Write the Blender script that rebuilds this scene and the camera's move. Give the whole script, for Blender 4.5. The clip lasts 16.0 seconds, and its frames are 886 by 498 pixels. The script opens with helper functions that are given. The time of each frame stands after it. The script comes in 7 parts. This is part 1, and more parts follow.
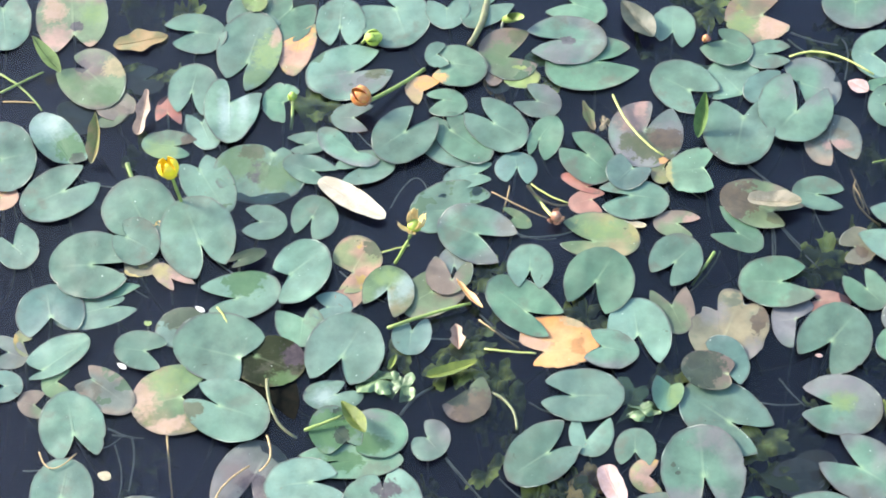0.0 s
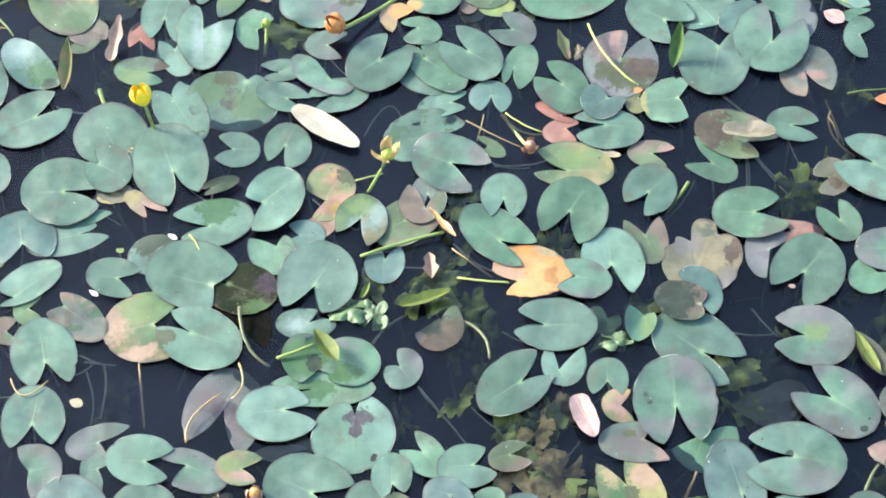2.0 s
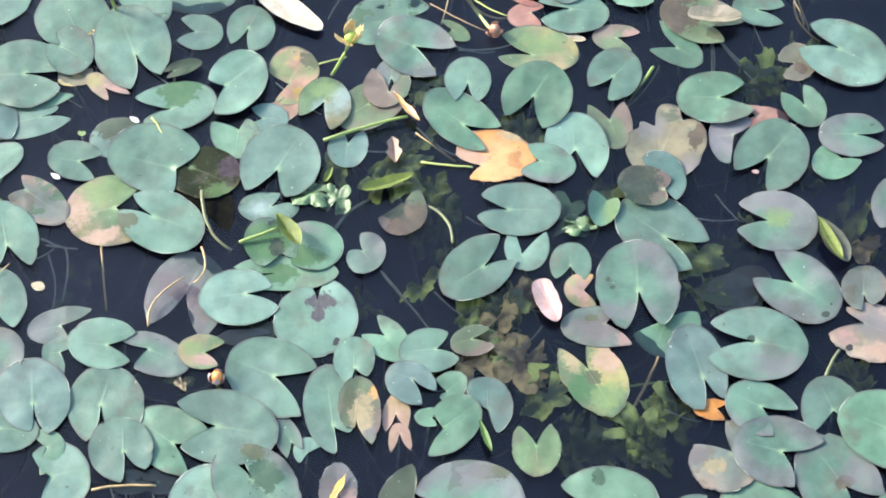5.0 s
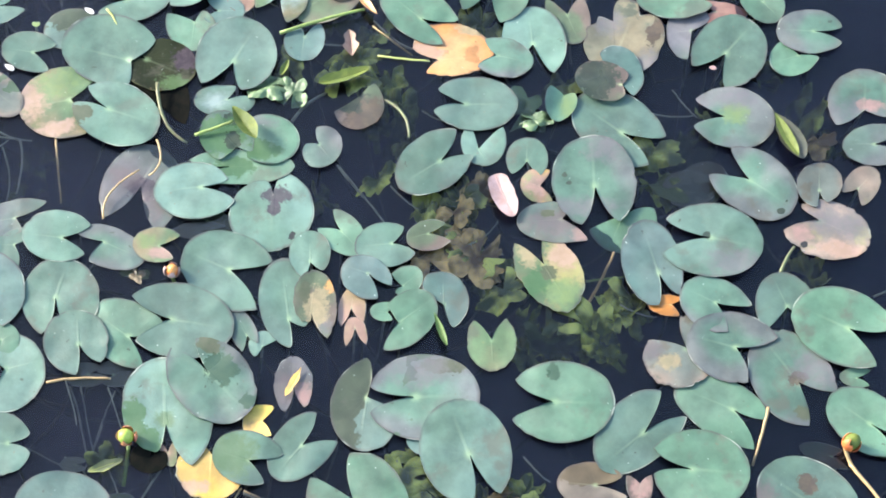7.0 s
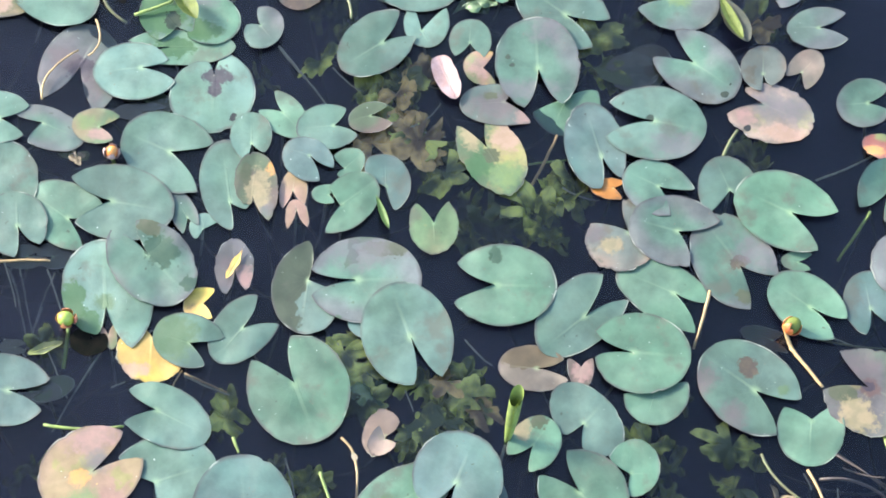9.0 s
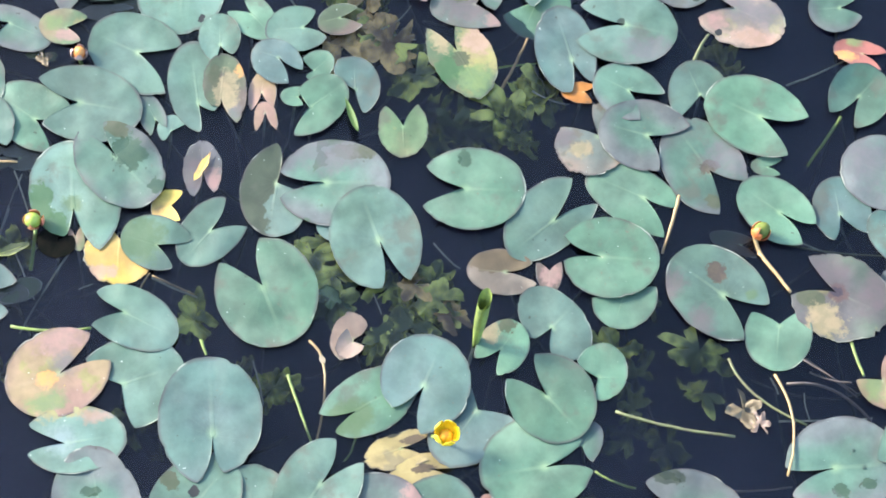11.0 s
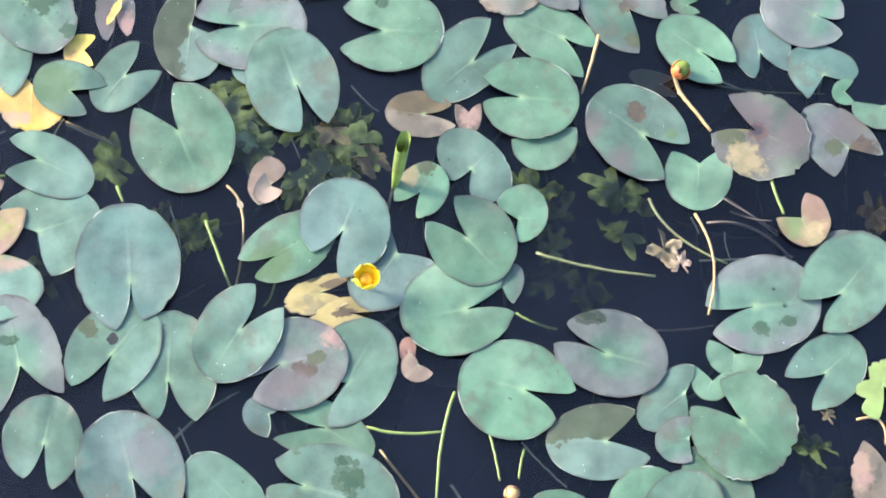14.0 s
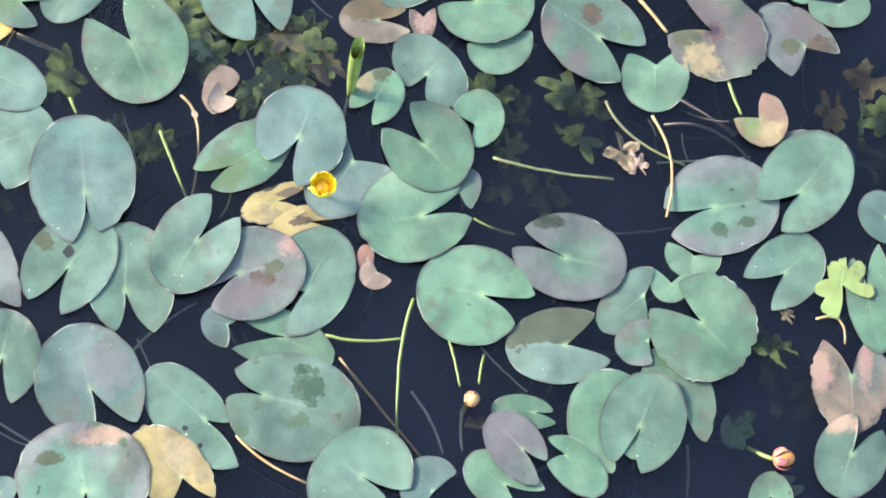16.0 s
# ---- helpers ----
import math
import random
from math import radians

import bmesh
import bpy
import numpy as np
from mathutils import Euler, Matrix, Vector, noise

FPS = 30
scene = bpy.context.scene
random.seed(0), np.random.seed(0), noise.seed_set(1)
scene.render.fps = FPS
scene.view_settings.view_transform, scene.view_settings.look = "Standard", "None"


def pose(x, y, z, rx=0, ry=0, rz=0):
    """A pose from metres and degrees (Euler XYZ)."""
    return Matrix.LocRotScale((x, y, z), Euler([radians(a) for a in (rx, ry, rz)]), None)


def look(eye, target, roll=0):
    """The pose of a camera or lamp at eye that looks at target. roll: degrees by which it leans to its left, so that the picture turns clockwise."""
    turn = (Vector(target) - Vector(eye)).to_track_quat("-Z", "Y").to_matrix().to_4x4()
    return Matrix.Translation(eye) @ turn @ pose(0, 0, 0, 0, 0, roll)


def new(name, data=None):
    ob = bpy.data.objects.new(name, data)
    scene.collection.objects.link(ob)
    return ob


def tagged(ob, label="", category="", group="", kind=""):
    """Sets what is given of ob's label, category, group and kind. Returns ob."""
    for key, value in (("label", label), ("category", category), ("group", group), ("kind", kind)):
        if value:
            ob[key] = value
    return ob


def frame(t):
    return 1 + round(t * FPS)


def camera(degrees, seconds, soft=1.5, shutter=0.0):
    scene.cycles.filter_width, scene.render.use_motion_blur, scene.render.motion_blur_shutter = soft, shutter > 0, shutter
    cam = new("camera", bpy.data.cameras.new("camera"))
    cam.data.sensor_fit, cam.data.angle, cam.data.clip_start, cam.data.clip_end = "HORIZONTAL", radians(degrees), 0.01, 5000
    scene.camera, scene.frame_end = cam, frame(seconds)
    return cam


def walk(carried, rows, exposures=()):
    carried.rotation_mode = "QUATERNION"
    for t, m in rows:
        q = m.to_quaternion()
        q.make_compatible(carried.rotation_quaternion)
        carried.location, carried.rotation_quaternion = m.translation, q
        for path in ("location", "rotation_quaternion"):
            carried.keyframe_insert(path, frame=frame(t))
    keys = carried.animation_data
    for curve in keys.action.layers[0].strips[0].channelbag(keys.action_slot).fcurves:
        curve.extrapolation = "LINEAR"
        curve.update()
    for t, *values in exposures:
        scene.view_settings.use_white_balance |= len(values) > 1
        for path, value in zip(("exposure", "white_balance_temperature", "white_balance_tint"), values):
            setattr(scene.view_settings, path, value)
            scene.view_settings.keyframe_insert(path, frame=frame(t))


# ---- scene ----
# ---- camera ----
cam = camera(22.18, 16.0, soft=1.7)
PATH = [
    (0, pose(0.3247, -2.6174, 3.5019, 38.919, 3.648, 3.126)),
    (0.5, pose(0.3239, -2.6147, 3.5015, 38.363, 3.619, 3.142)),
    (1, pose(0.3263, -2.6131, 3.5004, 37.873, 3.374, 3.108)),
    (1.5, pose(0.3254, -2.6120, 3.4947, 37.539, 3.090, 3.014)),
    (2, pose(0.3268, -2.6142, 3.4909, 37.158, 2.955, 2.980)),
    (2.5, pose(0.3289, -2.6110, 3.4892, 36.611, 2.801, 2.950)),
    (3, pose(0.3333, -2.6105, 3.4882, 36.107, 2.750, 2.859)),
    (3.5, pose(0.3390, -2.6110, 3.4869, 35.606, 2.688, 2.822)),
    (6, pose(0.3390, -2.6078, 3.4795, 33.114, 1.797, 2.630)),
    (6.5, pose(0.3411, -2.6071, 3.4800, 32.370, 1.543, 2.562)),
    (7, pose(0.3387, -2.6037, 3.4790, 31.512, 1.097, 2.395)),
    (7.5, pose(0.3362, -2.5999, 3.4783, 30.799, 0.746, 2.282)),
    (8, pose(0.3387, -2.5993, 3.4737, 30.149, 0.529, 2.223)),
    (8.5, pose(0.3420, -2.5954, 3.4707, 29.286, 0.182, 2.007)),
    (9, pose(0.3461, -2.5921, 3.4650, 28.495, -0.166, 1.878)),
    (11.5, pose(0.3616, -2.5925, 3.4502, 25.514, -1.014, 1.819)),
    (12, pose(0.3651, -2.5914, 3.4448, 24.844, -1.268, 1.648)),
    (12.5, pose(0.3659, -2.5924, 3.4390, 24.238, -1.622, 1.369)),
    (13, pose(0.3664, -2.5917, 3.4335, 23.580, -1.915, 1.090)),
    (13.5, pose(0.3660, -2.5903, 3.4287, 22.971, -2.217, 0.802)),
    (14, pose(0.3704, -2.5877, 3.4243, 22.310, -2.257, 0.432)),
    (14.5, pose(0.3767, -2.5854, 3.4193, 21.650, -2.124, 0.106)),
    (15, pose(0.3838, -2.5862, 3.4159, 21.125, -2.151, -0.101)),
    (15.5, pose(0.3887, -2.5874, 3.4126, 20.653, -2.484, -0.442)),
    (16, pose(0.3950, -2.5859, 3.4109, 20.039, -2.554, -0.753)),
]
walk(cam, PATH, exposures=[(0, 2.20, 6600, 5), (1.5, 2.13, 6550, 4), (6, 2.17, 6500, 8), (12, 2.22, 6350, 9), (16, 2.19, 6650, 9)])

# ---- world, sun, exposure ----
sky = bpy.data.worlds.new("sky")
scene.world = sky
sky.use_nodes = True
sky_tex = sky.node_tree.nodes.new("ShaderNodeTexSky")
sky_tex.sky_type = "NISHITA"
sky_tex.sun_disc = False
sky_tex.sun_elevation, sky_tex.sun_rotation = radians(31), radians(-68)
sky_tex.dust_density, sky_tex.air_density = 2.0, 1.0
sky_tex.ozone_density = 1.5
sky_bg = sky.node_tree.nodes["Background"]
sky_bg.inputs["Strength"].default_value = 0.15
sky.node_tree.links.new(sky_tex.outputs[0], sky_bg.inputs["Color"])
sun = new("sun", bpy.data.lights.new("sun", "SUN"))
sun.data.energy, sun.data.angle, sun.data.color = 1.9, radians(14), (1.0, 0.96, 0.90)
sun.matrix_world = look((-5.0, 2.0, 3.3), (0, 0, 0))


# ---- materials ----
class Nodes:
    """Small helper to wire a node material."""

    def __init__(self, name):
        self.mat = bpy.data.materials.new(name)
        self.mat.use_nodes = True
        self.tree = self.mat.node_tree
        self.bsdf = self.tree.nodes["Principled BSDF"]

    def add(self, kind, **values):
        n = self.tree.nodes.new(kind)
        if "operation" in values:
            n.operation, n.use_clamp = values["operation"], values["use_clamp"]
        if "data_type" in values:
            n.data_type, n.blend_type = values["data_type"], values["blend_type"]
        if "interpolation_type" in values:
            n.interpolation_type = values["interpolation_type"]
        if "noise_dimensions" in values:
            n.noise_dimensions = values["noise_dimensions"]
        if "uv_map" in values:
            n.uv_map = values["uv_map"]
        return n

    def put(self, socket, value):
        if isinstance(value, bpy.types.NodeSocket):
            self.tree.links.new(value, socket)
        elif isinstance(value, tuple) and len(value) == 3 and socket.type == "RGBA":
            socket.default_value = (*value, 1)
        else:
            socket.default_value = value

    def math(self, op, a, b=0.0, c=0.0, clamp=False):
        n = self.add("ShaderNodeMath", operation=op, use_clamp=clamp)
        for s, v in zip(n.inputs, (a, b, c)):
            self.put(s, v)
        return n.outputs[0]

    def mix(self, fac, a, b, blend="MIX"):
        n = self.add("ShaderNodeMix", data_type="RGBA", blend_type=blend)
        self.put(n.inputs[0], fac), self.put(n.inputs[6], a), self.put(n.inputs[7], b)
        return n.outputs[2]

    def span(self, x, lo, hi, to_lo=0.0, to_hi=1.0):
        n = self.add("ShaderNodeMapRange", interpolation_type="SMOOTHSTEP")
        for s, v in zip(n.inputs, (x, lo, hi, to_lo, to_hi)):
            self.put(s, v)
        return n.outputs[0]

    def noise(self, scale, detail=3.0, rough=0.55, w=0.0, vector=None):
        n = self.add("ShaderNodeTexNoise", noise_dimensions="4D")
        self.put(n.inputs["Vector"], vector if vector is not None else self.where())
        self.put(n.inputs["W"], w)
        n.inputs["Scale"].default_value, n.inputs["Detail"].default_value, n.inputs["Roughness"].default_value = scale, detail, rough
        return n.outputs[0]

    def where(self):
        return self.add("ShaderNodeTexCoord").outputs["Object"]

    def chance(self):
        return self.add("ShaderNodeObjectInfo").outputs["Random"]

    def bump(self, height, strength, distance):
        n = self.add("ShaderNodeBump")
        self.put(n.inputs["Height"], height)
        n.inputs["Strength"].default_value, n.inputs["Distance"].default_value = strength, distance
        self.put(self.bsdf.inputs["Normal"], n.outputs[0])


def pad_material(name, base, other, share=0.5, sharp=0.16, edgy=0.0, rim=(0.055, 0.045, 0.042), rough=0.47, heart=None, patch=False, half=False, extra=None, spec=0.4, marks=(), quiet=False):
    """Leaf skin: base tone, a second tone in cloudy areas, pale veins, a darker rim, specks; patch: wet algae-dark areas."""
    k = Nodes(name)
    luck = k.chance()
    w = k.math("MULTIPLY", luck, 61.0)
    uv = k.add("ShaderNodeSeparateXYZ")
    k.put(uv.inputs[0], k.add("ShaderNodeUVMap", uv_map="leaf").outputs[0])
    around, out = uv.outputs[0], uv.outputs[1]
    cloud = k.noise(9.0, 2.0, 0.5, w)
    fine = k.noise(95.0, 4.0, 0.6, w)
    lean = k.math("ADD", cloud, k.math("MULTIPLY", k.math("SUBTRACT", luck, 0.5), 0.16))
    lean = k.math("ADD", lean, k.math("MULTIPLY", k.math("SUBTRACT", fine, 0.5), 0.08))
    if edgy:
        lean = k.math("ADD", lean, k.math("MULTIPLY", k.math("SUBTRACT", out, 0.62), edgy))
    edge = 1.0 - share
    col = k.mix(k.span(lean, 0.3 + 0.4 * edge - sharp, 0.3 + 0.4 * edge + sharp), base, other)
    if extra:
        spot = k.noise(21.0, 3.0, 0.6, k.math("ADD", w, 17.0))
        col = k.mix(k.span(spot, 0.56, 0.64), col, extra)
    spots = k.span(k.noise(62.0, 2.0, 0.5, k.math("ADD", w, 29.0)), 0.725, 0.745)
    col = k.mix(k.math("MULTIPLY", spots, 0.7), col, (0.05, 0.055, 0.03))
    if half:
        line = k.math("ADD", around, k.math("MULTIPLY", k.math("SUBTRACT", k.noise(14.0, 4.0, 0.65, w), 0.5), 0.62))
        col = k.mix(k.span(line, 0.505, 0.53), base, other)
    # uneven tone
    tone = k.span(k.math("ADD", k.math("MULTIPLY", k.noise(30.0, 4.0, 0.6, w), 0.45), k.math("MULTIPLY", k.noise(12.0, 2.0, 0.5, k.math("ADD", w, 5.0)), 0.55)), 0.3, 0.72, 0.58, 1.20)
    shift = k.math("ADD", 0.59, k.math("MULTIPLY", k.math("FRACT", k.math("MULTIPLY", luck, 7.3)), 0.33))
    grey = k.add("ShaderNodeCombineColor")
    for s in grey.inputs:
        k.put(s, k.math("MULTIPLY", tone, shift))
    col = k.mix(1.0, col, grey.outputs[0], "MULTIPLY")
    # midrib and side veins that fade towards the rim
    aside = k.math("ABSOLUTE", k.math("SUBTRACT", around, 0.5))
    rib = k.math("MULTIPLY", k.span(k.math("MULTIPLY", aside, out), 0.002, 0.009, 1, 0), k.span(out, 0.1, 0.85, 1, 0.1))
    comb = k.math("ABSOLUTE", k.math("SUBTRACT", k.math("FRACT", k.math("MULTIPLY", around, 17.0)), 0.5))
    rays = k.math("MULTIPLY", k.span(k.math("MULTIPLY", comb, out), 0.0, 0.05, 1, 0), k.span(out, 0.25, 0.95, 0.5, 0.0))
    veins = k.math("MAXIMUM", rib, k.math("MULTIPLY", rays, 0.25))
    pale = k.mix(0.5, base, (0.42, 0.5, 0.28))
    col = k.mix(k.math("ADD", k.math("MULTIPLY", rib, 0.13), k.math("MULTIPLY", rays, 0.045)), col, pale)
    centre = k.span(out, 0.0, 0.16, 1, 0)
    col = k.mix(k.math("MULTIPLY", centre, 0.3), col, (0.30, 0.42, 0.20))
    if heart:
        blot = k.math("MULTIPLY", k.span(k.math("ADD", out, k.math("MULTIPLY", k.noise(45.0, 3.0, 0.6, w), 0.5)), 0.40, 0.50, 1, 0), 0.9)
        col = k.mix(blot, col, heart)
    # purple-brown rim; also paints in the shade of the down-curved edge
    rimmed = k.math("MULTIPLY", k.span(out, 0.93, 0.99), k.span(k.noise(24.0, 2.0, 0.5, w), 0.36, 0.58, 0.12, 0.72))
    col = k.mix(rimmed, col, rim)
    # pale worn edge here and there, soft brown stains on some leaves
    worn = k.math("MULTIPLY", k.span(out, 0.965, 0.99), k.span(k.noise(17.0, 2.0, 0.5, k.math("ADD", w, 41.0)), 0.56, 0.66, 0.0, 0.6))
    col = k.mix(worn, col, (0.36, 0.38, 0.30))
    some = k.span(k.math("FRACT", k.math("MULTIPLY", luck, 23.7)), 0.45, 0.75, 0.0, 0.62)
    stain = k.span(k.math("ADD", k.noise(15.0, 4.0, 0.62, k.math("ADD", w, 53.0)), k.math("MULTIPLY", out, 0.05)), 0.56, 0.70)
    col = k.mix(k.math("MULTIPLY", stain, some), col, (0.075, 0.070, 0.050))
    # brown freckles and pale grit
    freckle = k.span(k.noise(150.0, 2.0, 0.5, w), 0.69, 0.74)
    col = k.mix(k.math("MULTIPLY", freckle, 0.45), col, (0.12, 0.08, 0.05))
    grit = k.span(k.noise(190.0, 1.0, 0.4, w), 0.775, 0.80)
    col = k.mix(k.math("MULTIPLY", grit, 0.7), col, (0.55, 0.6, 0.52))
    if quiet:
        col = k.mix(k.span(fine, 0.35, 0.65), base, other)
    shine = k.span(cloud, 0.3, 0.7, rough - 0.08, rough + 0.10)
    if patch:
        wet = k.span(k.math("ADD", k.noise(19.0, 3.0, 0.5, k.math("ADD", w, 9.0)), k.math("MULTIPLY", fine, 0.06)), 0.628, 0.645)
        col = k.mix(k.math("MULTIPLY", wet, 0.82), col, (0.055, 0.085, 0.045))
        shine = k.math("SUBTRACT", shine, k.math("MULTIPLY", wet, 0.22))
    # stains, painted sheen and shade at their own places, with a wandering edge
    for i, kind in enumerate(marks):
        tint, second, soft, strong = MARKS[kind]
        flat = k.add("ShaderNodeVectorMath")
        flat.operation = "LENGTH"
        k.put(flat.inputs[0], k.add("ShaderNodeUVMap", uv_map="mark%d" % i).outputs[0])
        wander = k.noise(38.0, 4.0, 0.6, k.math("ADD", w, 71.0 + 7 * i))
        crumble = k.noise(120.0, 4.0, 0.65, k.math("ADD", w, 31.0 + 5 * i))
        stray = k.math("ADD", k.math("MULTIPLY", k.math("SUBTRACT", wander, 0.5), 2.1), k.math("MULTIPLY", k.math("SUBTRACT", crumble, 0.5), 1.5))
        reach = k.math("ADD", flat.outputs["Value"], stray)
        inside = k.span(reach, 1.0 - soft, 1.0 + soft, strong, 0.0)
        col = k.mix(inside, col, k.mix(k.span(k.noise(55.0, 3.0, 0.6, w), 0.36, 0.64), tint, second))
        if kind in WET_MARKS:
            shine = k.math("SUBTRACT", shine, k.math("MULTIPLY", inside, 0.2))
    k.put(k.bsdf.inputs["Base Color"], col)
    k.put(k.bsdf.inputs["Roughness"], shine)
    k.bsdf.inputs["Specular IOR Level"].default_value = spec
    relief = k.math("ADD", k.math("MULTIPLY", k.noise(38.0, 4.0, 0.6, w), 0.8), k.math("MULTIPLY", veins, -0.2))
    relief = k.math("ADD", relief, k.math("MULTIPLY", k.noise(10.0, 1.5, 0.5, k.math("ADD", w, 3.0)), 7.0))
    k.bump(relief, 0.4, 0.004)
    return k.mat


# stains, painted sheen and shade: two tones, softness of the edge, strength
MARKS = {
    "dark": ((0.021, 0.028, 0.018), (0.034, 0.041, 0.024), 0.10, 0.9),
    "wet": ((0.031, 0.058, 0.034), (0.041, 0.068, 0.038), 0.06, 0.9),
    "brown": ((0.046, 0.031, 0.022), (0.068, 0.046, 0.028), 0.14, 0.9),
    "plum": ((0.032, 0.024, 0.030), (0.049, 0.037, 0.042), 0.16, 0.92),
    "mauve": ((0.120, 0.104, 0.107), (0.102, 0.102, 0.096), 0.60, 0.72),
    "rose": ((0.255, 0.149, 0.123), (0.196, 0.128, 0.102), 0.35, 0.85),
    "pink": ((0.302, 0.194, 0.144), (0.266, 0.171, 0.113), 0.35, 0.82),
    "wine": ((0.097, 0.072, 0.071), (0.085, 0.071, 0.065), 0.55, 0.75),
    "tan": ((0.255, 0.196, 0.106), (0.187, 0.153, 0.081), 0.25, 0.88),
    "yellow": ((0.251, 0.220, 0.079), (0.220, 0.180, 0.077), 0.40, 0.85),
    "orange": ((0.480, 0.230, 0.060), (0.400, 0.200, 0.080), 0.30, 0.85),
    "lime": ((0.126, 0.172, 0.060), (0.108, 0.156, 0.064), 0.45, 0.82),
    "grass": ((0.036, 0.085, 0.030), (0.045, 0.096, 0.036), 0.12, 0.88),
    "moss": ((0.058, 0.097, 0.039), (0.067, 0.105, 0.048), 0.35, 0.80),
    "olive": ((0.048, 0.057, 0.026), (0.062, 0.065, 0.034), 0.10, 0.92),
    # pale blotches, and the sky sheen of tilted blades painted in
    "silver": ((0.221, 0.272, 0.251), (0.204, 0.255, 0.234), 0.95, 0.75),
    "hole": ((0.012, 0.014, 0.012), (0.016, 0.016, 0.014), 0.05, 1.0),
}
WET_MARKS = ("wet", "dark")
GREEN, PURPLE = (0.112, 0.188, 0.130), (0.146, 0.159, 0.145)
PAD_TONES = {
    "green": dict(base=GREEN, other=(0.126, 0.203, 0.156), share=0.45),
    "fresh": dict(base=(0.103, 0.196, 0.119), other=(0.132, 0.218, 0.142), share=0.4),
    "blue": dict(base=(0.101, 0.174, 0.139), other=(0.122, 0.177, 0.156), share=0.45),
    "purple_edge": dict(base=(0.107, 0.190, 0.131), other=PURPLE, share=0.30, sharp=0.14, edgy=0.42),
    "purple": dict(base=(0.150, 0.141, 0.138), other=(0.112, 0.168, 0.128), share=0.45),
    "olive": dict(base=(0.060, 0.085, 0.040), other=(0.095, 0.075, 0.050), share=0.5, rough=0.5),
    "mottled": dict(base=(0.118, 0.155, 0.082), other=(0.170, 0.125, 0.095), share=0.5, sharp=0.06),
    "peach": dict(base=(0.340, 0.195, 0.130), other=(0.180, 0.200, 0.090), share=0.46, sharp=0.06, rough=0.55, extra=(0.400, 0.270, 0.070)),
    "yellowing": dict(base=(0.125, 0.195, 0.090), other=(0.300, 0.235, 0.125), share=0.26, sharp=0.10, extra=(0.220, 0.220, 0.090)),
    "red": dict(base=(0.340, 0.120, 0.090), other=(0.360, 0.200, 0.150), share=0.4, rough=0.5),
    "tan": dict(base=(0.310, 0.255, 0.150), other=(0.195, 0.185, 0.120), share=0.5, sharp=0.09, rough=0.55, extra=(0.150, 0.160, 0.100)),
    "yellow": dict(base=(0.780, 0.560, 0.080), other=(0.660, 0.420, 0.120), share=0.4, rough=0.5),
    "orange": dict(base=(0.560, 0.220, 0.040), other=(0.520, 0.270, 0.110), share=0.42, sharp=0.1, rough=0.5, extra=(0.360, 0.170, 0.060)),
    "half_olive": dict(base=(0.122, 0.180, 0.142), other=(0.062, 0.078, 0.044), half=True),
    "pink": dict(base=(0.340, 0.240, 0.175), other=(0.195, 0.160, 0.120), share=0.42, sharp=0.10, rough=0.5, extra=(0.230, 0.200, 0.110)),
    "dark": dict(base=(0.016, 0.022, 0.009), other=(0.034, 0.036, 0.016), share=0.4, rim=(0.05, 0.05, 0.02), rough=0.7, spec=0.1),
    "lime": dict(base=(0.205, 0.290, 0.090), other=(0.270, 0.300, 0.095), share=0.4, rough=0.5),
    "sunset": dict(base=(0.140, 0.175, 0.090), other=(0.280, 0.180, 0.120), share=0.50, sharp=0.12, rough=0.5, extra=(0.270, 0.240, 0.090)),
    "bruised": dict(base=(0.165, 0.148, 0.135), other=(0.128, 0.172, 0.115), share=0.4, edgy=0.2, extra=(0.235, 0.205, 0.090), heart=(0.085, 0.048, 0.040)),
    "blush": dict(base=(0.140, 0.160, 0.130), other=(0.270, 0.195, 0.140), share=0.30, sharp=0.12, edgy=0.30, extra=(0.130, 0.120, 0.085)),
    "half_tan": dict(base=(0.255, 0.205, 0.150), other=(0.165, 0.120, 0.062), half=True, rough=0.5),
    "straw": dict(base=(0.460, 0.360, 0.140), other=(0.370, 0.285, 0.130), share=0.45, sharp=0.08, rough=0.5, extra=(0.300, 0.240, 0.120)),
    "glow": dict(base=(0.370, 0.225, 0.160), other=(0.335, 0.245, 0.120), share=0.45, sharp=0.14, rough=0.5, extra=(0.310, 0.270, 0.100)),
    # near-black dull tone that paints the deep shade of gaps between pads
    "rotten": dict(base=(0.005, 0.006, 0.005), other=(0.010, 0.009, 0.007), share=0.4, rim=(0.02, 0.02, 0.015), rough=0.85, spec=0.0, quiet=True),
    "sunk": dict(base=(0.085, 0.112, 0.080), other=(0.105, 0.098, 0.072), share=0.45, sharp=0.2, rough=0.5),
    "umber": dict(base=(0.135, 0.108, 0.086), other=(0.105, 0.104, 0.066), share=0.45, rim=(0.20, 0.15, 0.10)),
}
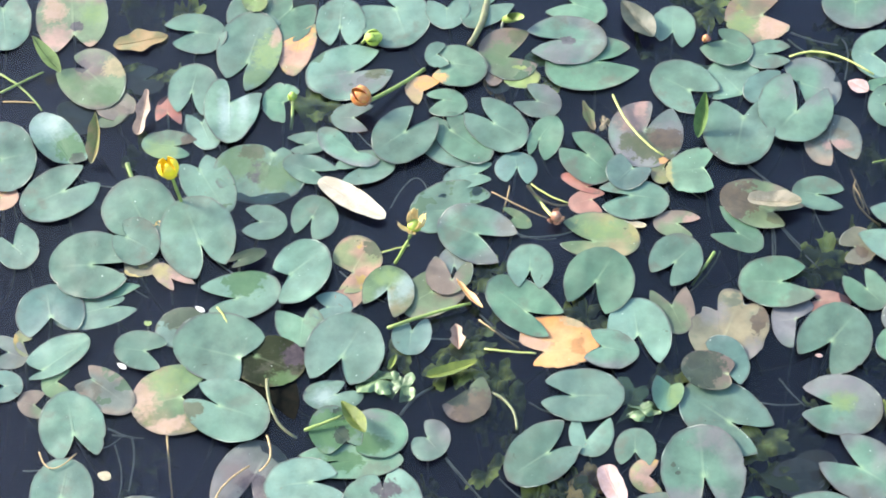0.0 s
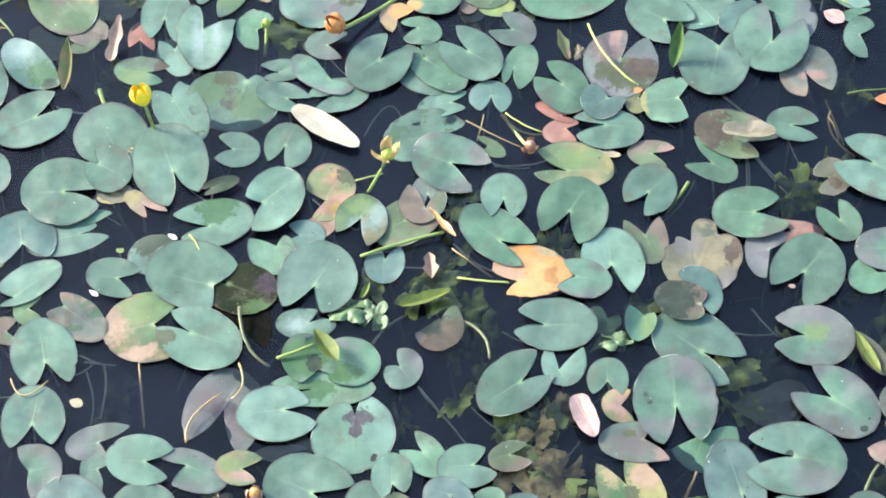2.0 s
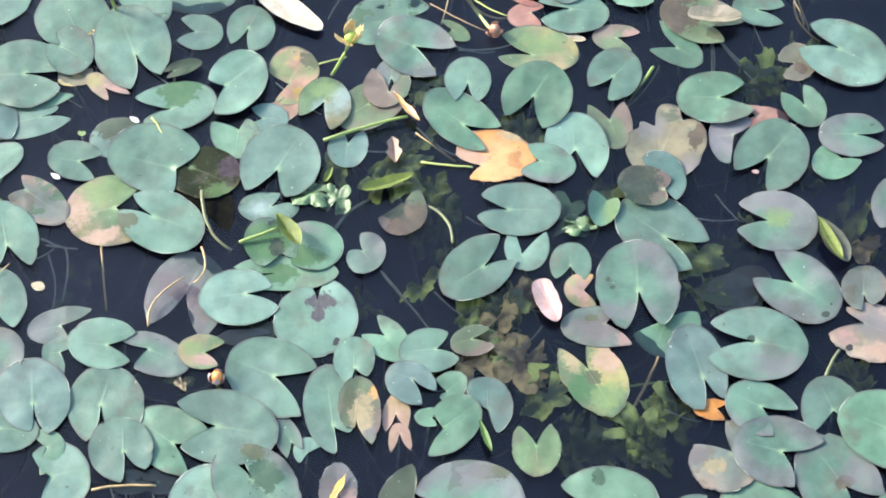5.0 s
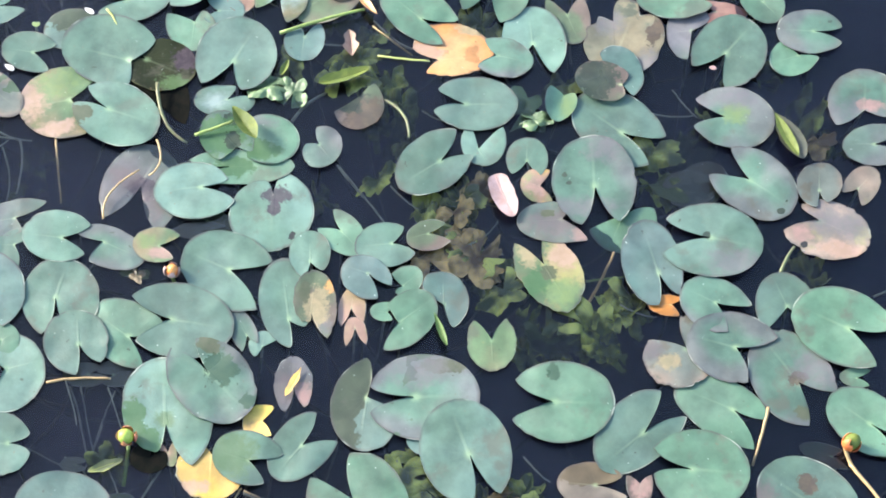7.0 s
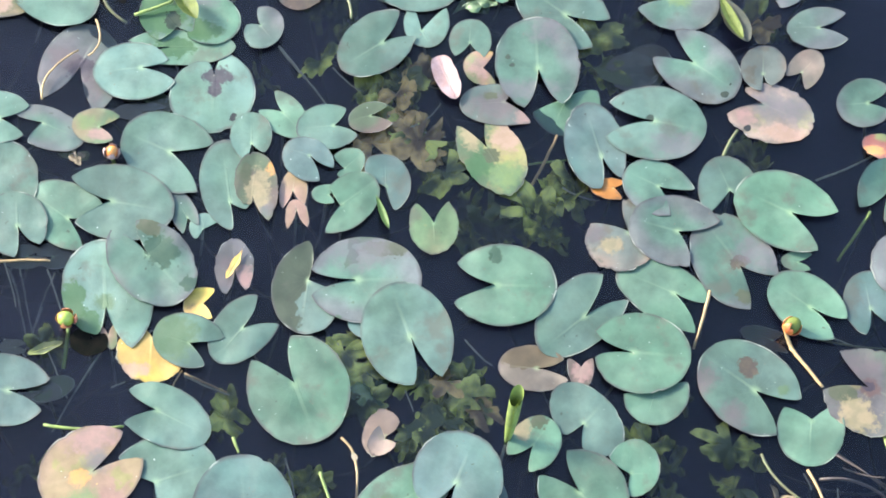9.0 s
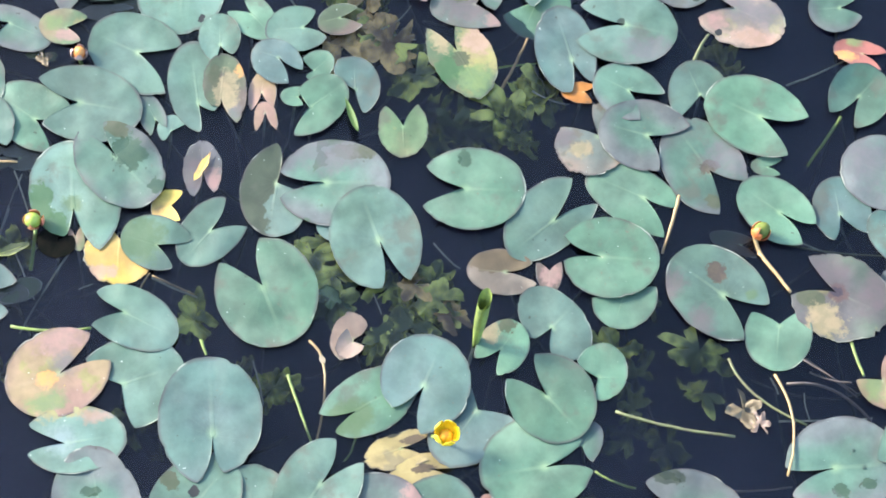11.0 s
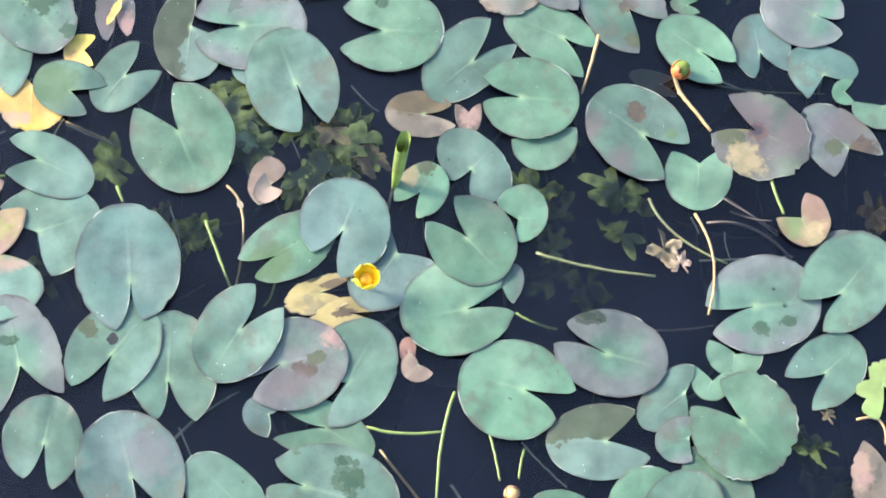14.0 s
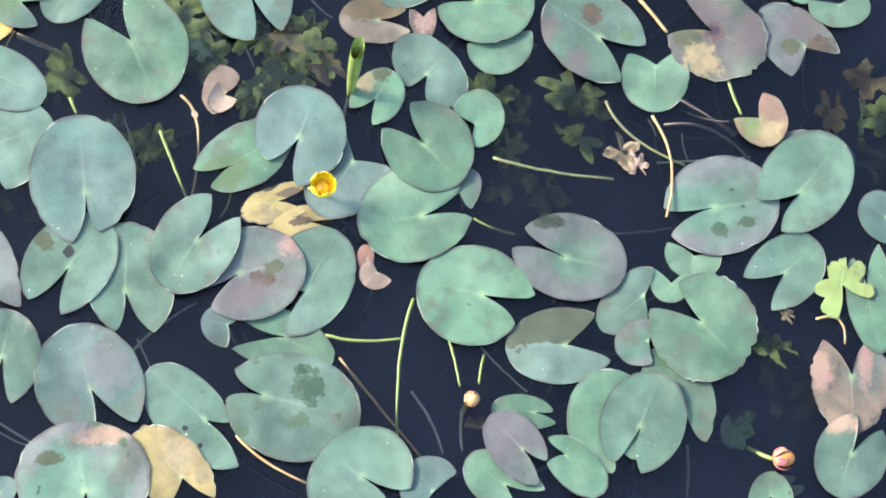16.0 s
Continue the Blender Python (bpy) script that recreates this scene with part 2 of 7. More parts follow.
PAD_LABELS = {
    "green": "blue-green waxy lily pad floating on dark pond water",
    "fresh": "fresh mid-green lily pad floating on dark pond water",
    "blue": "dull blue-grey lily pad floating on dark pond water",
    "purple_edge": "green lily pad with purple-grey tinted areas on pond water",
    "purple": "mauve-grey fading lily pad lying among green pads",
    "olive": "dark olive decaying lily pad half under the water",
    "mottled": "mottled green and brown ageing lily pad on pond water",
    "peach": "peach-pink withered lily pad with ragged olive areas",
    "yellowing": "yellowing green lily pad with pinkish dying areas",
    "red": "dull red withered lily pad under green pads",
    "tan": "tan dried lily pad with worn brown edges",
    "yellow": "bright yellow dying lily pad among green pads",
    "orange": "orange dead lily leaf lying between green pads",
    "half_olive": "lily pad half grey-green and half wet olive",
    "pink": "withered pinkish lily pad with brown edges on water",
    "dark": "dark olive lily pad folded up over a gap",
    "lime": "pale lime ragged lily leaf lying over dark water",
    "sunset": "dying lily pad in peach, yellow and green areas",
    "bruised": "mauve-brown lily pad with a dark bruised heart",
    "blush": "grey-green lily pad blushed pink towards its edge",
    "half_tan": "withered lily pad half beige and half olive-brown",
    "straw": "pale straw-yellow dying lily pad with torn edge",
    "glow": "peach and yellow dying lily pad on water",
    "rotten": "black leaf-shaped patch standing in for gap shade",
    "sunk": "dim green lily pad sunk just below the water",
    "umber": "brown dead lily pad lying low on the water",
}
PAD_MATS = {}


def pad_mat(tone, patch, marks=()):
    key = (tone, patch, marks)
    if key not in PAD_MATS:
        PAD_MATS[key] = pad_material("_".join(("pad", tone, *(("patched",) if patch else ()), *marks)), patch=patch, marks=marks, **PAD_TONES[tone])
    return PAD_MATS[key]


def plain_material(name, base, other, scale=60.0, rough=0.5, relief=0.3, sheen=0.5):
    k = Nodes(name)
    w = k.math("MULTIPLY", k.chance(), 43.0)
    big, small = k.noise(scale, 3.0, 0.6, w), k.noise(scale * 5, 3.0, 0.6, w)
    col = k.mix(k.span(big, 0.36, 0.64), base, other)
    dark = tuple(0.6 * v for v in base)
    col = k.mix(k.math("MULTIPLY", k.span(small, 0.55, 0.7), 0.5), col, dark)
    k.put(k.bsdf.inputs["Base Color"], col)
    k.put(k.bsdf.inputs["Roughness"], k.span(small, 0.3, 0.7, rough - 0.1, rough + 0.1))
    k.bsdf.inputs["Specular IOR Level"].default_value = sheen
    k.bump(k.math("ADD", big, k.math("MULTIPLY", small, 0.4)), relief, 0.003)
    return k.mat


def ruffled_material(name, pale, deep):
    """Crinkled leaf: lit frilled margin and dark folds painted into the colour, with blotches, fine dark net of veins.
    """
    k = Nodes(name)
    w = k.math("MULTIPLY", k.chance(), 43.0)
    uv = k.add("ShaderNodeSeparateXYZ")
    k.put(uv.inputs[0], k.add("ShaderNodeUVMap", uv_map="leaf").outputs[0])
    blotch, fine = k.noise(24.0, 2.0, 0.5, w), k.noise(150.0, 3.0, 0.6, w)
    # paler away from the foot: the lit frills are put into the colour
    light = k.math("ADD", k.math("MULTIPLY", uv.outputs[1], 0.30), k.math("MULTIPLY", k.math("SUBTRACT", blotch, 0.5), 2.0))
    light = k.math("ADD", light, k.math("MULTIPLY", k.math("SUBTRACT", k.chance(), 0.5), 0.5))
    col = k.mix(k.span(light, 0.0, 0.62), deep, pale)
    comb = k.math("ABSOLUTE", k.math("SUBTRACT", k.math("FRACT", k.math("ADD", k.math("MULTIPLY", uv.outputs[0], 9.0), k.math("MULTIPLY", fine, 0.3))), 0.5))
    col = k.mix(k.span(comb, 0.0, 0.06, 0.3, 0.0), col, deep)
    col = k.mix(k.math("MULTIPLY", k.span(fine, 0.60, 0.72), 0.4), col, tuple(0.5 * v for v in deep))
    k.put(k.bsdf.inputs["Base Color"], col)
    k.bsdf.inputs["Roughness"].default_value = 0.5
    k.bump(k.math("ADD", k.math("MULTIPLY", blotch, 2.0), k.math("MULTIPLY", fine, 0.15)), 0.8, 0.006)
    return k.mat


STEM_MATS = {
    "green": plain_material("stalk_green", (0.21, 0.27, 0.06), (0.15, 0.19, 0.05)),
    "pale": plain_material("stalk_pale", (0.42, 0.44, 0.12), (0.34, 0.34, 0.10)),
    "tan": plain_material("stalk_tan", (0.42, 0.28, 0.12), (0.30, 0.20, 0.09)),
    "olive": plain_material("stalk_olive", (0.140, 0.150, 0.060), (0.110, 0.100, 0.050)),
    "brown": plain_material("stalk_brown", (0.150, 0.110, 0.085), (0.100, 0.075, 0.055)),
    "dim": plain_material("stalk_dim", (0.36, 0.34, 0.24), (0.24, 0.23, 0.16)),
}
WAVY_MATS = {
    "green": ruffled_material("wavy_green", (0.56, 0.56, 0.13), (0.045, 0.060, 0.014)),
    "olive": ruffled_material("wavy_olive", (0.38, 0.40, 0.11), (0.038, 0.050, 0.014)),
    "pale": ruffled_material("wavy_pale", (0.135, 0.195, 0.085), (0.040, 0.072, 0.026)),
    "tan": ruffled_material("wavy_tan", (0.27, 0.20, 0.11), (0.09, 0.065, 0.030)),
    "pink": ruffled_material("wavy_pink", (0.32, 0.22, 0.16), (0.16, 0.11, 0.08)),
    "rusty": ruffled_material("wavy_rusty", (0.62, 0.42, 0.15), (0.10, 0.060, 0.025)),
}
PETAL = plain_material("petal_yellow", (0.78, 0.58, 0.015), (0.72, 0.48, 0.01), 50, 0.4, 0.15)
PETAL_DULL = plain_material("leaf_yellow", (0.60, 0.40, 0.08), (0.50, 0.30, 0.10), 50, 0.5, 0.3)
STIGMA = plain_material("stigma_orange", (0.82, 0.54, 0.03), (0.74, 0.30, 0.03), 160, 0.6)
SEPAL_GREEN = plain_material("sepal_green", (0.35, 0.42, 0.06), (0.22, 0.30, 0.05), 60, 0.45)
SEPAL_RED = plain_material("sepal_red", (0.42, 0.12, 0.08), (0.55, 0.26, 0.08), 80, 0.4)
SEPAL_PINK = plain_material("sepal_pink", (0.36, 0.08, 0.10), (0.46, 0.20, 0.10), 70, 0.4)
SEPAL_ORANGE = plain_material("sepal_orange", (0.46, 0.11, 0.03), (0.50, 0.23, 0.05), 80, 0.4)
SEPAL_BROWN = plain_material("sepal_brown", (0.40, 0.20, 0.10), (0.55, 0.32, 0.10), 90, 0.5)
SEPAL_DARK = plain_material("sepal_dark", (0.24, 0.10, 0.06), (0.34, 0.20, 0.12), 90, 0.5)
WILTED = plain_material("petal_wilted", (0.66, 0.50, 0.22), (0.52, 0.32, 0.11), 90, 0.5)
CREAM = plain_material("dead_leaf_cream", (0.34, 0.29, 0.19), (0.26, 0.20, 0.12), 40, 0.55, 0.6)
PALE_CREAM = plain_material("dead_leaf_pale", (0.38, 0.33, 0.25), (0.32, 0.26, 0.18), 40, 0.55, 0.6)
PINK = plain_material("dead_leaf_pink", (0.40, 0.27, 0.24), (0.30, 0.18, 0.15), 40, 0.5, 0.4)
FLAP_TAN = plain_material("leaf_flap_tan", (0.25, 0.205, 0.140), (0.150, 0.130, 0.080), 35, 0.5, 0.5)
LEAF_YELLOW = plain_material("leaf_yellow_green", (0.125, 0.150, 0.024), (0.080, 0.105, 0.020), 40, 0.55, 0.5, 0.3)
LEAF_GREEN = plain_material("leaf_green", (0.060, 0.110, 0.030), (0.095, 0.150, 0.040), 40, 0.55, 0.4, 0.2)
BROWN_MIX = plain_material("leaf_brown_olive", (0.210, 0.130, 0.050), (0.120, 0.115, 0.042), 30, 0.5, 0.5)
PINK_TAN = plain_material("dead_leaf_pink_tan", (0.300, 0.190, 0.135), (0.190, 0.120, 0.080), 40, 0.55, 0.5)
DARK_LEAF = plain_material("leaf_dark", (0.030, 0.036, 0.018), (0.055, 0.052, 0.028), 40, 0.5, 0.4)
WHITE = plain_material("petal_white", (0.55, 0.52, 0.47), (0.45, 0.42, 0.37), 60, 0.5)
TAN_MIX = plain_material("leaf_tan_green", (0.29, 0.19, 0.09), (0.17, 0.18, 0.06), 30, 0.5, 0.5)


def water_material():
    k = Nodes("pond_water")
    out = k.tree.nodes["Material Output"]
    clear = k.add("ShaderNodeBsdfTransparent")
    clear.inputs[0].default_value = (0.86, 0.88, 0.88, 1)
    gloss = k.add("ShaderNodeBsdfGlossy")
    gloss.inputs["Roughness"].default_value = 0.03
    gloss.inputs["Color"].default_value = (1, 1, 1, 1)
    fres = k.add("ShaderNodeFresnel")
    fres.inputs["IOR"].default_value = 1.333
    both = k.add("ShaderNodeMixShader")
    k.put(both.inputs[0], fres.outputs[0]), k.put(both.inputs[1], clear.outputs[0]), k.put(both.inputs[2], gloss.outputs[0])
    k.put(out.inputs["Surface"], both.outputs[0])
    return k.mat


def murk_material():
    """Turbid water: each layer dims what lies under it and scatters a little blue-violet."""
    k = Nodes("pond_murk")
    out = k.tree.nodes["Material Output"]
    clear, haze, both = k.add("ShaderNodeBsdfTransparent"), k.add("ShaderNodeBsdfDiffuse"), k.add("ShaderNodeMixShader")
    clear.inputs[0].default_value = (0.78, 0.79, 0.82, 1)
    haze.inputs[0].default_value = (0.098, 0.094, 0.140, 1)
    k.put(both.inputs[0], k.span(k.noise(2.5, 2.0, 0.5), 0.3, 0.7, 0.10, 0.24))
    k.put(both.inputs[1], clear.outputs[0]), k.put(both.inputs[2], haze.outputs[0])
    k.put(out.inputs["Surface"], both.outputs[0])
    return k.mat


MURK = murk_material()
MUD = plain_material("pond_mud", (0.080, 0.072, 0.088), (0.034, 0.034, 0.046), 9, 0.9, 0.8, 0.1)
WATER = water_material()


# ---- helpers for meshes ----
def mesh_of(name, verts, faces, material, uvs=None, smooth=True, more=()):
    me = bpy.data.meshes.new(name)
    me.from_pydata(verts, [], faces)
    me.materials.append(material)
    index = np.empty(len(me.loops), dtype=np.int32)
    me.loops.foreach_get("vertex_index", index)
    for title, flat in (() if uvs is None else (("leaf", uvs), *more)):
        layer = me.uv_layers.new(name=title)
        layer.data.foreach_set("uv", np.asarray(flat, dtype=np.float32)[index].ravel())
    me.polygons.foreach_set("use_smooth", [smooth] * len(me.polygons))
    me.update()
    return me


def part(name, me, parent, label=""):
    ob = new(name, me)
    ob.parent = parent
    return tagged(ob, label)


def thing(name, label, category, x=0.0, y=0.0, z=0.0, turn=0.0, group=""):
    ob = new(name)
    ob.empty_display_size = 0.02
    ob.matrix_world = pose(x, y, z, 0, 0, turn)
    return tagged(ob, label, category, group)


def tube(points, radii, sides=7):
    """Vertices and faces of a closed tube along the points."""
    pts = [Vector(p) for p in points]
    verts, faces = [], []
    for i, p in enumerate(pts):
        ahead = (pts[min(i + 1, len(pts) - 1)] - pts[max(i - 1, 0)]).normalized()
        across = ahead.cross(Vector((0.13, 0.21, 1)) if abs(ahead.z) < 0.9 else Vector((1, 0, 0))).normalized()
        up = across.cross(ahead)
        for s in range(sides):
            a = 2 * math.pi * s / sides
            verts.append(p + radii[i] * (math.cos(a) * across + math.sin(a) * up))
    for i in range(len(pts) - 1):
        for s in range(sides):
            t = (s + 1) % sides
            faces.append((i * sides + s, i * sides + t, (i + 1) * sides + t, (i + 1) * sides + s))
    faces += [tuple(range(sides))[::-1], tuple(range((len(pts) - 1) * sides, len(pts) * sides))]
    return verts, faces


def bend(a, m, b, n=9):
    """Points on the curve from a over m to b."""
    a, m, b = Vector(a), Vector(m), Vector(b)
    c = 2 * m - 0.5 * (a + b)
    return [(1 - t) ** 2 * a + 2 * t * (1 - t) * c + t * t * b for t in (i / (n - 1) for i in range(n))]


def leaf_sheet(outline, rings, lift, thick, foot=None):
    """A closed thin sheet: rings of the outline drawn in to its foot, lifted by lift(x, y, r). Returns verts, faces, uvs."""
    n = len(outline)
    fx, fy = foot or (0.0, 0.0)
    verts, uvs, faces = [(fx, fy, lift(fx, fy, 0.0))], [(0.5, 0.0)], []
    for r in rings:
        for i, (x, y) in enumerate(outline):
            px, py = fx + r * (x - fx), fy + r * (y - fy)
            verts.append((px, py, lift(px, py, r)))
            uvs.append((i / (n - 1), r))
    closed = foot is None
    pairs = [(i, (i + 1) % n) for i in range(n if closed else n - 1)]
    for i, j in pairs:
        faces.append((0, 1 + i, 1 + j))
    for k in range(len(rings) - 1):
        a, b = 1 + k * n, 1 + (k + 1) * n
        for i, j in pairs:
            faces.append((a + i, b + i, b + j, a + j))
    top = len(verts)
    verts += [(x, y, z - thick) for x, y, z in verts]
    uvs += uvs
    faces += [tuple(v + top for v in f)[::-1] for f in faces]
    last = 1 + (len(rings) - 1) * n
    wall = len(verts)
    for low in (0, top):
        verts += verts[last + low : last + low + n]
        uvs += uvs[last + low : last + low + n]
    for i, j in pairs:
        faces.append((wall + i, wall + n + i, wall + n + j, wall + j))
    if not closed:
        for edge in (0, n - 1):
            line = [0] + [1 + k * n + edge for k in range(len(rings))]
            base = len(verts)
            verts += [verts[p] for p in line] + [verts[p + top] for p in line]
            uvs += [uvs[p] for p in line] * 2
            m = len(line)
            for p in range(m - 1):
                f = (base + p, base + p + 1, base + m + p + 1, base + m + p)
                faces.append(f if edge else f[::-1])
    return verts, faces, uvs


# ---- pond: bed and water ----
def sheet(name, size, z, material, label, cuts):
    """A level sheet to the horizon, its cells small round the origin and growing outwards."""
    n = cuts + 1
    at = [size * u * abs(u) ** 1.5 for u in (2 * i / cuts - 1 for i in range(n))]
    verts = [(x, y, z) for y in at for x in at]
    faces = [(j * n + i, j * n + i + 1, (j + 1) * n + i + 1, (j + 1) * n + i) for j in range(cuts) for i in range(cuts)]
    ob = new(name, mesh_of(name, verts, faces, material))
    return tagged(ob, label, name.split("_")[-1], kind="structure")


sheet("ground", 400.0, -0.55, MUD, "dark muddy pond bed under deep water", 48)
for depth in (0.028, 0.07, 0.13):
    sheet("water_murk", 400.0, -depth, MURK, "turbid dark layer of pond water below the surface", 48)
sheet("water", 400.0, 0.0, WATER, "still dark clear pond water reflecting a pale sky", 48)


# ---- lily pads ----
PAD_RINGS = (0.1, 0.25, 0.42, 0.6, 0.76, 0.88, 0.955, 1.0)
pad_count = 0


def pad(tone, x, y, turn, a, b, skew, sx, sy, left, rl, right, rr, level, flags="", marks=(), bites=()):
    """A lily pad: ellipse a by b round (x, y), apex turned from +y, lopsided by skew; its cleft ends at (sx, sy), and
    the lobes end at angles left and right of the apex, at rl and rr of the ellipse. marks: stains, painted sheen and
    shade (kind, x, y, rx, ry) measured from the cleft's end; bites: gaps in the margin (degrees from the apex, depth,
    half breadth in degrees)."""
    global pad_count
    pad_count += 1
    rnd = random.Random(pad_count * 7919)
    ragged = 0.05 if "rag" in flags else 0.016
    off = rnd.uniform(0, 90)
    nicks = [(rnd.choice((-1, 1)), rnd.uniform(0.3, 2.4), rnd.uniform(0.015, 0.045), rnd.uniform(0.03, 0.09)) for _ in range(rnd.choice((0, 0, 1, 1, 2, 3)))]

    nicks += [(1 if at > 0 else -1, radians(abs(at)), deep, radians(broad)) for at, deep, broad in bites]

    def half(angle, reach, side):
        pts = []
        n = 52 if "rag" in flags else 40
        for i in range(n + 1):
            f = i / n
            p = radians(angle) * f
            r = 1 + (reach - 1) * max(0.0, (f - 0.35) / 0.65) ** 1.5
            r += ragged * (noise.noise((side * 2.3 * math.sin(p) + off, 3.1 * p, off)) + 0.7 * noise.noise((9.0 * p, off, side)))
            r += 0.006 * noise.noise((16.0 * p, off, side))
            for where, at, deep, broad in nicks:
                if where == side:
                    r -= deep * math.exp(-(((p - at) / broad) ** 2))
            if "rag" in flags:
                r -= 0.16 * max(0.0, noise.noise((4.2 * p + off, side * 3.0, 5.0)) - 0.25)
                r += 0.022 * noise.noise((19.0 * p, off, side)) + 0.012 * rnd.uniform(-1, 1)
            pts.append((side * b * r * math.sin(p), a * r * math.cos(p) + side * skew * r * math.sin(p)))
        # blunt the lobe's tip, then run back to the cleft with a slight belly
        tx, ty = pts[-1]
        ux, uy = pts[-3]
        ex, ey = tx + 0.16 * (sx - tx), ty + 0.16 * (sy - ty)
        pts[-1] = (0.4 * tx + 0.3 * ux + 0.3 * ex, 0.4 * ty + 0.3 * uy + 0.3 * ey)
        pts.append((0.8 * ex + 0.2 * tx, 0.8 * ey + 0.2 * ty))
        belly = rnd.uniform(0.02, 0.07) * math.hypot(tx - sx, ty - sy)
        nx, ny = (ty - sy), -(tx - sx)
        ln = math.hypot(nx, ny) or 1.0
        if nx * -side < 0:
            nx, ny = -nx, -ny
        for f in (0.35, 0.52, 0.68, 0.84, 0.95):
            q = belly * math.sin(math.pi * f)
            pts.append((tx + f * (sx - tx) + q * nx / ln, ty + f * (sy - ty) + q * ny / ln))
        return pts

    lh, rh = half(left, rl, -1), half(right, rr, 1)
    outline = [(px - sx, py - sy) for px, py in lh[::-1] + rh[1:]]
    size = (a + b) / 2
    fold, lop = rnd.uniform(-0.02, 0.05), rnd.uniform(-0.03, 0.03)
    wave = rnd.uniform(0.0006, 0.0016) * min(1.6, size / 0.05)
    cup = rnd.uniform(-0.0006, 0.0010)
    tilt_x, tilt_y = rnd.uniform(-0.004, 0.004), rnd.uniform(-0.004, 0.004)
    roll = rnd.choice((-1, 1))

    def lift(px, py, r):
        z = wave * noise.noise((px / size * 1.6 + off, py / size * 1.6, off)) * 2 * r
        z += cup * r * r - 0.0012 * max(0.0, 1 - 5 * r) + tilt_x * px + tilt_y * py
        z += (fold * abs(px) + lop * abs(py) * r) * min(1.0, 0.04 / size)
        z += 0.0010 * max(0.0, r - 0.8) * noise.noise((px / size * 4 + off, py / size * 4, 2.0)) * 5
        if "curl" in flags:
            q = max(0.0, roll * (px + sx) / b + 0.15)
            z += 0.26 * b * q * q
        return z

    verts, faces, uvs = leaf_sheet(outline, PAD_RINGS, lift, 0.0008, (0.0, 0.0))
    sunk = tone in ("olive", "sunk") and level == 0
    z = (-0.006 if sunk else 0.0009 + 0.0036 * level) + rnd.uniform(0, 0.0008)
    lie = pose(x, y, z, 0, 0, turn) @ Matrix.Translation((sx, sy, 0))
    what = "small " if size < 0.042 else "large " if size > 0.098 else ""
    label = PAD_LABELS[tone]
    root = thing("lily_pad", (what if not label.startswith(("large", "small")) else "") + label , "lily pad", group="lily pads on the pond")
    root.matrix_world = lie
    stained = [("mark%d" % i, [((v[0] - m[1]) / m[3], (v[1] - m[2]) / m[4]) for v in verts]) for i, m in enumerate(marks)]
    part("blade", mesh_of("blade", verts, faces, pad_mat(tone, "patch" in flags, tuple(m[0] for m in marks)), uvs, more=stained), root)
    # stalk from the cleft down into the dark
    way = rnd.uniform(0, 2 * math.pi)
    far = rnd.uniform(0.10, 0.22)
    end = (far * math.cos(way), far * math.sin(way), -rnd.uniform(0.25, 0.40))
    mid = (0.35 * end[0], 0.35 * end[1], 0.62 * end[2])
    line = bend((0, 0.004, -0.0014), mid, end, 8)
    v, f = tube(line, [0.0026] * 8, 6)
    part("stalk", mesh_of("stalk", v, f, STEM_MATS["dim"]), root, "dim olive stalk running down into the water")
    return root


# ---- stems, submerged leaves ----
STEM_LABELS = {
    "green": "thin yellow-green lily stalk lying across the pond water",
    "pale": "pale yellow-green bare stalk arching over lily pads",
    "tan": "dry tan reed stalk floating among lily pads",
    "olive": "dull olive bare stalk lying on the pond water",
    "brown": "thin brown dead stalk floating on the water",
    "dim": "dim brown stalk sunken just below the water",
}


def stem(tone, start, mid, end, radius):
    line = bend(start, mid, end, 11)
    wob = random.Random(int(1000 * (start[0] + 3 * end[1])))
    line = [p + Vector((wob.uniform(-1, 1), wob.uniform(-1, 1), 0)) * 0.0006 for p in line]
    v, f = tube(line, [radius * (1.0 - 0.25 * i / 10) for i in range(11)], 8)
    ob = new("lily_stalk", mesh_of("lily_stalk", v, f, STEM_MATS[tone]))
    return tagged(ob, STEM_LABELS[tone], "stalk", "loose stalks")


WAVY_LABELS = {
    "green": "crinkled yellow-green lily leaf hanging under the water",
    "olive": "dim olive crinkled lily leaf deep under the water",
    "pale": "pale green ruffled lily leaf just under the surface",
    "tan": "tan rotting crinkled leaf just below the surface",
    "pink": "crumpled pale pink withered lily leaf on water",
    "rusty": "rusty brown ruffled leaf decaying under the water",
}
wavy_count = 0


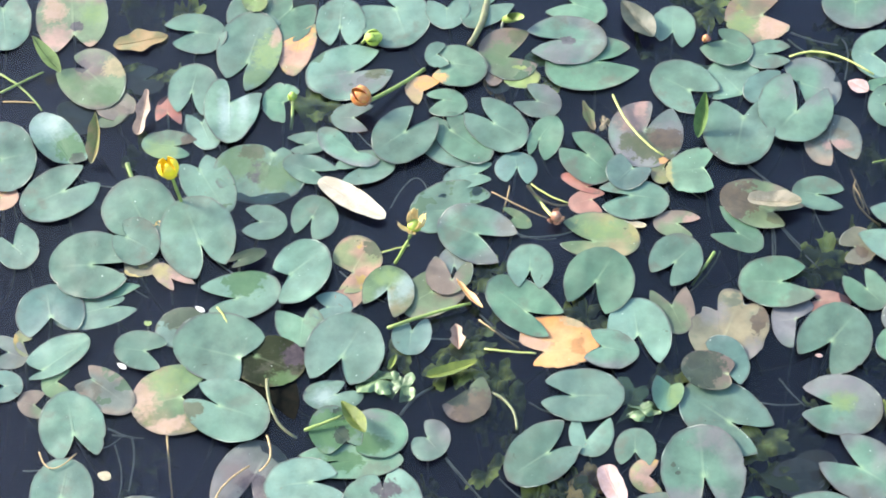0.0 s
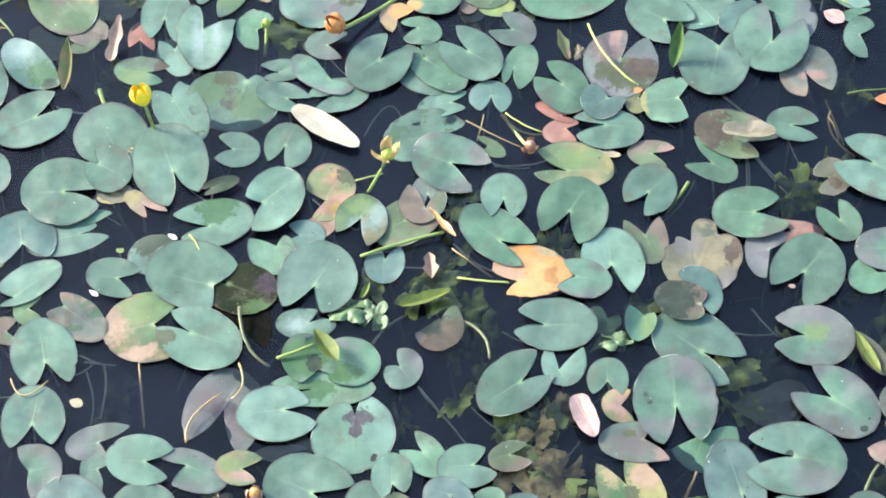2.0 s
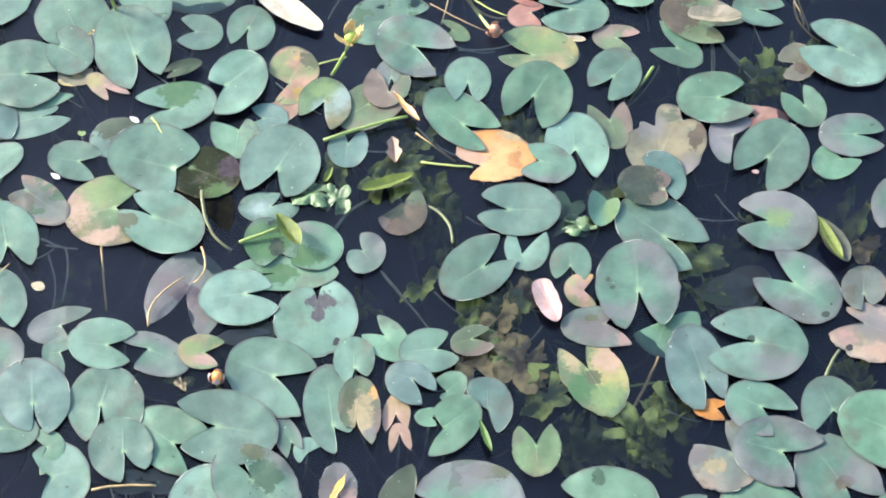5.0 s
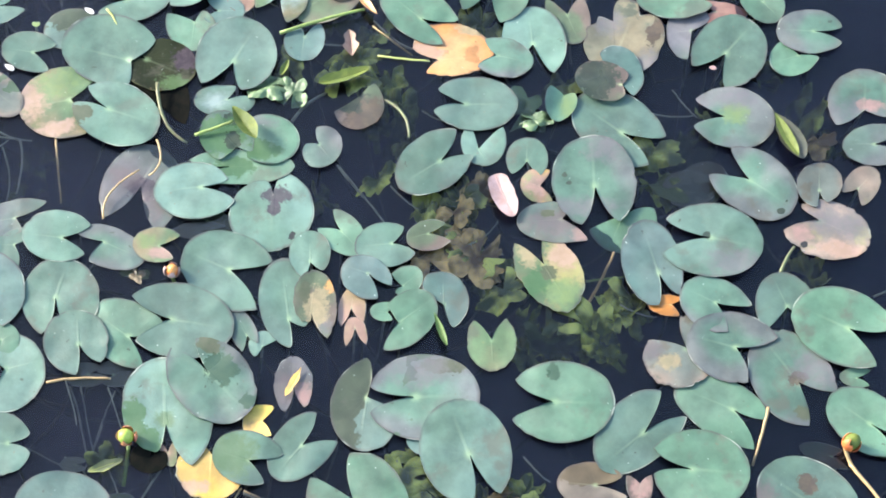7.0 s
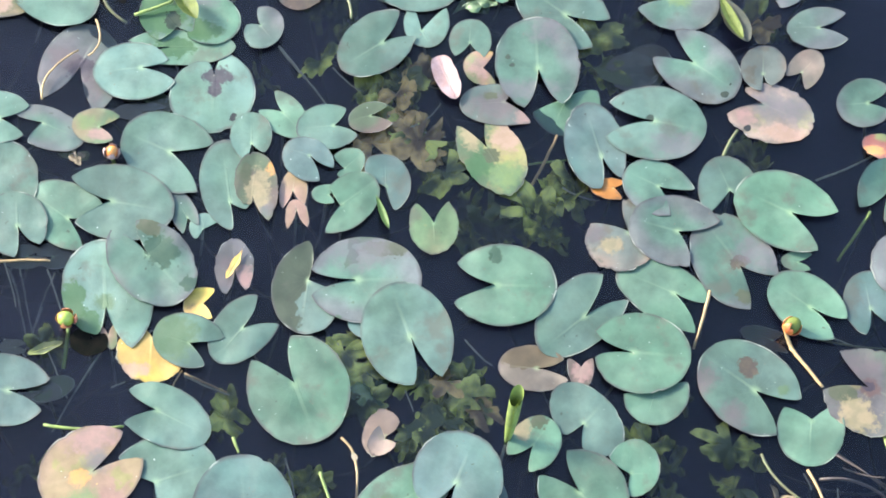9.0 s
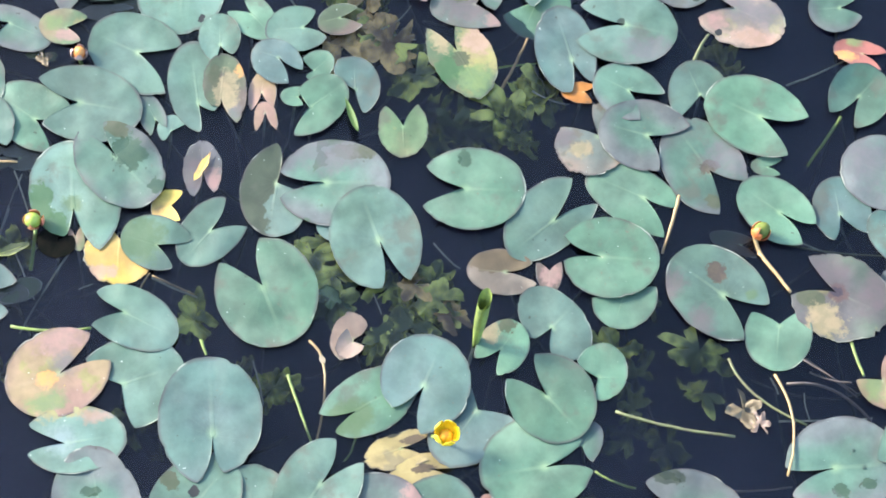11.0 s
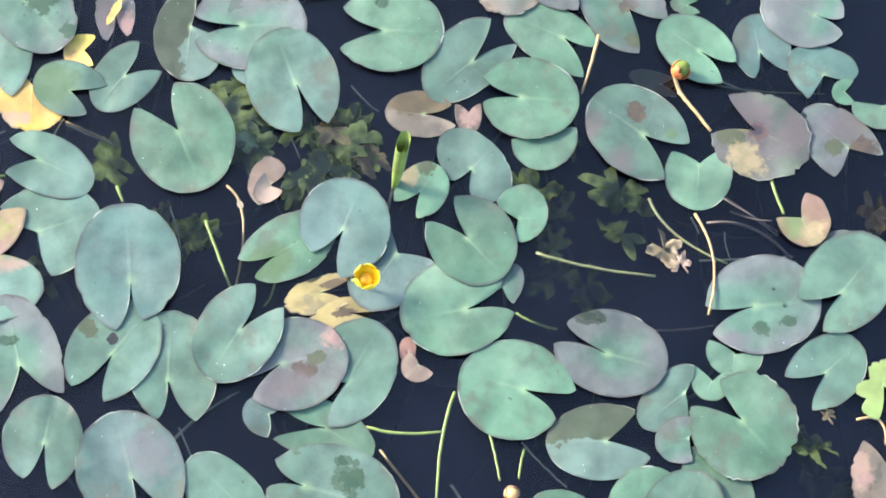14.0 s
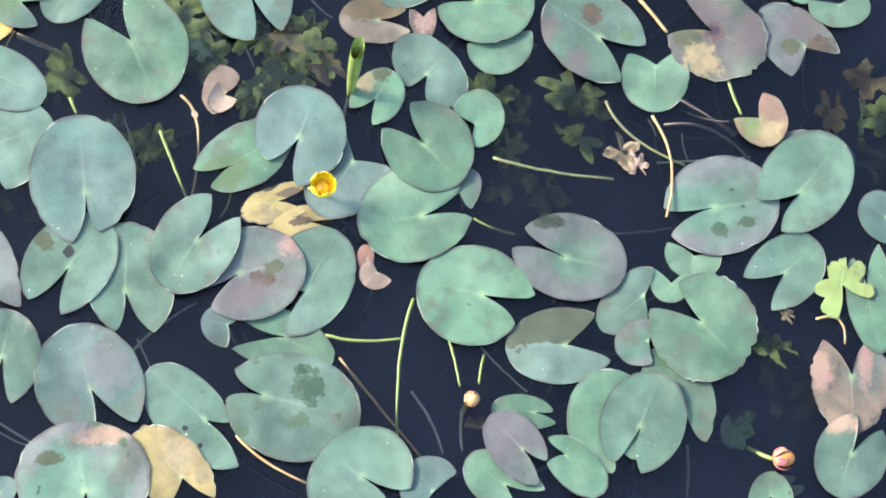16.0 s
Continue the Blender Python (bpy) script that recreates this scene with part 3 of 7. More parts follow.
def wavy_leaf(tone, x, y, z, size):
    """A soft ruffled underwater leaf: a lobed fan with a frilled margin."""
    global wavy_count
    wavy_count += 1
    rnd = random.Random(wavy_count * 104729)
    off, n, lobes = rnd.uniform(0, 80), 96, rnd.choice((2.0, 2.5, 3.0))
    gap = rnd.uniform(0.15, 0.5)
    long = rnd.uniform(0.75, 1.35)
    outline = []
    for i in range(n):
        t = i / (n - 1)
        p = gap + (2 * math.pi - 2 * gap) * t
        cx, cy = math.cos(p), math.sin(p)
        r = (0.60 + 0.48 * abs(math.cos(lobes * p + off)) ** 0.6) * (1.0 + 0.55 * noise.noise((1.3 * cx + off, 1.3 * cy, off)))
        r += 0.16 * noise.noise((3.4 * cx, 3.4 * cy + off, 2.0)) + 0.09 * noise.noise((9.0 * cx, 9.0 * cy, off))
        outline.append((size * r * cy * long, -size * r * cx / long))
    tilt = rnd.uniform(-1.0, 1.0), rnd.uniform(-1.0, 1.0)
    top = 0.008 if z > 0 else max(0.0, -z - 0.002)
    calm = 0.32 if z > -0.003 else 0.55 if z > -0.012 else 1.0

    def lift(px, py, r):
        u, v = px / size, py / size
        q = 0.9 * size * noise.noise((1.3 * u + off, 1.3 * v, 3.0)) + 0.75 * size * r * noise.noise((2.6 * u, 2.6 * v + off, 7.0))
        q -= 0.30 * size * r * (1 - abs(math.cos(lobes * math.atan2(px / long, -py * long) + off)))
        q += 0.26 * size * r * r * noise.noise((7.5 * u + off, 7.5 * v, 1.0)) + tilt[0] * px + tilt[1] * py
        q *= calm
        return q if q < 0.5 * top else 0.5 * top + 0.5 * top * math.tanh((q - 0.5 * top) / (0.5 * top + 1e-6))

    v, f, uv = leaf_sheet(outline, (0.18, 0.36, 0.54, 0.70, 0.84, 0.93, 1.0), lift, 0.0008, (0.0, 0.0))
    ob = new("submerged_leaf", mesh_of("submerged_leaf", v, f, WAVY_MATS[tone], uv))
    ob.matrix_world = pose(x, y, z, 0, 0, rnd.uniform(0, 360))
    return tagged(ob, WAVY_LABELS[tone], "water leaf", "submerged leaves")


pad("green", -1.060, 0.842, -166, 0.097, 0.060, -0.005, -0.000, -0.039, 144, 1.03, 138, 0.97, 1)
pad("mottled", -0.908, 0.852, 11, 0.122, 0.080, -0.008, 0.001, -0.058, 152, 1.06, 154, 0.94, 1, marks=(("rose", -0.039, -0.006, 0.035, 0.042), ("pink", -0.042, 0.083, 0.025, 0.039), ("plum", 0.005, 0.024, 0.015, 0.016), ("pink", 0.035, -0.045, 0.032, 0.015), ("lime", 0.045, 0.056, 0.027, 0.032),))
pad("mottled", -0.833, 0.668, -132, 0.092, 0.072, 0.025, -0.004, -0.035, 173, 0.85, 149, 1.16, 1, marks=(("plum", -0.001, -0.007, 0.015, 0.018), ("wine", -0.027, -0.003, 0.032, 0.037), ("moss", 0.043, 0.004, 0.031, 0.037), ("moss", 0.017, 0.098, 0.026, 0.030), ("tan", -0.049, 0.052, 0.027, 0.032),))
pad("green", -0.626, 0.797, -97, 0.071, 0.060, 0.010, -0.005, -0.003, 170, 1.06, 144, 0.92, 1)
pad("green", -0.504, 0.748, -12, 0.110, 0.075, -0.023, 0.011, -0.039, 166, 0.93, 161, 1.06, 1, marks=(("lime", 0.035, 0.037, 0.034, 0.058), ("moss", 0.033, -0.037, 0.030, 0.026), ("pink", 0.039, 0.094, 0.013, 0.033),))
pad("green", -0.498, 0.874, 123, 0.075, 0.070, -0.013, 0.003, -0.004, 118, 1.10, 130, 0.68, 0)
pad("olive", -0.426, 0.893, -167, 0.095, 0.061, 0.003, 0.001, -0.022, 117, 0.97, 136, 1.05, 0)
pad("peach", -0.401, 0.759, 175, 0.087, 0.037, -0.008, -0.001, -0.038, 141, 1.19, 92, 0.97, 0, "rag", marks=(("orange", -0.001, 0.012, 0.031, 0.037),))
pad("green", -0.310, 0.827, 3, 0.076, 0.055, -0.006, -0.001, -0.016, 160, 1.01, 160, 0.96, 1)
pad("green", -0.186, 0.836, -160, 0.085, 0.075, 0.014, -0.006, -0.037, 186, 0.97, 139, 1.29, 1)
pad("green", -0.280, 0.678, 101, 0.094, 0.080, -0.001, 0.000, -0.011, 175, 1.01, 143, 0.99, 1, "patch", marks=(("mauve", -0.028, -0.013, 0.038, 0.059), ("olive", -0.006, -0.046, 0.023, 0.022),))
pad("green", -0.609, 0.628, -1, 0.078, 0.057, -0.012, -0.004, -0.007, 156, 1.01, 153, 0.99, 1)
# both pale streaks are glossy reflections painted on the blade
pad("green", -0.528, 0.593, -173, 0.117, 0.058, -0.005, -0.001, 0.003, 101, 1.23, 175, 0.49, 2, marks=(("silver", 0.011, 0.021, 0.011, 0.055), ("silver", -0.030, 0.018, 0.010, 0.042),))
pad("green", -0.576, 0.528, -157, 0.070, 0.036, 0.005, 0.001, -0.015, 119, 0.98, 138, 1.03, 0)
pad("fresh", -0.642, 0.474, 84, 0.061, 0.040, 0.007, 0.000, -0.008, 151, 0.87, 153, 1.13, 0, "patch", marks=(("lime", -0.023, 0.024, 0.031, 0.036), ("brown", 0.017, -0.031, 0.020, 0.022),))
# upper pale patch paints the lit half of this tilted blade
pad("green", -0.884, 0.482, 36, 0.096, 0.046, 0.011, -0.001, -0.075, 132, 0.81, 145, 1.20, 1, "curl", marks=(("silver", 0.005, 0.131, 0.036, 0.036), ("grass", 0.018, 0.042, 0.030, 0.032), ("dark", 0.017, 0.005, 0.014, 0.016),))
pad("green", -0.854, 0.340, 120, 0.085, 0.071, -0.006, 0.003, -0.013, 172, 1.05, 145, 1.00, 1)
pad("green", -0.987, 0.439, -76, 0.066, 0.101, 0.005, 0.003, -0.010, 136, 1.04, 151, 0.95, 1)
pad("peach", -0.978, 0.332, -83, 0.039, 0.036, 0.004, 0.000, 0.000, 139, 1.03, 149, 0.97, 0)
pad("olive", -0.854, 0.564, 59, 0.055, 0.033, 0.011, -0.000, -0.019, 149, 1.04, 139, 0.97, 0)
pad("olive", -0.773, 0.585, -52, 0.038, 0.042, -0.007, -0.000, -0.014, 128, 0.89, 144, 1.13, 0)
pad("red", -0.657, 0.558, 8, 0.061, 0.029, -0.003, 0.000, 0.006, 106, 0.90, 115, 1.07, 0)
pad("fresh", -0.414, 0.593, 80, 0.045, 0.056, 0.010, 0.002, -0.001, 104, 1.00, 142, 0.99, 0, "rag")
pad("green", -0.445, 0.397, -177, 0.081, 0.096, -0.014, -0.029, -0.057, 153, 1.08, 182, 1.01, 0, marks=(("plum", 0.030, 0.050, 0.023, 0.028), ("moss", 0.073, 0.025, 0.047, 0.046), ("moss", -0.006, 0.067, 0.042, 0.043), ("olive", 0.045, -0.005, 0.028, 0.019),))
pad("green", -0.547, 0.370, -148, 0.096, 0.052, 0.011, -0.000, -0.051, 142, 0.92, 149, 1.08, 0, "patch")
pad("green", -0.919, 0.199, -134, 0.059, 0.048, 0.013, 0.003, -0.009, 127, 1.06, 169, 0.88, 1)
pad("green", -0.551, 0.225, 24, 0.109, 0.079, 0.009, 0.000, -0.022, 159, 1.03, 161, 0.97, 2)
pad("green", -0.686, 0.296, 28, 0.091, 0.076, 0.011, 0.002, -0.069, 135, 0.79, 162, 1.26, 1)
pad("green", -0.674, 0.209, -121, 0.056, 0.055, 0.016, 0.001, -0.026, 154, 0.99, 167, 1.01, 3)
pad("green", -0.081, 0.872, -177, 0.065, 0.049, -0.003, 0.000, 0.000, 130, 1.10, 114, 0.92, 1)
pad("green", 0.006, 0.871, 132, 0.069, 0.047, -0.013, 0.002, -0.008, 143, 1.16, 153, 0.78, 1)
pad("fresh", -0.050, 0.692, -97, 0.067, 0.060, 0.006, -0.010, -0.015, 135, 1.04, 145, 0.96, 2, marks=(("orange", 0.052, -0.030, 0.023, 0.027),))
pad("mottled", 0.065, 0.731, 68, 0.076, 0.074, 0.015, -0.008, 0.005, 178, 0.81, 111, 1.04, 0, "patch", marks=(("moss", 0.006, 0.014, 0.034, 0.041), ("olive", 0.063, 0.006, 0.020, 0.020),))
pad("purple_edge", 0.182, 0.766, -91, 0.087, 0.072, 0.002, -0.005, -0.012, 162, 1.04, 157, 0.96, 2, marks=(("plum", 0.005, 0.015, 0.012, 0.017), ("mauve", 0.047, -0.002, 0.041, 0.060),))
pad("fresh", 0.238, 0.703, 101, 0.102, 0.078, -0.006, 0.005, -0.011, 155, 1.09, 162, 0.90, 1)
pad("fresh", 0.191, 0.881, -115, 0.085, 0.054, 0.012, -0.002, 0.002, 133, 0.92, 128, 1.06, 1)
pad("green", 0.409, 0.810, -1, 0.062, 0.048, -0.000, 0.000, -0.018, 146, 0.89, 161, 1.10, 1)
pad("sunset", 0.597, 0.845, 105, 0.079, 0.082, -0.012, -0.000, -0.005, 142, 0.97, 142, 1.03, 0, "rag", marks=(("lime", -0.017, 0.053, 0.034, 0.036), ("pink", -0.043, -0.010, 0.036, 0.032),))
pad("fresh", 0.523, 0.747, -110, 0.057, 0.054, 0.008, -0.016, -0.014, 126, 0.87, 158, 1.10, 2)
pad("green", 0.611, 0.726, 98, 0.050, 0.042, -0.004, 0.002, 0.006, 152, 1.02, 162, 1.01, 1)
pad("green", 0.432, 0.633, 58, 0.081, 0.068, 0.016, -0.003, -0.016, 128, 0.96, 156, 1.04, 1)
pad("green", 0.523, 0.653, 36, 0.058, 0.068, 0.021, 0.003, -0.050, 128, 0.61, 170, 1.52, 0)
pad("blue", 0.606, 0.632, 114, 0.058, 0.047, -0.009, 0.000, -0.021, 151, 1.15, 139, 0.86, 1)
pad("purple_edge", 0.705, 0.633, -114, 0.055, 0.070, 0.012, 0.000, -0.042, 164, 1.55, 128, 0.54, 0)
pad("green", 0.659, 0.575, 151, 0.095, 0.084, -0.023, -0.010, 0.013, 157, 1.02, 140, 0.86, 3, marks=(("mauve", 0.007, -0.066, 0.049, 0.045),))
pad("green", 0.541, 0.513, 173, 0.099, 0.075, -0.005, -0.007, -0.037, 153, 0.99, 133, 1.01, 2)
pad("blush", 0.731, 0.482, -1, 0.076, 0.058, 0.006, -0.005, 0.003, 178, 0.85, 133, 1.08, 0, marks=(("rose", 0.012, -0.008, 0.030, 0.015),))
pad("purple_edge", 0.802, 0.879, 174, 0.080, 0.077, -0.001, 0.001, -0.007, 117, 1.09, 98, 0.92, 1)
pad("green", 0.842, 0.725, 76, 0.059, 0.069, 0.004, -0.002, 0.014, 135, 0.94, 116, 1.03, 1)
pad("fresh", 0.851, 0.637, 93, 0.044, 0.022, -0.001, -0.000, 0.012, 113, 1.05, 123, 0.85, 1)
pad("green", 0.849, 0.580, 75, 0.041, 0.058, 0.003, 0.002, 0.008, 117, 1.09, 131, 0.70, 1)
pad("fresh", -0.069, 0.588, -95, 0.048, 0.040, 0.004, -0.008, -0.007, 154, 0.99, 140, 0.98, 2)
pad("glow", -0.113, 0.621, 66, 0.047, 0.041, 0.010, 0.000, 0.006, 85, 0.97, 121, 1.13, 1, "rag", marks=(("orange", 0.023, -0.004, 0.024, 0.030),))
pad("green", 0.041, 0.526, -127, 0.081, 0.061, 0.017, -0.001, -0.008, 144, 0.98, 170, 1.02, 2)
pad("fresh", 0.144, 0.490, -19, 0.065, 0.036, -0.009, -0.012, -0.006, 160, 0.98, 150, 0.98, 1)
pad("purple", 0.125, 0.598, -116, 0.055, 0.046, 0.010, 0.003, -0.001, 140, 0.86, 146, 1.10, 1)
pad("fresh", -0.024, 0.491, -134, 0.082, 0.050, 0.014, 0.004, -0.039, 156, 0.94, 170, 1.16, 1)
pad("green", -0.006, 0.393, 105, 0.058, 0.033, -0.002, 0.001, -0.014, 138, 0.98, 148, 1.04, 0)
pad("blue", 0.085, 0.410, 6, 0.045, 0.044, 0.001, 0.003, 0.003, 151, 0.90, 157, 1.10, 0)
pad("green", -0.148, 0.499, 132, 0.081, 0.071, -0.017, 0.003, -0.006, 169, 1.00, 135, 0.90, 3)
pad("purple_edge", -0.263, 0.467, 60, 0.080, 0.044, 0.012, -0.004, -0.025, 186, 0.96, 59, 0.63, 2)
pad("purple", -0.253, 0.552, 89, 0.056, 0.042, 0.003, -0.000, 0.007, 118, 0.99, 130, 1.02, 0)
pad("green", -0.352, 0.476, -80, 0.050, 0.031, 0.000, 0.002, -0.005, 140, 1.11, 154, 0.84, 1)
pad("green", -0.337, 0.405, 69, 0.065, 0.037, 0.008, -0.000, -0.007, 146, 0.96, 151, 1.04, 1)
pad("green", -0.228, 0.411, -79, 0.066, 0.047, -0.000, -0.003, -0.005, 171, 0.91, 142, 1.06, 1)
pad("fresh", 0.232, 0.433, -134, 0.071, 0.057, 0.016, -0.007, -0.008, 157, 1.02, 161, 1.03, 2)
pad("blue", 0.312, 0.401, 146, 0.052, 0.046, -0.013, -0.009, -0.010, 132, 1.22, 118, 0.77, 3)
pad("purple", 0.350, 0.503, 172, 0.093, 0.078, -0.009, -0.000, -0.012, 149, 1.05, 184, 0.95, 1, marks=(("rose", 0.031, -0.022, 0.033, 0.028), ("olive", -0.013, 0.043, 0.057, 0.040), ("mauve", -0.053, -0.009, 0.032, 0.031), ("wine", 0.034, -0.041, 0.038, 0.047), ("brown", -0.045, 0.019, 0.032, 0.028), ("rose", 0.019, -0.059, 0.014, 0.022), ("orange", -0.047, 0.081, 0.011, 0.009),))
pad("fresh", 0.455, 0.396, 95, 0.064, 0.060, -0.003, 0.009, -0.014, 125, 0.90, 124, 1.12, 2, "rag", marks=(("yellow", -0.012, 0.078, 0.051, 0.014),))
pad("yellowing", 0.383, 0.395, 156, 0.028, 0.024, -0.006, 0.002, -0.016, 91, 0.97, 172, 1.35, 1)
pad("red", 0.228, 0.367, 63, 0.056, 0.020, 0.004, -0.003, -0.007, 177, 0.56, 118, 1.10, 0)
pad("red", 0.240, 0.325, 105, 0.047, 0.034, -0.003, 0.003, -0.003, 114, 1.06, 156, 0.73, 0)
pad("green", 0.325, 0.321, -91, 0.073, 0.054, 0.001, -0.013, -0.007, 156, 1.08, 162, 0.92, 2)
pad("green", 0.698, 0.341, 81, 0.056, 0.045, 0.001, -0.003, 0.004, 150, 1.07, 159, 0.94, 1)
pad("green", -0.423, 0.265, -92, 0.051, 0.046, 0.005, -0.001, -0.007, 137, 1.03, 152, 0.98, 1)
pad("green", -0.317, 0.276, -14, 0.058, 0.051, -0.013, -0.006, -0.001, 154, 1.07, 165, 0.90, 1)
pad("green", -0.758, 0.150, 94, 0.085, 0.087, 0.010, 0.000, -0.002, 155, 0.95, 178, 1.06, 2)
pad("fresh", -0.720, 0.101, 110, 0.068, 0.034, -0.000, 0.000, -0.017, 149, 1.19, 142, 0.80, 0)
pad("blue", -0.822, 0.031, 17, 0.073, 0.069, -0.003, 0.000, -0.011, 138, 1.00, 141, 1.00, 1)
pad("green", -0.735, 0.040, 108, 0.082, 0.043, 0.000, 0.001, -0.033, 155, 1.15, 163, 0.82, 0)
pad("green", -0.622, -0.059, 84, 0.060, 0.047, 0.008, -0.001, -0.004, 128, 1.07, 152, 0.93, 1)
pad("green", -0.472, -0.049, 85, 0.095, 0.081, 0.011, -0.025, -0.046, 114, 1.11, 162, 0.99, 2)

pad("green", -0.448, 0.072, -69, 0.084, 0.060, -0.002, -0.001, -0.009, 138, 1.18, 174, 0.78, 1, marks=(("grass", -0.033, 0.027, 0.037, 0.043),))
pad("green", -0.334, 0.135, -40, 0.076, 0.066, -0.015, -0.007, -0.023, 132, 0.85, 161, 1.12, 3)
pad("olive", -0.444, 0.163, -65, 0.043, 0.017, -0.001, -0.001, -0.017, 160, 0.91, 140, 1.06, 4, "curl")
pad("peach", -0.225, 0.165, -25, 0.063, 0.058, -0.014, 0.006, -0.026, 126, 0.85, 178, 1.26, 0, marks=(("olive", 0.018, 0.077, 0.036, 0.026),))
pad("peach", -0.232, 0.080, -174, 0.032, 0.028, -0.002, 0.000, -0.021, 110, 1.00, 110, 1.00, 0)
pad("yellowing", -0.154, 0.084, -19, 0.064, 0.055, -0.013, -0.004, 0.005, 144, 1.02, 142, 0.95, 2, marks=(("lime", -0.013, 0.030, 0.033, 0.021), ("silver", 0.032, 0.024, 0.018, 0.034), ("silver", -0.001, -0.025, 0.015, 0.021),))
pad("fresh", -0.321, 0.014, -177, 0.060, 0.050, -0.006, -0.004, -0.010, 152, 0.74, 113, 1.06, 0)
pad("blue", -0.265, 0.052, -90, 0.043, 0.037, 0.003, 0.000, -0.009, 140, 0.96, 150, 1.04, 0)
pad("green", -0.226, -0.062, -22, 0.089, 0.081, -0.018, -0.001, -0.016, 161, 1.12, 145, 0.82, 2)
pad("mottled", -0.034, 0.132, -151, 0.047, 0.050, 0.010, 0.003, 0.013, 96, 0.98, 178, 1.22, 1)
pad("mottled", -0.067, 0.091, 128, 0.074, 0.054, -0.010, 0.001, -0.000, 138, 1.16, 147, 0.76, 0)
pad("blue", -0.104, -0.019, 180, 0.047, 0.039, -0.004, -0.002, -0.012, 143, 1.25, 166, 0.73, 1)
pad("purple_edge", 0.014, 0.233, 66, 0.088, 0.072, 0.014, 0.001, -0.001, 141, 0.97, 157, 1.04, 1)
pad("green", -0.063, 0.296, 97, 0.063, 0.069, 0.000, 0.004, -0.035, 86, 0.76, 168, 1.79, 0, "patch")
pad("green", 0.123, 0.149, 2, 0.059, 0.046, -0.001, 0.000, -0.008, 152, 1.00, 161, 1.01, 2)
pad("fresh", 0.115, 0.052, 52, 0.096, 0.056, 0.013, -0.006, -0.011, 153, 0.93, 145, 1.04, 1)
pad("yellowing", 0.255, 0.231, -99, 0.085, 0.060, 0.005, 0.016, -0.008, 159, 0.93, 152, 1.02, 1, marks=(("yellow", -0.046, 0.080, 0.037, 0.013), ("lime", -0.028, 0.015, 0.024, 0.044),))
pad("fresh", 0.261, 0.112, -22, 0.083, 0.072, -0.015, -0.007, -0.005, 153, 1.09, 147, 0.91, 2)
pad("mottled", 0.416, 0.262, 86, 0.051, 0.036, 0.000, 0.001, 0.002, 128, 1.02, 154, 0.95, 1, marks=(("rose", 0.009, -0.029, 0.020, 0.020),))
pad("green", 0.408, 0.167, -43, 0.065, 0.058, -0.014, 0.003, -0.006, 169, 0.93, 141, 0.92, 2)
pad("fresh", 0.517, 0.253, -126, 0.080, 0.042, 0.009, -0.000, 0.017, 125, 1.00, 115, 1.00, 0)
pad("fresh", 0.605, 0.114, 91, 0.076, 0.064, -0.002, -0.000, -0.008, 159, 1.09, 146, 0.92, 2)
pad("red", 0.669, 0.076, -93, 0.077, 0.027, -0.000, -0.000, 0.013, 95, 0.97, 112, 1.05, 0)
pad("purple", 0.629, 0.023, 96, 0.039, 0.064, -0.005, 0.004, -0.010, 91, 0.97, 161, 1.30, 0)
pad("green", 0.709, -0.028, -33, 0.087, 0.072, -0.014, -0.006, -0.007, 150, 1.06, 152, 0.89, 2)
pad("fresh", 0.775, 0.101, -143, 0.055, 0.042, 0.010, -0.001, -0.000, 131, 0.91, 162, 1.06, 1)
pad("green", 0.858, 0.230, -122, 0.098, 0.076, 0.010, -0.003, -0.015, 165, 0.94, 150, 1.05, 2)
pad("purple_edge", 0.864, 0.028, 89, 0.065, 0.052, -0.003, 0.001, -0.007, 156, 1.05, 169, 0.96, 2)
pad("fresh", 0.823, -0.031, 116, 0.042, 0.040, -0.008, -0.003, -0.018, 157, 1.45, 84, 0.98, 1)

# dark mark: brown blade with the shade beside the flap painted in
pad("mottled", 0.470, -0.105, 77, 0.055, 0.045, 0.003, 0.000, -0.036, 147, 1.00, 146, 1.00, 4, marks=(("dark", 0.000, 0.050, 0.045, 0.040),))
pad("blue", 0.504, -0.082, -61, 0.042, 0.060, -0.010, 0.000, -0.017, 125, 1.14, 88, 0.97, 3)
pad("mottled", 0.401, 0.061, -161, 0.073, 0.042, 0.007, 0.001, -0.001, 114, 1.01, 139, 0.99, 0)
pad("green", 0.334, -0.004, 7, 0.078, 0.061, 0.004, 0.000, -0.012, 134, 0.79, 157, 1.25, 1)
pad("purple_edge", 0.278, -0.050, -100, 0.060, 0.046, 0.003, -0.003, -0.013, 132, 1.02, 141, 0.98, 2)
pad("green", 0.230, -0.157, -90, 0.081, 0.062, 0.001, 0.001, -0.020, 153, 1.01, 169, 0.98, 1)
pad("green", -0.735, -0.244, 16, 0.086, 0.063, -0.004, 0.003, -0.019, 154, 0.92, 145, 1.08, 2)
pad("green", -0.793, -0.073, -56, 0.073, 0.043, -0.004, 0.018, -0.039, 155, 0.90, 152, 1.09, 1)
pad("yellowing", -0.777, -0.133, 121, 0.037, 0.039, -0.003, 0.003, 0.005, 111, 1.04, 153, 0.82, 0)
pad("blush", -0.687, -0.153, -124, 0.078, 0.044, 0.011, -0.006, -0.038, 144, 0.95, 142, 0.98, 1, "patch")
pad("yellowing", -0.541, -0.174, 104, 0.090, 0.083, 0.002, 0.004, -0.009, 112, 1.02, 144, 0.92, 1, marks=(("pink", 0.036, 0.080, 0.064, 0.028), ("lime", 0.042, 0.019, 0.031, 0.039), ("pink", -0.062, 0.033, 0.018, 0.036),))
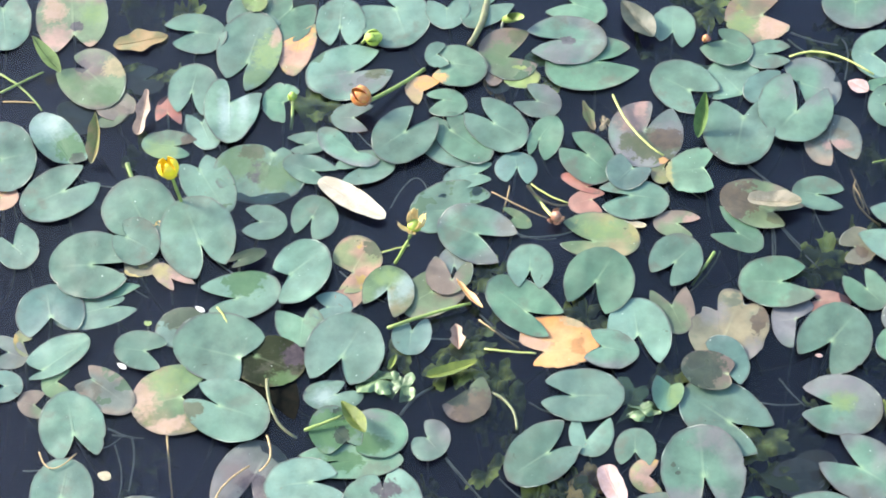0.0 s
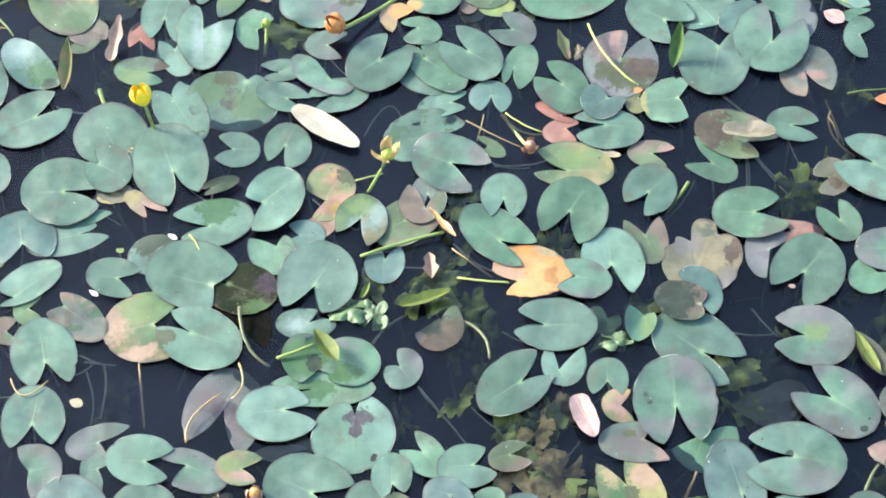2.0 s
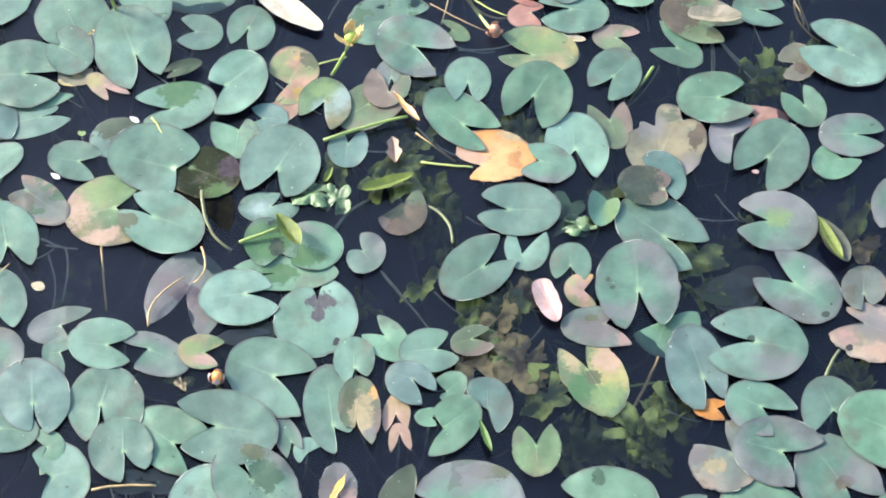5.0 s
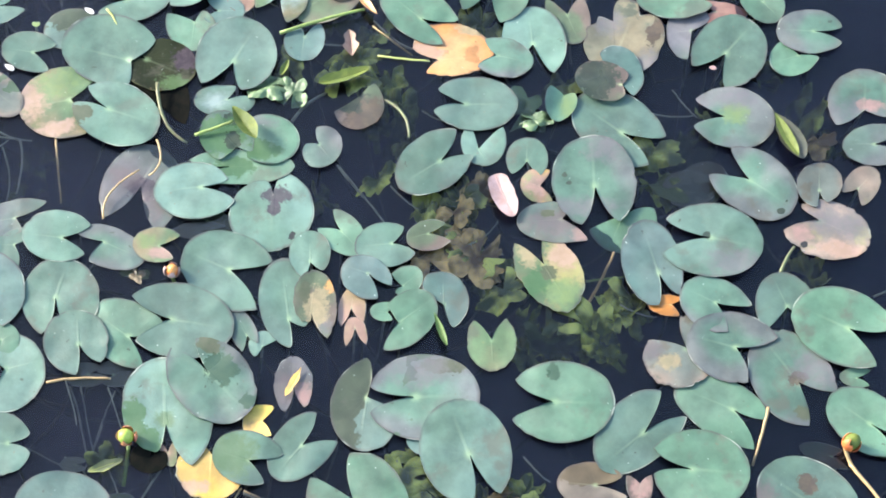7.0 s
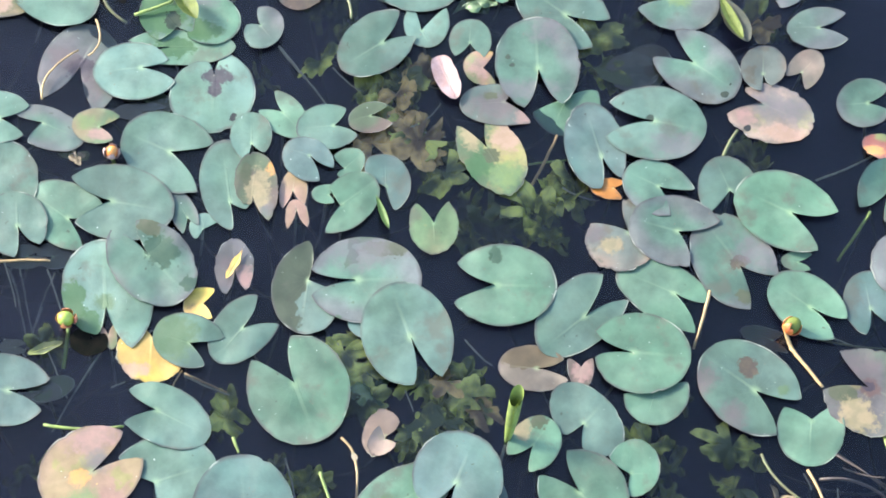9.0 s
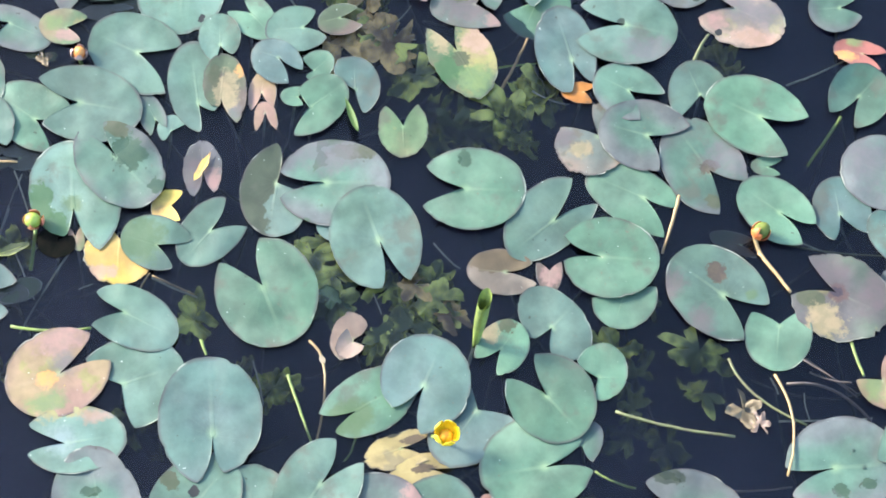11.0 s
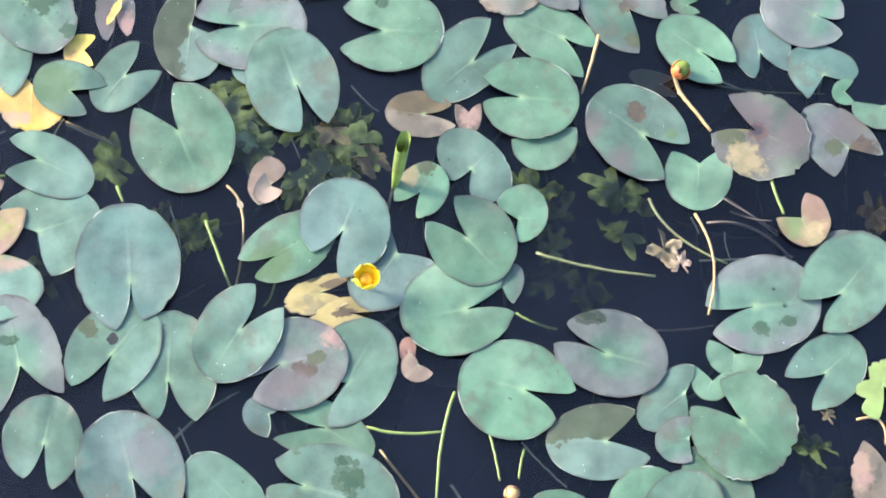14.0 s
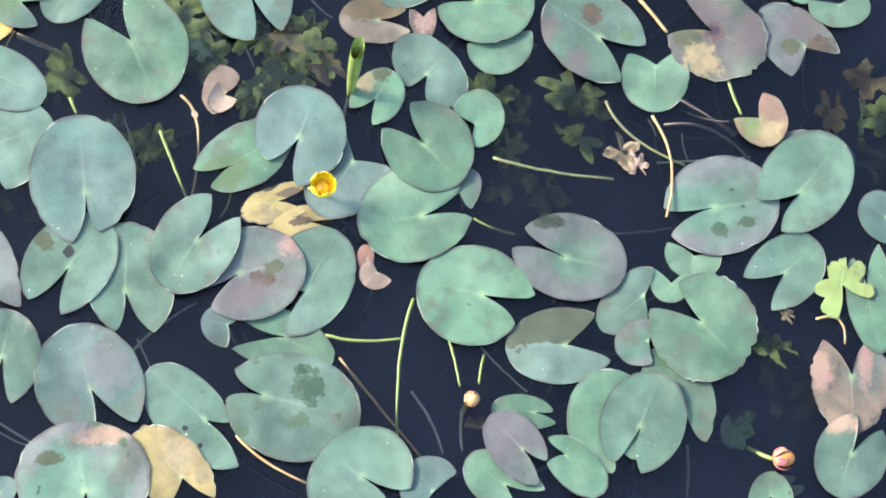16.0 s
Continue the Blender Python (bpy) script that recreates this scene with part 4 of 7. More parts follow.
pad("green", -0.440, -0.202, -107, 0.087, 0.068, 0.013, -0.005, -0.022, 147, 1.00, 180, 1.04, 3, marks=(("olive", 0.027, -0.044, 0.020, 0.022),))
pad("green", -0.730, -0.388, -1, 0.076, 0.061, -0.012, -0.001, -0.012, 153, 1.09, 132, 0.94, 1)
pad("blue", -0.887, -0.147, -83, 0.041, 0.039, 0.005, 0.000, 0.003, 127, 0.99, 133, 1.01, 1)
pad("purple", -0.901, -0.061, -111, 0.054, 0.037, 0.010, -0.002, 0.009, 155, 0.77, 112, 1.05, 0)
pad("mottled", -0.816, -0.186, 77, 0.037, 0.032, 0.007, -0.001, 0.001, 137, 0.96, 116, 1.02, 0)
pad("purple", -0.380, -0.369, -19, 0.103, 0.079, -0.016, -0.003, 0.012, 153, 0.92, 125, 1.04, 0, marks=(("plum", 0.003, -0.005, 0.028, 0.024), ("wine", -0.041, 0.008, 0.031, 0.021), ("wine", 0.040, -0.028, 0.026, 0.030), ("plum", -0.001, -0.000, 0.015, 0.015),))
pad("green", -0.279, -0.366, 96, 0.074, 0.063, 0.003, 0.005, -0.015, 158, 1.09, 163, 0.92, 2)
# deep green and dark marks on these three pads: wet blade plus painted shade
pad("green", -0.232, -0.247, 41, 0.059, 0.049, 0.009, 0.003, -0.032, 125, 0.92, 162, 1.14, 2, marks=(("grass", -0.000, 0.033, 0.031, 0.034), ("dark", 0.027, 0.053, 0.015, 0.017), ("grass", -0.013, 0.042, 0.046, 0.047), ("dark", 0.001, 0.015, 0.017, 0.018),))
pad("fresh", -0.152, -0.249, -98, 0.060, 0.055, 0.006, 0.008, -0.029, 139, 0.93, 125, 1.05, 2, marks=(("moss", 0.019, 0.025, 0.018, 0.032), ("mauve", -0.043, 0.003, 0.013, 0.028), ("grass", 0.018, 0.017, 0.023, 0.042),))
pad("fresh", -0.201, -0.311, -88, 0.103, 0.039, 0.002, -0.001, -0.018, 162, 0.98, 136, 1.02, 1, marks=(("grass", 0.003, 0.009, 0.020, 0.036),))
pad("green", -0.135, -0.409, -174, 0.083, 0.078, -0.003, -0.006, -0.041, 164, 1.14, 177, 0.86, 1, marks=(("plum", -0.007, 0.003, 0.025, 0.020), ("plum", -0.001, 0.030, 0.012, 0.017), ("hole", -0.032, 0.093, 0.006, 0.008),))
pad("purple", -0.052, -0.266, -142, 0.041, 0.044, 0.007, -0.001, -0.009, 160, 1.04, 147, 0.78, 2)
pad("purple", -0.607, -0.435, 105, 0.057, 0.038, 0.001, 0.001, -0.006, 107, 0.86, 158, 1.34, 0)
pad("green", -0.516, -0.472, 88, 0.067, 0.055, 0.007, -0.004, -0.008, 142, 1.00, 155, 1.00, 2)
pad("purple_edge", -0.425, -0.490, -110, 0.076, 0.042, 0.007, -0.006, -0.012, 178, 0.82, 110, 1.03, 1)
pad("yellowing", -0.333, -0.486, 87, 0.046, 0.038, 0.004, -0.000, -0.003, 138, 0.91, 146, 1.10, 1, marks=(("rose", -0.015, -0.008, 0.014, 0.023), ("lime", 0.007, 0.025, 0.014, 0.021),))
pad("green", -0.593, -0.492, 88, 0.036, 0.043, 0.005, 0.002, 0.002, 107, 1.02, 149, 0.92, 0)
pad("blue", -0.630, -0.585, 10, 0.081, 0.067, -0.008, 0.000, -0.019, 178, 0.92, 163, 1.08, 2)
pad("green", -0.495, -0.600, -2, 0.082, 0.071, -0.011, -0.010, -0.001, 166, 1.04, 157, 0.97, 1)
pad("purple_edge", -0.716, -0.498, -74, 0.057, 0.059, 0.002, 0.000, -0.006, 111, 1.01, 103, 1.00, 1)
pad("green", -0.682, -0.654, -93, 0.074, 0.047, 0.007, -0.002, 0.001, 150, 0.88, 125, 1.06, 1)
pad("fresh", -0.002, -0.447, -136, 0.058, 0.037, 0.006, -0.001, -0.005, 148, 0.93, 134, 1.05, 1)
pad("green", 0.080, -0.472, 98, 0.057, 0.048, -0.001, 0.002, -0.012, 154, 1.06, 134, 0.94, 1)
pad("mottled", 0.158, -0.449, 104, 0.043, 0.033, -0.002, 0.004, 0.001, 146, 1.05, 145, 0.93, 1)
pad("green", -0.056, -0.497, 4, 0.049, 0.038, -0.001, 0.001, -0.018, 169, 1.04, 143, 0.96, 2)
pad("blue", 0.048, -0.543, 62, 0.050, 0.042, 0.006, 0.009, 0.001, 143, 0.99, 172, 1.04, 2)
pad("fresh", 0.119, -0.549, -49, 0.036, 0.029, -0.004, 0.003, -0.010, 112, 1.05, 170, 0.75, 1)
pad("blue", 0.184, -0.576, -1, 0.050, 0.046, -0.002, 0.006, -0.018, 104, 0.34, 159, 1.41, 1)
pad("fresh", 0.125, -0.622, -50, 0.062, 0.049, -0.006, 0.001, -0.019, 111, 0.86, 155, 1.29, 2)
pad("fresh", 0.086, -0.612, 86, 0.027, 0.020, 0.001, 0.000, -0.004, 127, 0.94, 124, 1.05, 1)
pad("green", -0.197, -0.536, 65, 0.098, 0.077, 0.012, 0.002, 0.001, 144, 1.00, 139, 0.97, 1)
pad("green", -0.090, -0.592, 12, 0.086, 0.050, 0.001, -0.002, -0.043, 177, 1.17, 149, 0.86, 1)
pad("mottled", -0.042, -0.599, 0, 0.068, 0.039, -0.003, -0.003, -0.021, 175, 0.54, 146, 1.30, 2, "rag", marks=(("mauve", 0.017, -0.026, 0.016, 0.025), ("orange", 0.034, 0.058, 0.012, 0.016), ("tan", 0.009, 0.011, 0.020, 0.041), ("olive", -0.015, 0.045, 0.010, 0.023),))
pad("green", -0.281, -0.642, -99, 0.103, 0.076, 0.008, -0.000, -0.013, 158, 0.95, 135, 0.99, 2)
pad("fresh", -0.366, -0.672, 57, 0.088, 0.061, 0.010, -0.002, -0.004, 141, 0.88, 132, 1.04, 1)
pad("green", -0.456, -0.690, 5, 0.064, 0.058, -0.007, 0.005, -0.007, 186, 1.06, 132, 1.01, 2)
pad("purple_edge", -0.161, -0.660, 29, 0.051, 0.023, 0.002, 0.001, -0.010, 130, 1.09, 143, 0.85, 1)
pad("green", -0.124, -0.677, -3, 0.021, 0.023, -0.002, -0.002, -0.013, 163, 1.75, 73, 1.02, 1)
pad("olive", -0.256, -0.427, -93, 0.053, 0.031, 0.003, -0.004, 0.004, 178, 0.74, 113, 1.05, 0)
pad("green", 0.159, -0.291, 132, 0.085, 0.060, -0.010, -0.007, -0.011, 147, 1.04, 156, 0.96, 2)
pad("green", 0.247, -0.240, -167, 0.056, 0.043, 0.003, 0.011, 0.016, 112, 1.07, 156, 0.87, 1)
pad("green", 0.330, -0.278, 0, 0.048, 0.039, 0.000, 0.000, -0.005, 140, 0.98, 141, 1.02, 1)
pad("purple_edge", 0.453, -0.329, 3, 0.103, 0.078, 0.003, 0.002, -0.011, 164, 0.94, 151, 1.04, 3, marks=(("dark", -0.054, 0.027, 0.005, 0.005), ("dark", -0.047, 0.009, 0.005, 0.004), ("mauve", -0.024, -0.044, 0.051, 0.019), ("mauve", 0.023, 0.084, 0.031, 0.025),))
pad("green", 0.498, -0.204, 53, 0.101, 0.072, 0.012, -0.004, -0.014, 158, 0.98, 150, 1.05, 1)
pad("fresh", 0.497, -0.422, 160, 0.049, 0.053, -0.006, 0.000, -0.031, 152, 1.76, 61, 1.02, 0)
pad("purple", 0.394, -0.409, 95, 0.080, 0.047, -0.002, 0.002, -0.003, 124, 1.17, 113, 0.59, 1, marks=(("wine", -0.006, 0.015, 0.029, 0.061), ("rose", -0.036, -0.029, 0.014, 0.016), ("olive", 0.013, 0.026, 0.010, 0.012),))
pad("peach", 0.358, -0.336, 75, 0.040, 0.038, 0.003, -0.001, 0.003, 137, 0.98, 105, 1.01, 1, marks=(("rose", 0.001, 0.005, 0.022, 0.021),))
pad("yellowing", 0.378, -0.517, -154, 0.090, 0.056, 0.007, 0.006, -0.016, 162, 0.77, 148, 1.17, 1, "rag", marks=(("yellow", -0.040, 0.012, 0.038, 0.049), ("pink", -0.042, -0.007, 0.027, 0.030), ("tan", 0.019, -0.029, 0.018, 0.026), ("grass", 0.030, 0.031, 0.029, 0.026), ("lime", -0.008, 0.068, 0.029, 0.026), ("olive", -0.002, 0.020, 0.015, 0.016),))
pad("blue", 0.558, -0.500, 12, 0.093, 0.054, 0.006, 0.009, -0.023, 178, 0.93, 144, 1.04, 2)
pad("green", 0.664, -0.448, -99, 0.095, 0.078, -0.002, -0.005, -0.001, 162, 0.97, 149, 1.03, 3, marks=(("mauve", 0.049, 0.061, 0.032, 0.054), ("dark", -0.003, -0.007, 0.007, 0.007),))
pad("purple_edge", 0.746, -0.320, -128, 0.090, 0.068, 0.010, 0.000, -0.010, 152, 0.94, 149, 1.07, 2, marks=(("dark", 0.019, 0.085, 0.007, 0.006), ("dark", -0.005, 0.080, 0.003, 0.002),))
pad("purple_edge", 0.711, -0.178, -100, 0.079, 0.069, 0.001, 0.000, -0.015, 160, 1.02, 156, 0.98, 2, marks=(("mauve", -0.020, -0.059, 0.023, 0.023), ("lime", -0.011, 0.019, 0.021, 0.023), ("mauve", -0.046, 0.014, 0.020, 0.041),))
pad("blush", 0.866, -0.320, -2, 0.047, 0.042, 0.004, -0.001, -0.016, 174, 1.09, 161, 0.92, 2)
pad("pink", 0.876, -0.414, -109, 0.080, 0.063, 0.002, -0.012, -0.020, 149, 0.87, 154, 1.11, 1, "rag", marks=(("mauve", -0.012, 0.035, 0.036, 0.053), ("rose", 0.035, -0.020, 0.017, 0.018), ("pink", 0.049, 0.058, 0.018, 0.038), ("hole", 0.058, -0.010, 0.006, 0.006),), bites=((119, 0.09, 6), (149, 0.06, 7),))
pad("pink", 0.940, -0.322, -39, 0.049, 0.032, -0.005, -0.001, -0.008, 145, 0.90, 126, 1.05, 1)
pad("purple_edge", 0.958, -0.127, -5, 0.072, 0.065, 0.004, 0.001, -0.023, 141, 1.15, 131, 0.84, 1, marks=(("mauve", -0.001, -0.012, 0.057, 0.031), ("rose", 0.010, 0.012, 0.023, 0.013),))
pad("purple", 0.974, -0.231, 89, 0.062, 0.046, -0.005, 0.002, 0.003, 156, 0.94, 134, 1.08, 2)
pad("purple_edge", 0.670, -0.584, 57, 0.069, 0.054, 0.005, 0.007, 0.002, 140, 0.85, 142, 1.09, 2)
pad("green", 0.797, -0.584, 19, 0.076, 0.056, 0.008, 0.002, 0.004, 108, 1.02, 138, 0.91, 1)
pad("fresh", 0.896, -0.621, 64, 0.098, 0.076, 0.004, 0.000, -0.008, 145, 1.01, 152, 0.99, 3)
pad("blush", 0.611, -0.670, -143, 0.068, 0.079, 0.011, -0.007, 0.002, 149, 0.85, 152, 0.95, 1, "rag", marks=(("wine", 0.054, -0.030, 0.021, 0.019), ("tan", 0.043, 0.005, 0.021, 0.017),))
pad("purple_edge", 0.702, -0.666, 75, 0.085, 0.071, -0.002, -0.000, -0.003, 122, 0.97, 148, 0.97, 2)
pad("purple_edge", 0.799, -0.721, 31, 0.098, 0.071, 0.010, 0.006, -0.013, 164, 0.96, 134, 1.07, 1, marks=(("brown", 0.003, 0.007, 0.017, 0.013), ("mauve", 0.051, 0.004, 0.039, 0.037), ("olive", -0.027, -0.054, 0.016, 0.015),))
pad("fresh", 0.687, -0.785, 64, 0.099, 0.056, 0.003, 0.004, -0.011, 132, 1.13, 166, 0.73, 0)
pad("fresh", 0.399, -0.783, -90, 0.094, 0.081, -0.001, 0.001, -0.013, 153, 0.99, 155, 0.99, 2, marks=(("wet", -0.059, -0.001, 0.016, 0.010),))
pad("green", 0.533, -0.829, 139, 0.101, 0.060, -0.007, -0.013, -0.002, 139, 1.12, 164, 0.82, 1)
pad("fresh", 0.637, -0.909, -92, 0.085, 0.076, -0.002, -0.002, -0.015, 156, 1.07, 175, 0.92, 3)
pad("fresh", 0.658, -0.984, 166, 0.053, 0.052, -0.001, 0.000, -0.012, 132, 1.26, 78, 0.99, 1)
pad("green", 0.820, -0.964, 52, 0.098, 0.079, 0.006, 0.002, -0.012, 152, 0.99, 153, 0.98, 2, marks=(("brown", 0.026, 0.034, 0.017, 0.018), ("wine", -0.061, 0.005, 0.023, 0.025), ("wine", -0.045, 0.084, 0.031, 0.023), ("moss", 0.030, -0.034, 0.012, 0.010),))
pad("fresh", 0.920, -1.036, 175, 0.067, 0.057, 0.003, -0.001, -0.019, 137, 1.03, 127, 0.99, 1)
pad("fresh", 0.923, -0.804, 53, 0.076, 0.056, 0.005, 0.000, -0.009, 159, 1.04, 161, 1.02, 2)
pad("blue", 1.036, -0.798, 11, 0.066, 0.051, 0.006, -0.004, -0.008, 152, 0.91, 142, 1.06, 1)
pad("bruised", 1.026, -0.965, -110, 0.088, 0.080, 0.000, -0.008, -0.009, 144, 1.06, 164, 0.96, 1, "rag", marks=(("wine", -0.036, -0.027, 0.029, 0.035), ("olive", 0.027, -0.037, 0.019, 0.025), ("tan", 0.055, -0.002, 0.034, 0.031), ("plum", -0.001, -0.000, 0.009, 0.012), ("wine", -0.024, 0.061, 0.045, 0.025),))
pad("purple", 1.164, -0.974, 45, 0.087, 0.057, 0.005, 0.004, -0.015, 111, 1.01, 142, 0.99, 0, marks=(("wine", 0.034, 0.026, 0.038, 0.036), ("olive", -0.018, 0.018, 0.015, 0.014), ("brown", 0.017, -0.015, 0.021, 0.021),))
pad("purple_edge", 1.112, -0.722, 66, 0.076, 0.072, 0.001, 0.000, -0.022, 174, 1.06, 169, 0.94, 1, marks=(("mauve", 0.007, 0.039, 0.047, 0.047),))
pad("blue", 1.153, -0.843, 69, 0.078, 0.051, 0.000, -0.008, 0.009, 79, 1.24, 186, 0.40, 1)
pad("fresh", 1.078, -0.574, -39, 0.066, 0.054, -0.006, -0.001, -0.001, 163, 1.05, 148, 0.95, 2, "curl")
pad("pink", 1.168, -0.614, 35, 0.040, 0.052, 0.009, -0.002, -0.005, 146, 1.24, 91, 0.97, 1)
pad("purple_edge", 1.046, -0.389, 97, 0.052, 0.052, -0.006, 0.000, -0.007, 157, 0.98, 152, 1.03, 1)
pad("fresh", 1.179, -0.877, 108, 0.027, 0.025, -0.003, 0.001, 0.004, 107, 1.02, 135, 0.94, 1)
pad("fresh", 1.236, -0.909, 169, 0.039, 0.052, 0.003, -0.001, -0.006, 129, 1.08, 98, 0.98, 2)
pad("blue", -0.439, -1.009, 84, 0.084, 0.067, 0.008, -0.000, -0.012, 157, 0.95, 159, 1.05, 1)
pad("green", -0.574, -0.750, -71, 0.070, 0.079, 0.003, -0.002, -0.000, 115, 0.75, 119, 1.11, 1)
pad("green", -0.561, -0.894, 97, 0.053, 0.061, 0.006, 0.001, -0.013, 163, 0.99, 169, 1.01, 1)
pad("fresh", -0.598, -0.696, -54, 0.043, 0.044, -0.003, 0.000, 0.009, 93, 0.97, 122, 1.10, 1)
pad("green", -0.283, -0.819, 9, 0.106, 0.079, -0.005, -0.002, -0.028, 166, 0.81, 159, 1.16, 1, marks=(("grass", -0.056, 0.012, 0.021, 0.048), ("grass", -0.031, -0.030, 0.023, 0.028), ("moss", -0.001, 0.010, 0.017, 0.015),))
pad("purple_edge", -0.208, -0.760, -132, 0.095, 0.069, 0.009, -0.005, -0.018, 151, 0.94, 178, 1.06, 3, marks=(("wet", -0.022, 0.016, 0.030, 0.032), ("olive", -0.039, -0.038, 0.021, 0.022), ("wet", -0.010, 0.096, 0.015, 0.016),))
pad("purple", -0.066, -0.763, 5, 0.057, 0.034, -0.001, 0.000, -0.001, 157, 1.02, 146, 0.98, 0, "rag", marks=(("wine", -0.020, -0.008, 0.024, 0.033), ("rose", 0.016, -0.021, 0.014, 0.026),))
pad("yellow", -0.115, -0.835, 115, 0.034, 0.032, -0.001, 0.001, -0.001, 103, 1.00, 149, 1.02, 0, "rag")
pad("green", -0.133, -0.909, 76, 0.063, 0.051, 0.005, -0.003, -0.003, 133, 0.97, 157, 1.04, 2, marks=(("moss", -0.002, 0.037, 0.044, 0.044),))
pad("green", -0.042, -0.876, 146, 0.079, 0.050, -0.006, -0.002, 0.002, 123, 1.13, 161, 0.79, 1)
pad("yellow", -0.195, -0.928, -178, 0.058, 0.060, -0.004, -0.000, -0.028, 152, 1.00, 153, 1.00, 0, "rag", marks=(("pink", 0.028, 0.062, 0.027, 0.013),))
pad("half_olive", 0.065, -0.815, 174, 0.073, 0.061, -0.004, 0.004, -0.032, 111, 0.76, 174, 1.50, 1)
pad("purple_edge", 0.162, -0.781, -87, 0.098, 0.084, 0.001, -0.000, -0.016, 169, 0.98, 163, 1.03, 2, "patch", marks=(("olive", -0.059, 0.049, 0.015, 0.047), ("mauve", -0.054, 0.008, 0.028, 0.059),))
pad("green", 0.239, -0.887, 19, 0.104, 0.079, 0.005, 0.005, -0.006, 172, 0.90, 158, 1.00, 3)
pad("fresh", 0.059, -0.987, -159, 0.109, 0.088, 0.004, 0.004, -0.008, 172, 0.87, 138, 0.96, 2)
pad("blue", 0.158, -0.870, 54, 0.025, 0.017, 0.001, -0.000, -0.004, 139, 1.13, 119, 0.90, 1)
pad("yellowing", 0.277, -0.667, -175, 0.059, 0.044, 0.001, 0.000, -0.005, 143, 0.98, 143, 1.03, 1, "rag")
pad("green", -0.161, -1.047, -115, 0.087, 0.053, 0.006, -0.001, -0.018, 169, 0.89, 131, 1.07, 2)
pad("green", -0.153, -1.165, -67, 0.093, 0.081, -0.001, -0.002, -0.015, 130, 1.02, 103, 1.00, 1)
pad("glow", -0.274, -1.152, 113, 0.089, 0.079, -0.004, -0.003, -0.003, 176, 1.00, 146, 0.97, 2, marks=(("rose", 0.056, -0.017, 0.025, 0.040), ("orange", -0.005, 0.022, 0.015, 0.016), ("mauve", 0.014, -0.013, 0.016, 0.023), ("lime", -0.043, 0.035, 0.018, 0.031),))
pad("green", -0.234, -1.271, -80, 0.085, 0.060, 0.003, 0.003, -0.016, 146, 1.04, 169, 0.94, 2, marks=(("yellow", -0.056, 0.009, 0.015, 0.045), ("pink", -0.041, 0.053, 0.014, 0.024), ("silver", -0.008, -0.009, 0.020, 0.020),))
pad("blue", -0.015, -1.224, 6, 0.108, 0.086, -0.003, 0.002, -0.031, 168, 1.10, 171, 0.91, 3)
pad("green", -0.032, -1.370, -38, 0.093, 0.070, -0.004, 0.005, -0.008, 176, 0.95, 142, 1.04, 2, "hole", marks=(("hole", -0.016, 0.021, 0.009, 0.009), ("olive", -0.059, 0.011, 0.017, 0.016),))
pad("green", 0.065, -1.397, 4, 0.097, 0.071, -0.002, -0.008, -0.022, 162, 0.95, 156, 1.07, 1)
pad("purple_edge", -0.187, -1.392, 12, 0.115, 0.072, -0.003, 0.009, -0.010, 149, 0.90, 123, 1.13, 2, marks=(("wet", -0.013, 0.046, 0.014, 0.010),))
pad("green", 0.166, -1.337, 150, 0.091, 0.067, -0.005, -0.002, -0.008, 147, 1.04, 167, 0.94, 3)
pad("purple", 0.254, -1.388, -73, 0.091, 0.079, -0.000, -0.005, -0.017, 184, 0.87, 152, 0.96, 2, marks=(("brown", 0.019, 0.033, 0.014, 0.020), ("olive", 0.006, 0.057, 0.012, 0.016), ("rose", -0.019, 0.094, 0.018, 0.020), ("wine", 0.036, 0.004, 0.021, 0.035),))
pad("green", 0.350, -1.393, -30, 0.091, 0.070, -0.003, 0.005, -0.024, 128, 0.92, 171, 1.15, 1)
pad("blue", 0.331, -1.146, -21, 0.084, 0.078, -0.004, 0.003, -0.010, 157, 0.87, 163, 1.12, 3)
pad("fresh", 0.243, -1.185, -57, 0.086, 0.055, -0.004, 0.001, -0.028, 158, 1.09, 165, 0.90, 1, marks=(("moss", 0.004, -0.017, 0.027, 0.039), ("moss", 0.010, -0.014, 0.029, 0.034),))
pad("blue", 0.410, -1.209, 146, 0.091, 0.063, -0.004, 0.001, -0.021, 121, 1.05, 128, 0.93, 1)
pad("green", 0.545, -1.031, -41, 0.052, 0.078, -0.007, 0.002, -0.009, 175, 0.93, 155, 0.93, 1)
pad("fresh", 0.459, -1.081, -32, 0.055, 0.043, -0.003, -0.002, -0.003, 143, 1.04, 155, 0.91, 2, marks=(("tan", -0.034, 0.013, 0.020, 0.019), ("olive", -0.015, 0.044, 0.015, 0.013),))
pad("fresh", 0.626, -1.117, -102, 0.041, 0.051, 0.000, 0.011, -0.006, 174, 1.15, 96, 1.04, 1)
pad("fresh", 0.542, -1.167, -141, 0.082, 0.073, 0.006, 0.005, -0.009, 164, 0.97, 151, 1.06, 3)
pad("fresh", 0.515, -1.284, 106, 0.092, 0.082, -0.004, -0.009, -0.017, 161, 1.09, 168, 0.98, 2)
pad("purple_edge", 0.596, -1.245, -29, 0.043, 0.027, -0.001, -0.002, -0.005, 133, 0.71, 117, 1.09, 1)
pad("fresh", 0.609, -1.425, 72, 0.091, 0.085, 0.001, 0.007, -0.016, 166, 0.90, 164, 1.11, 2)
pad("purple_edge", 0.769, -1.358, -106, 0.091, 0.074, -0.000, 0.004, -0.009, 163, 0.99, 175, 1.07, 2, marks=(("dark", -0.056, -0.042, 0.010, 0.023), ("dark", -0.049, -0.048, 0.011, 0.021),))
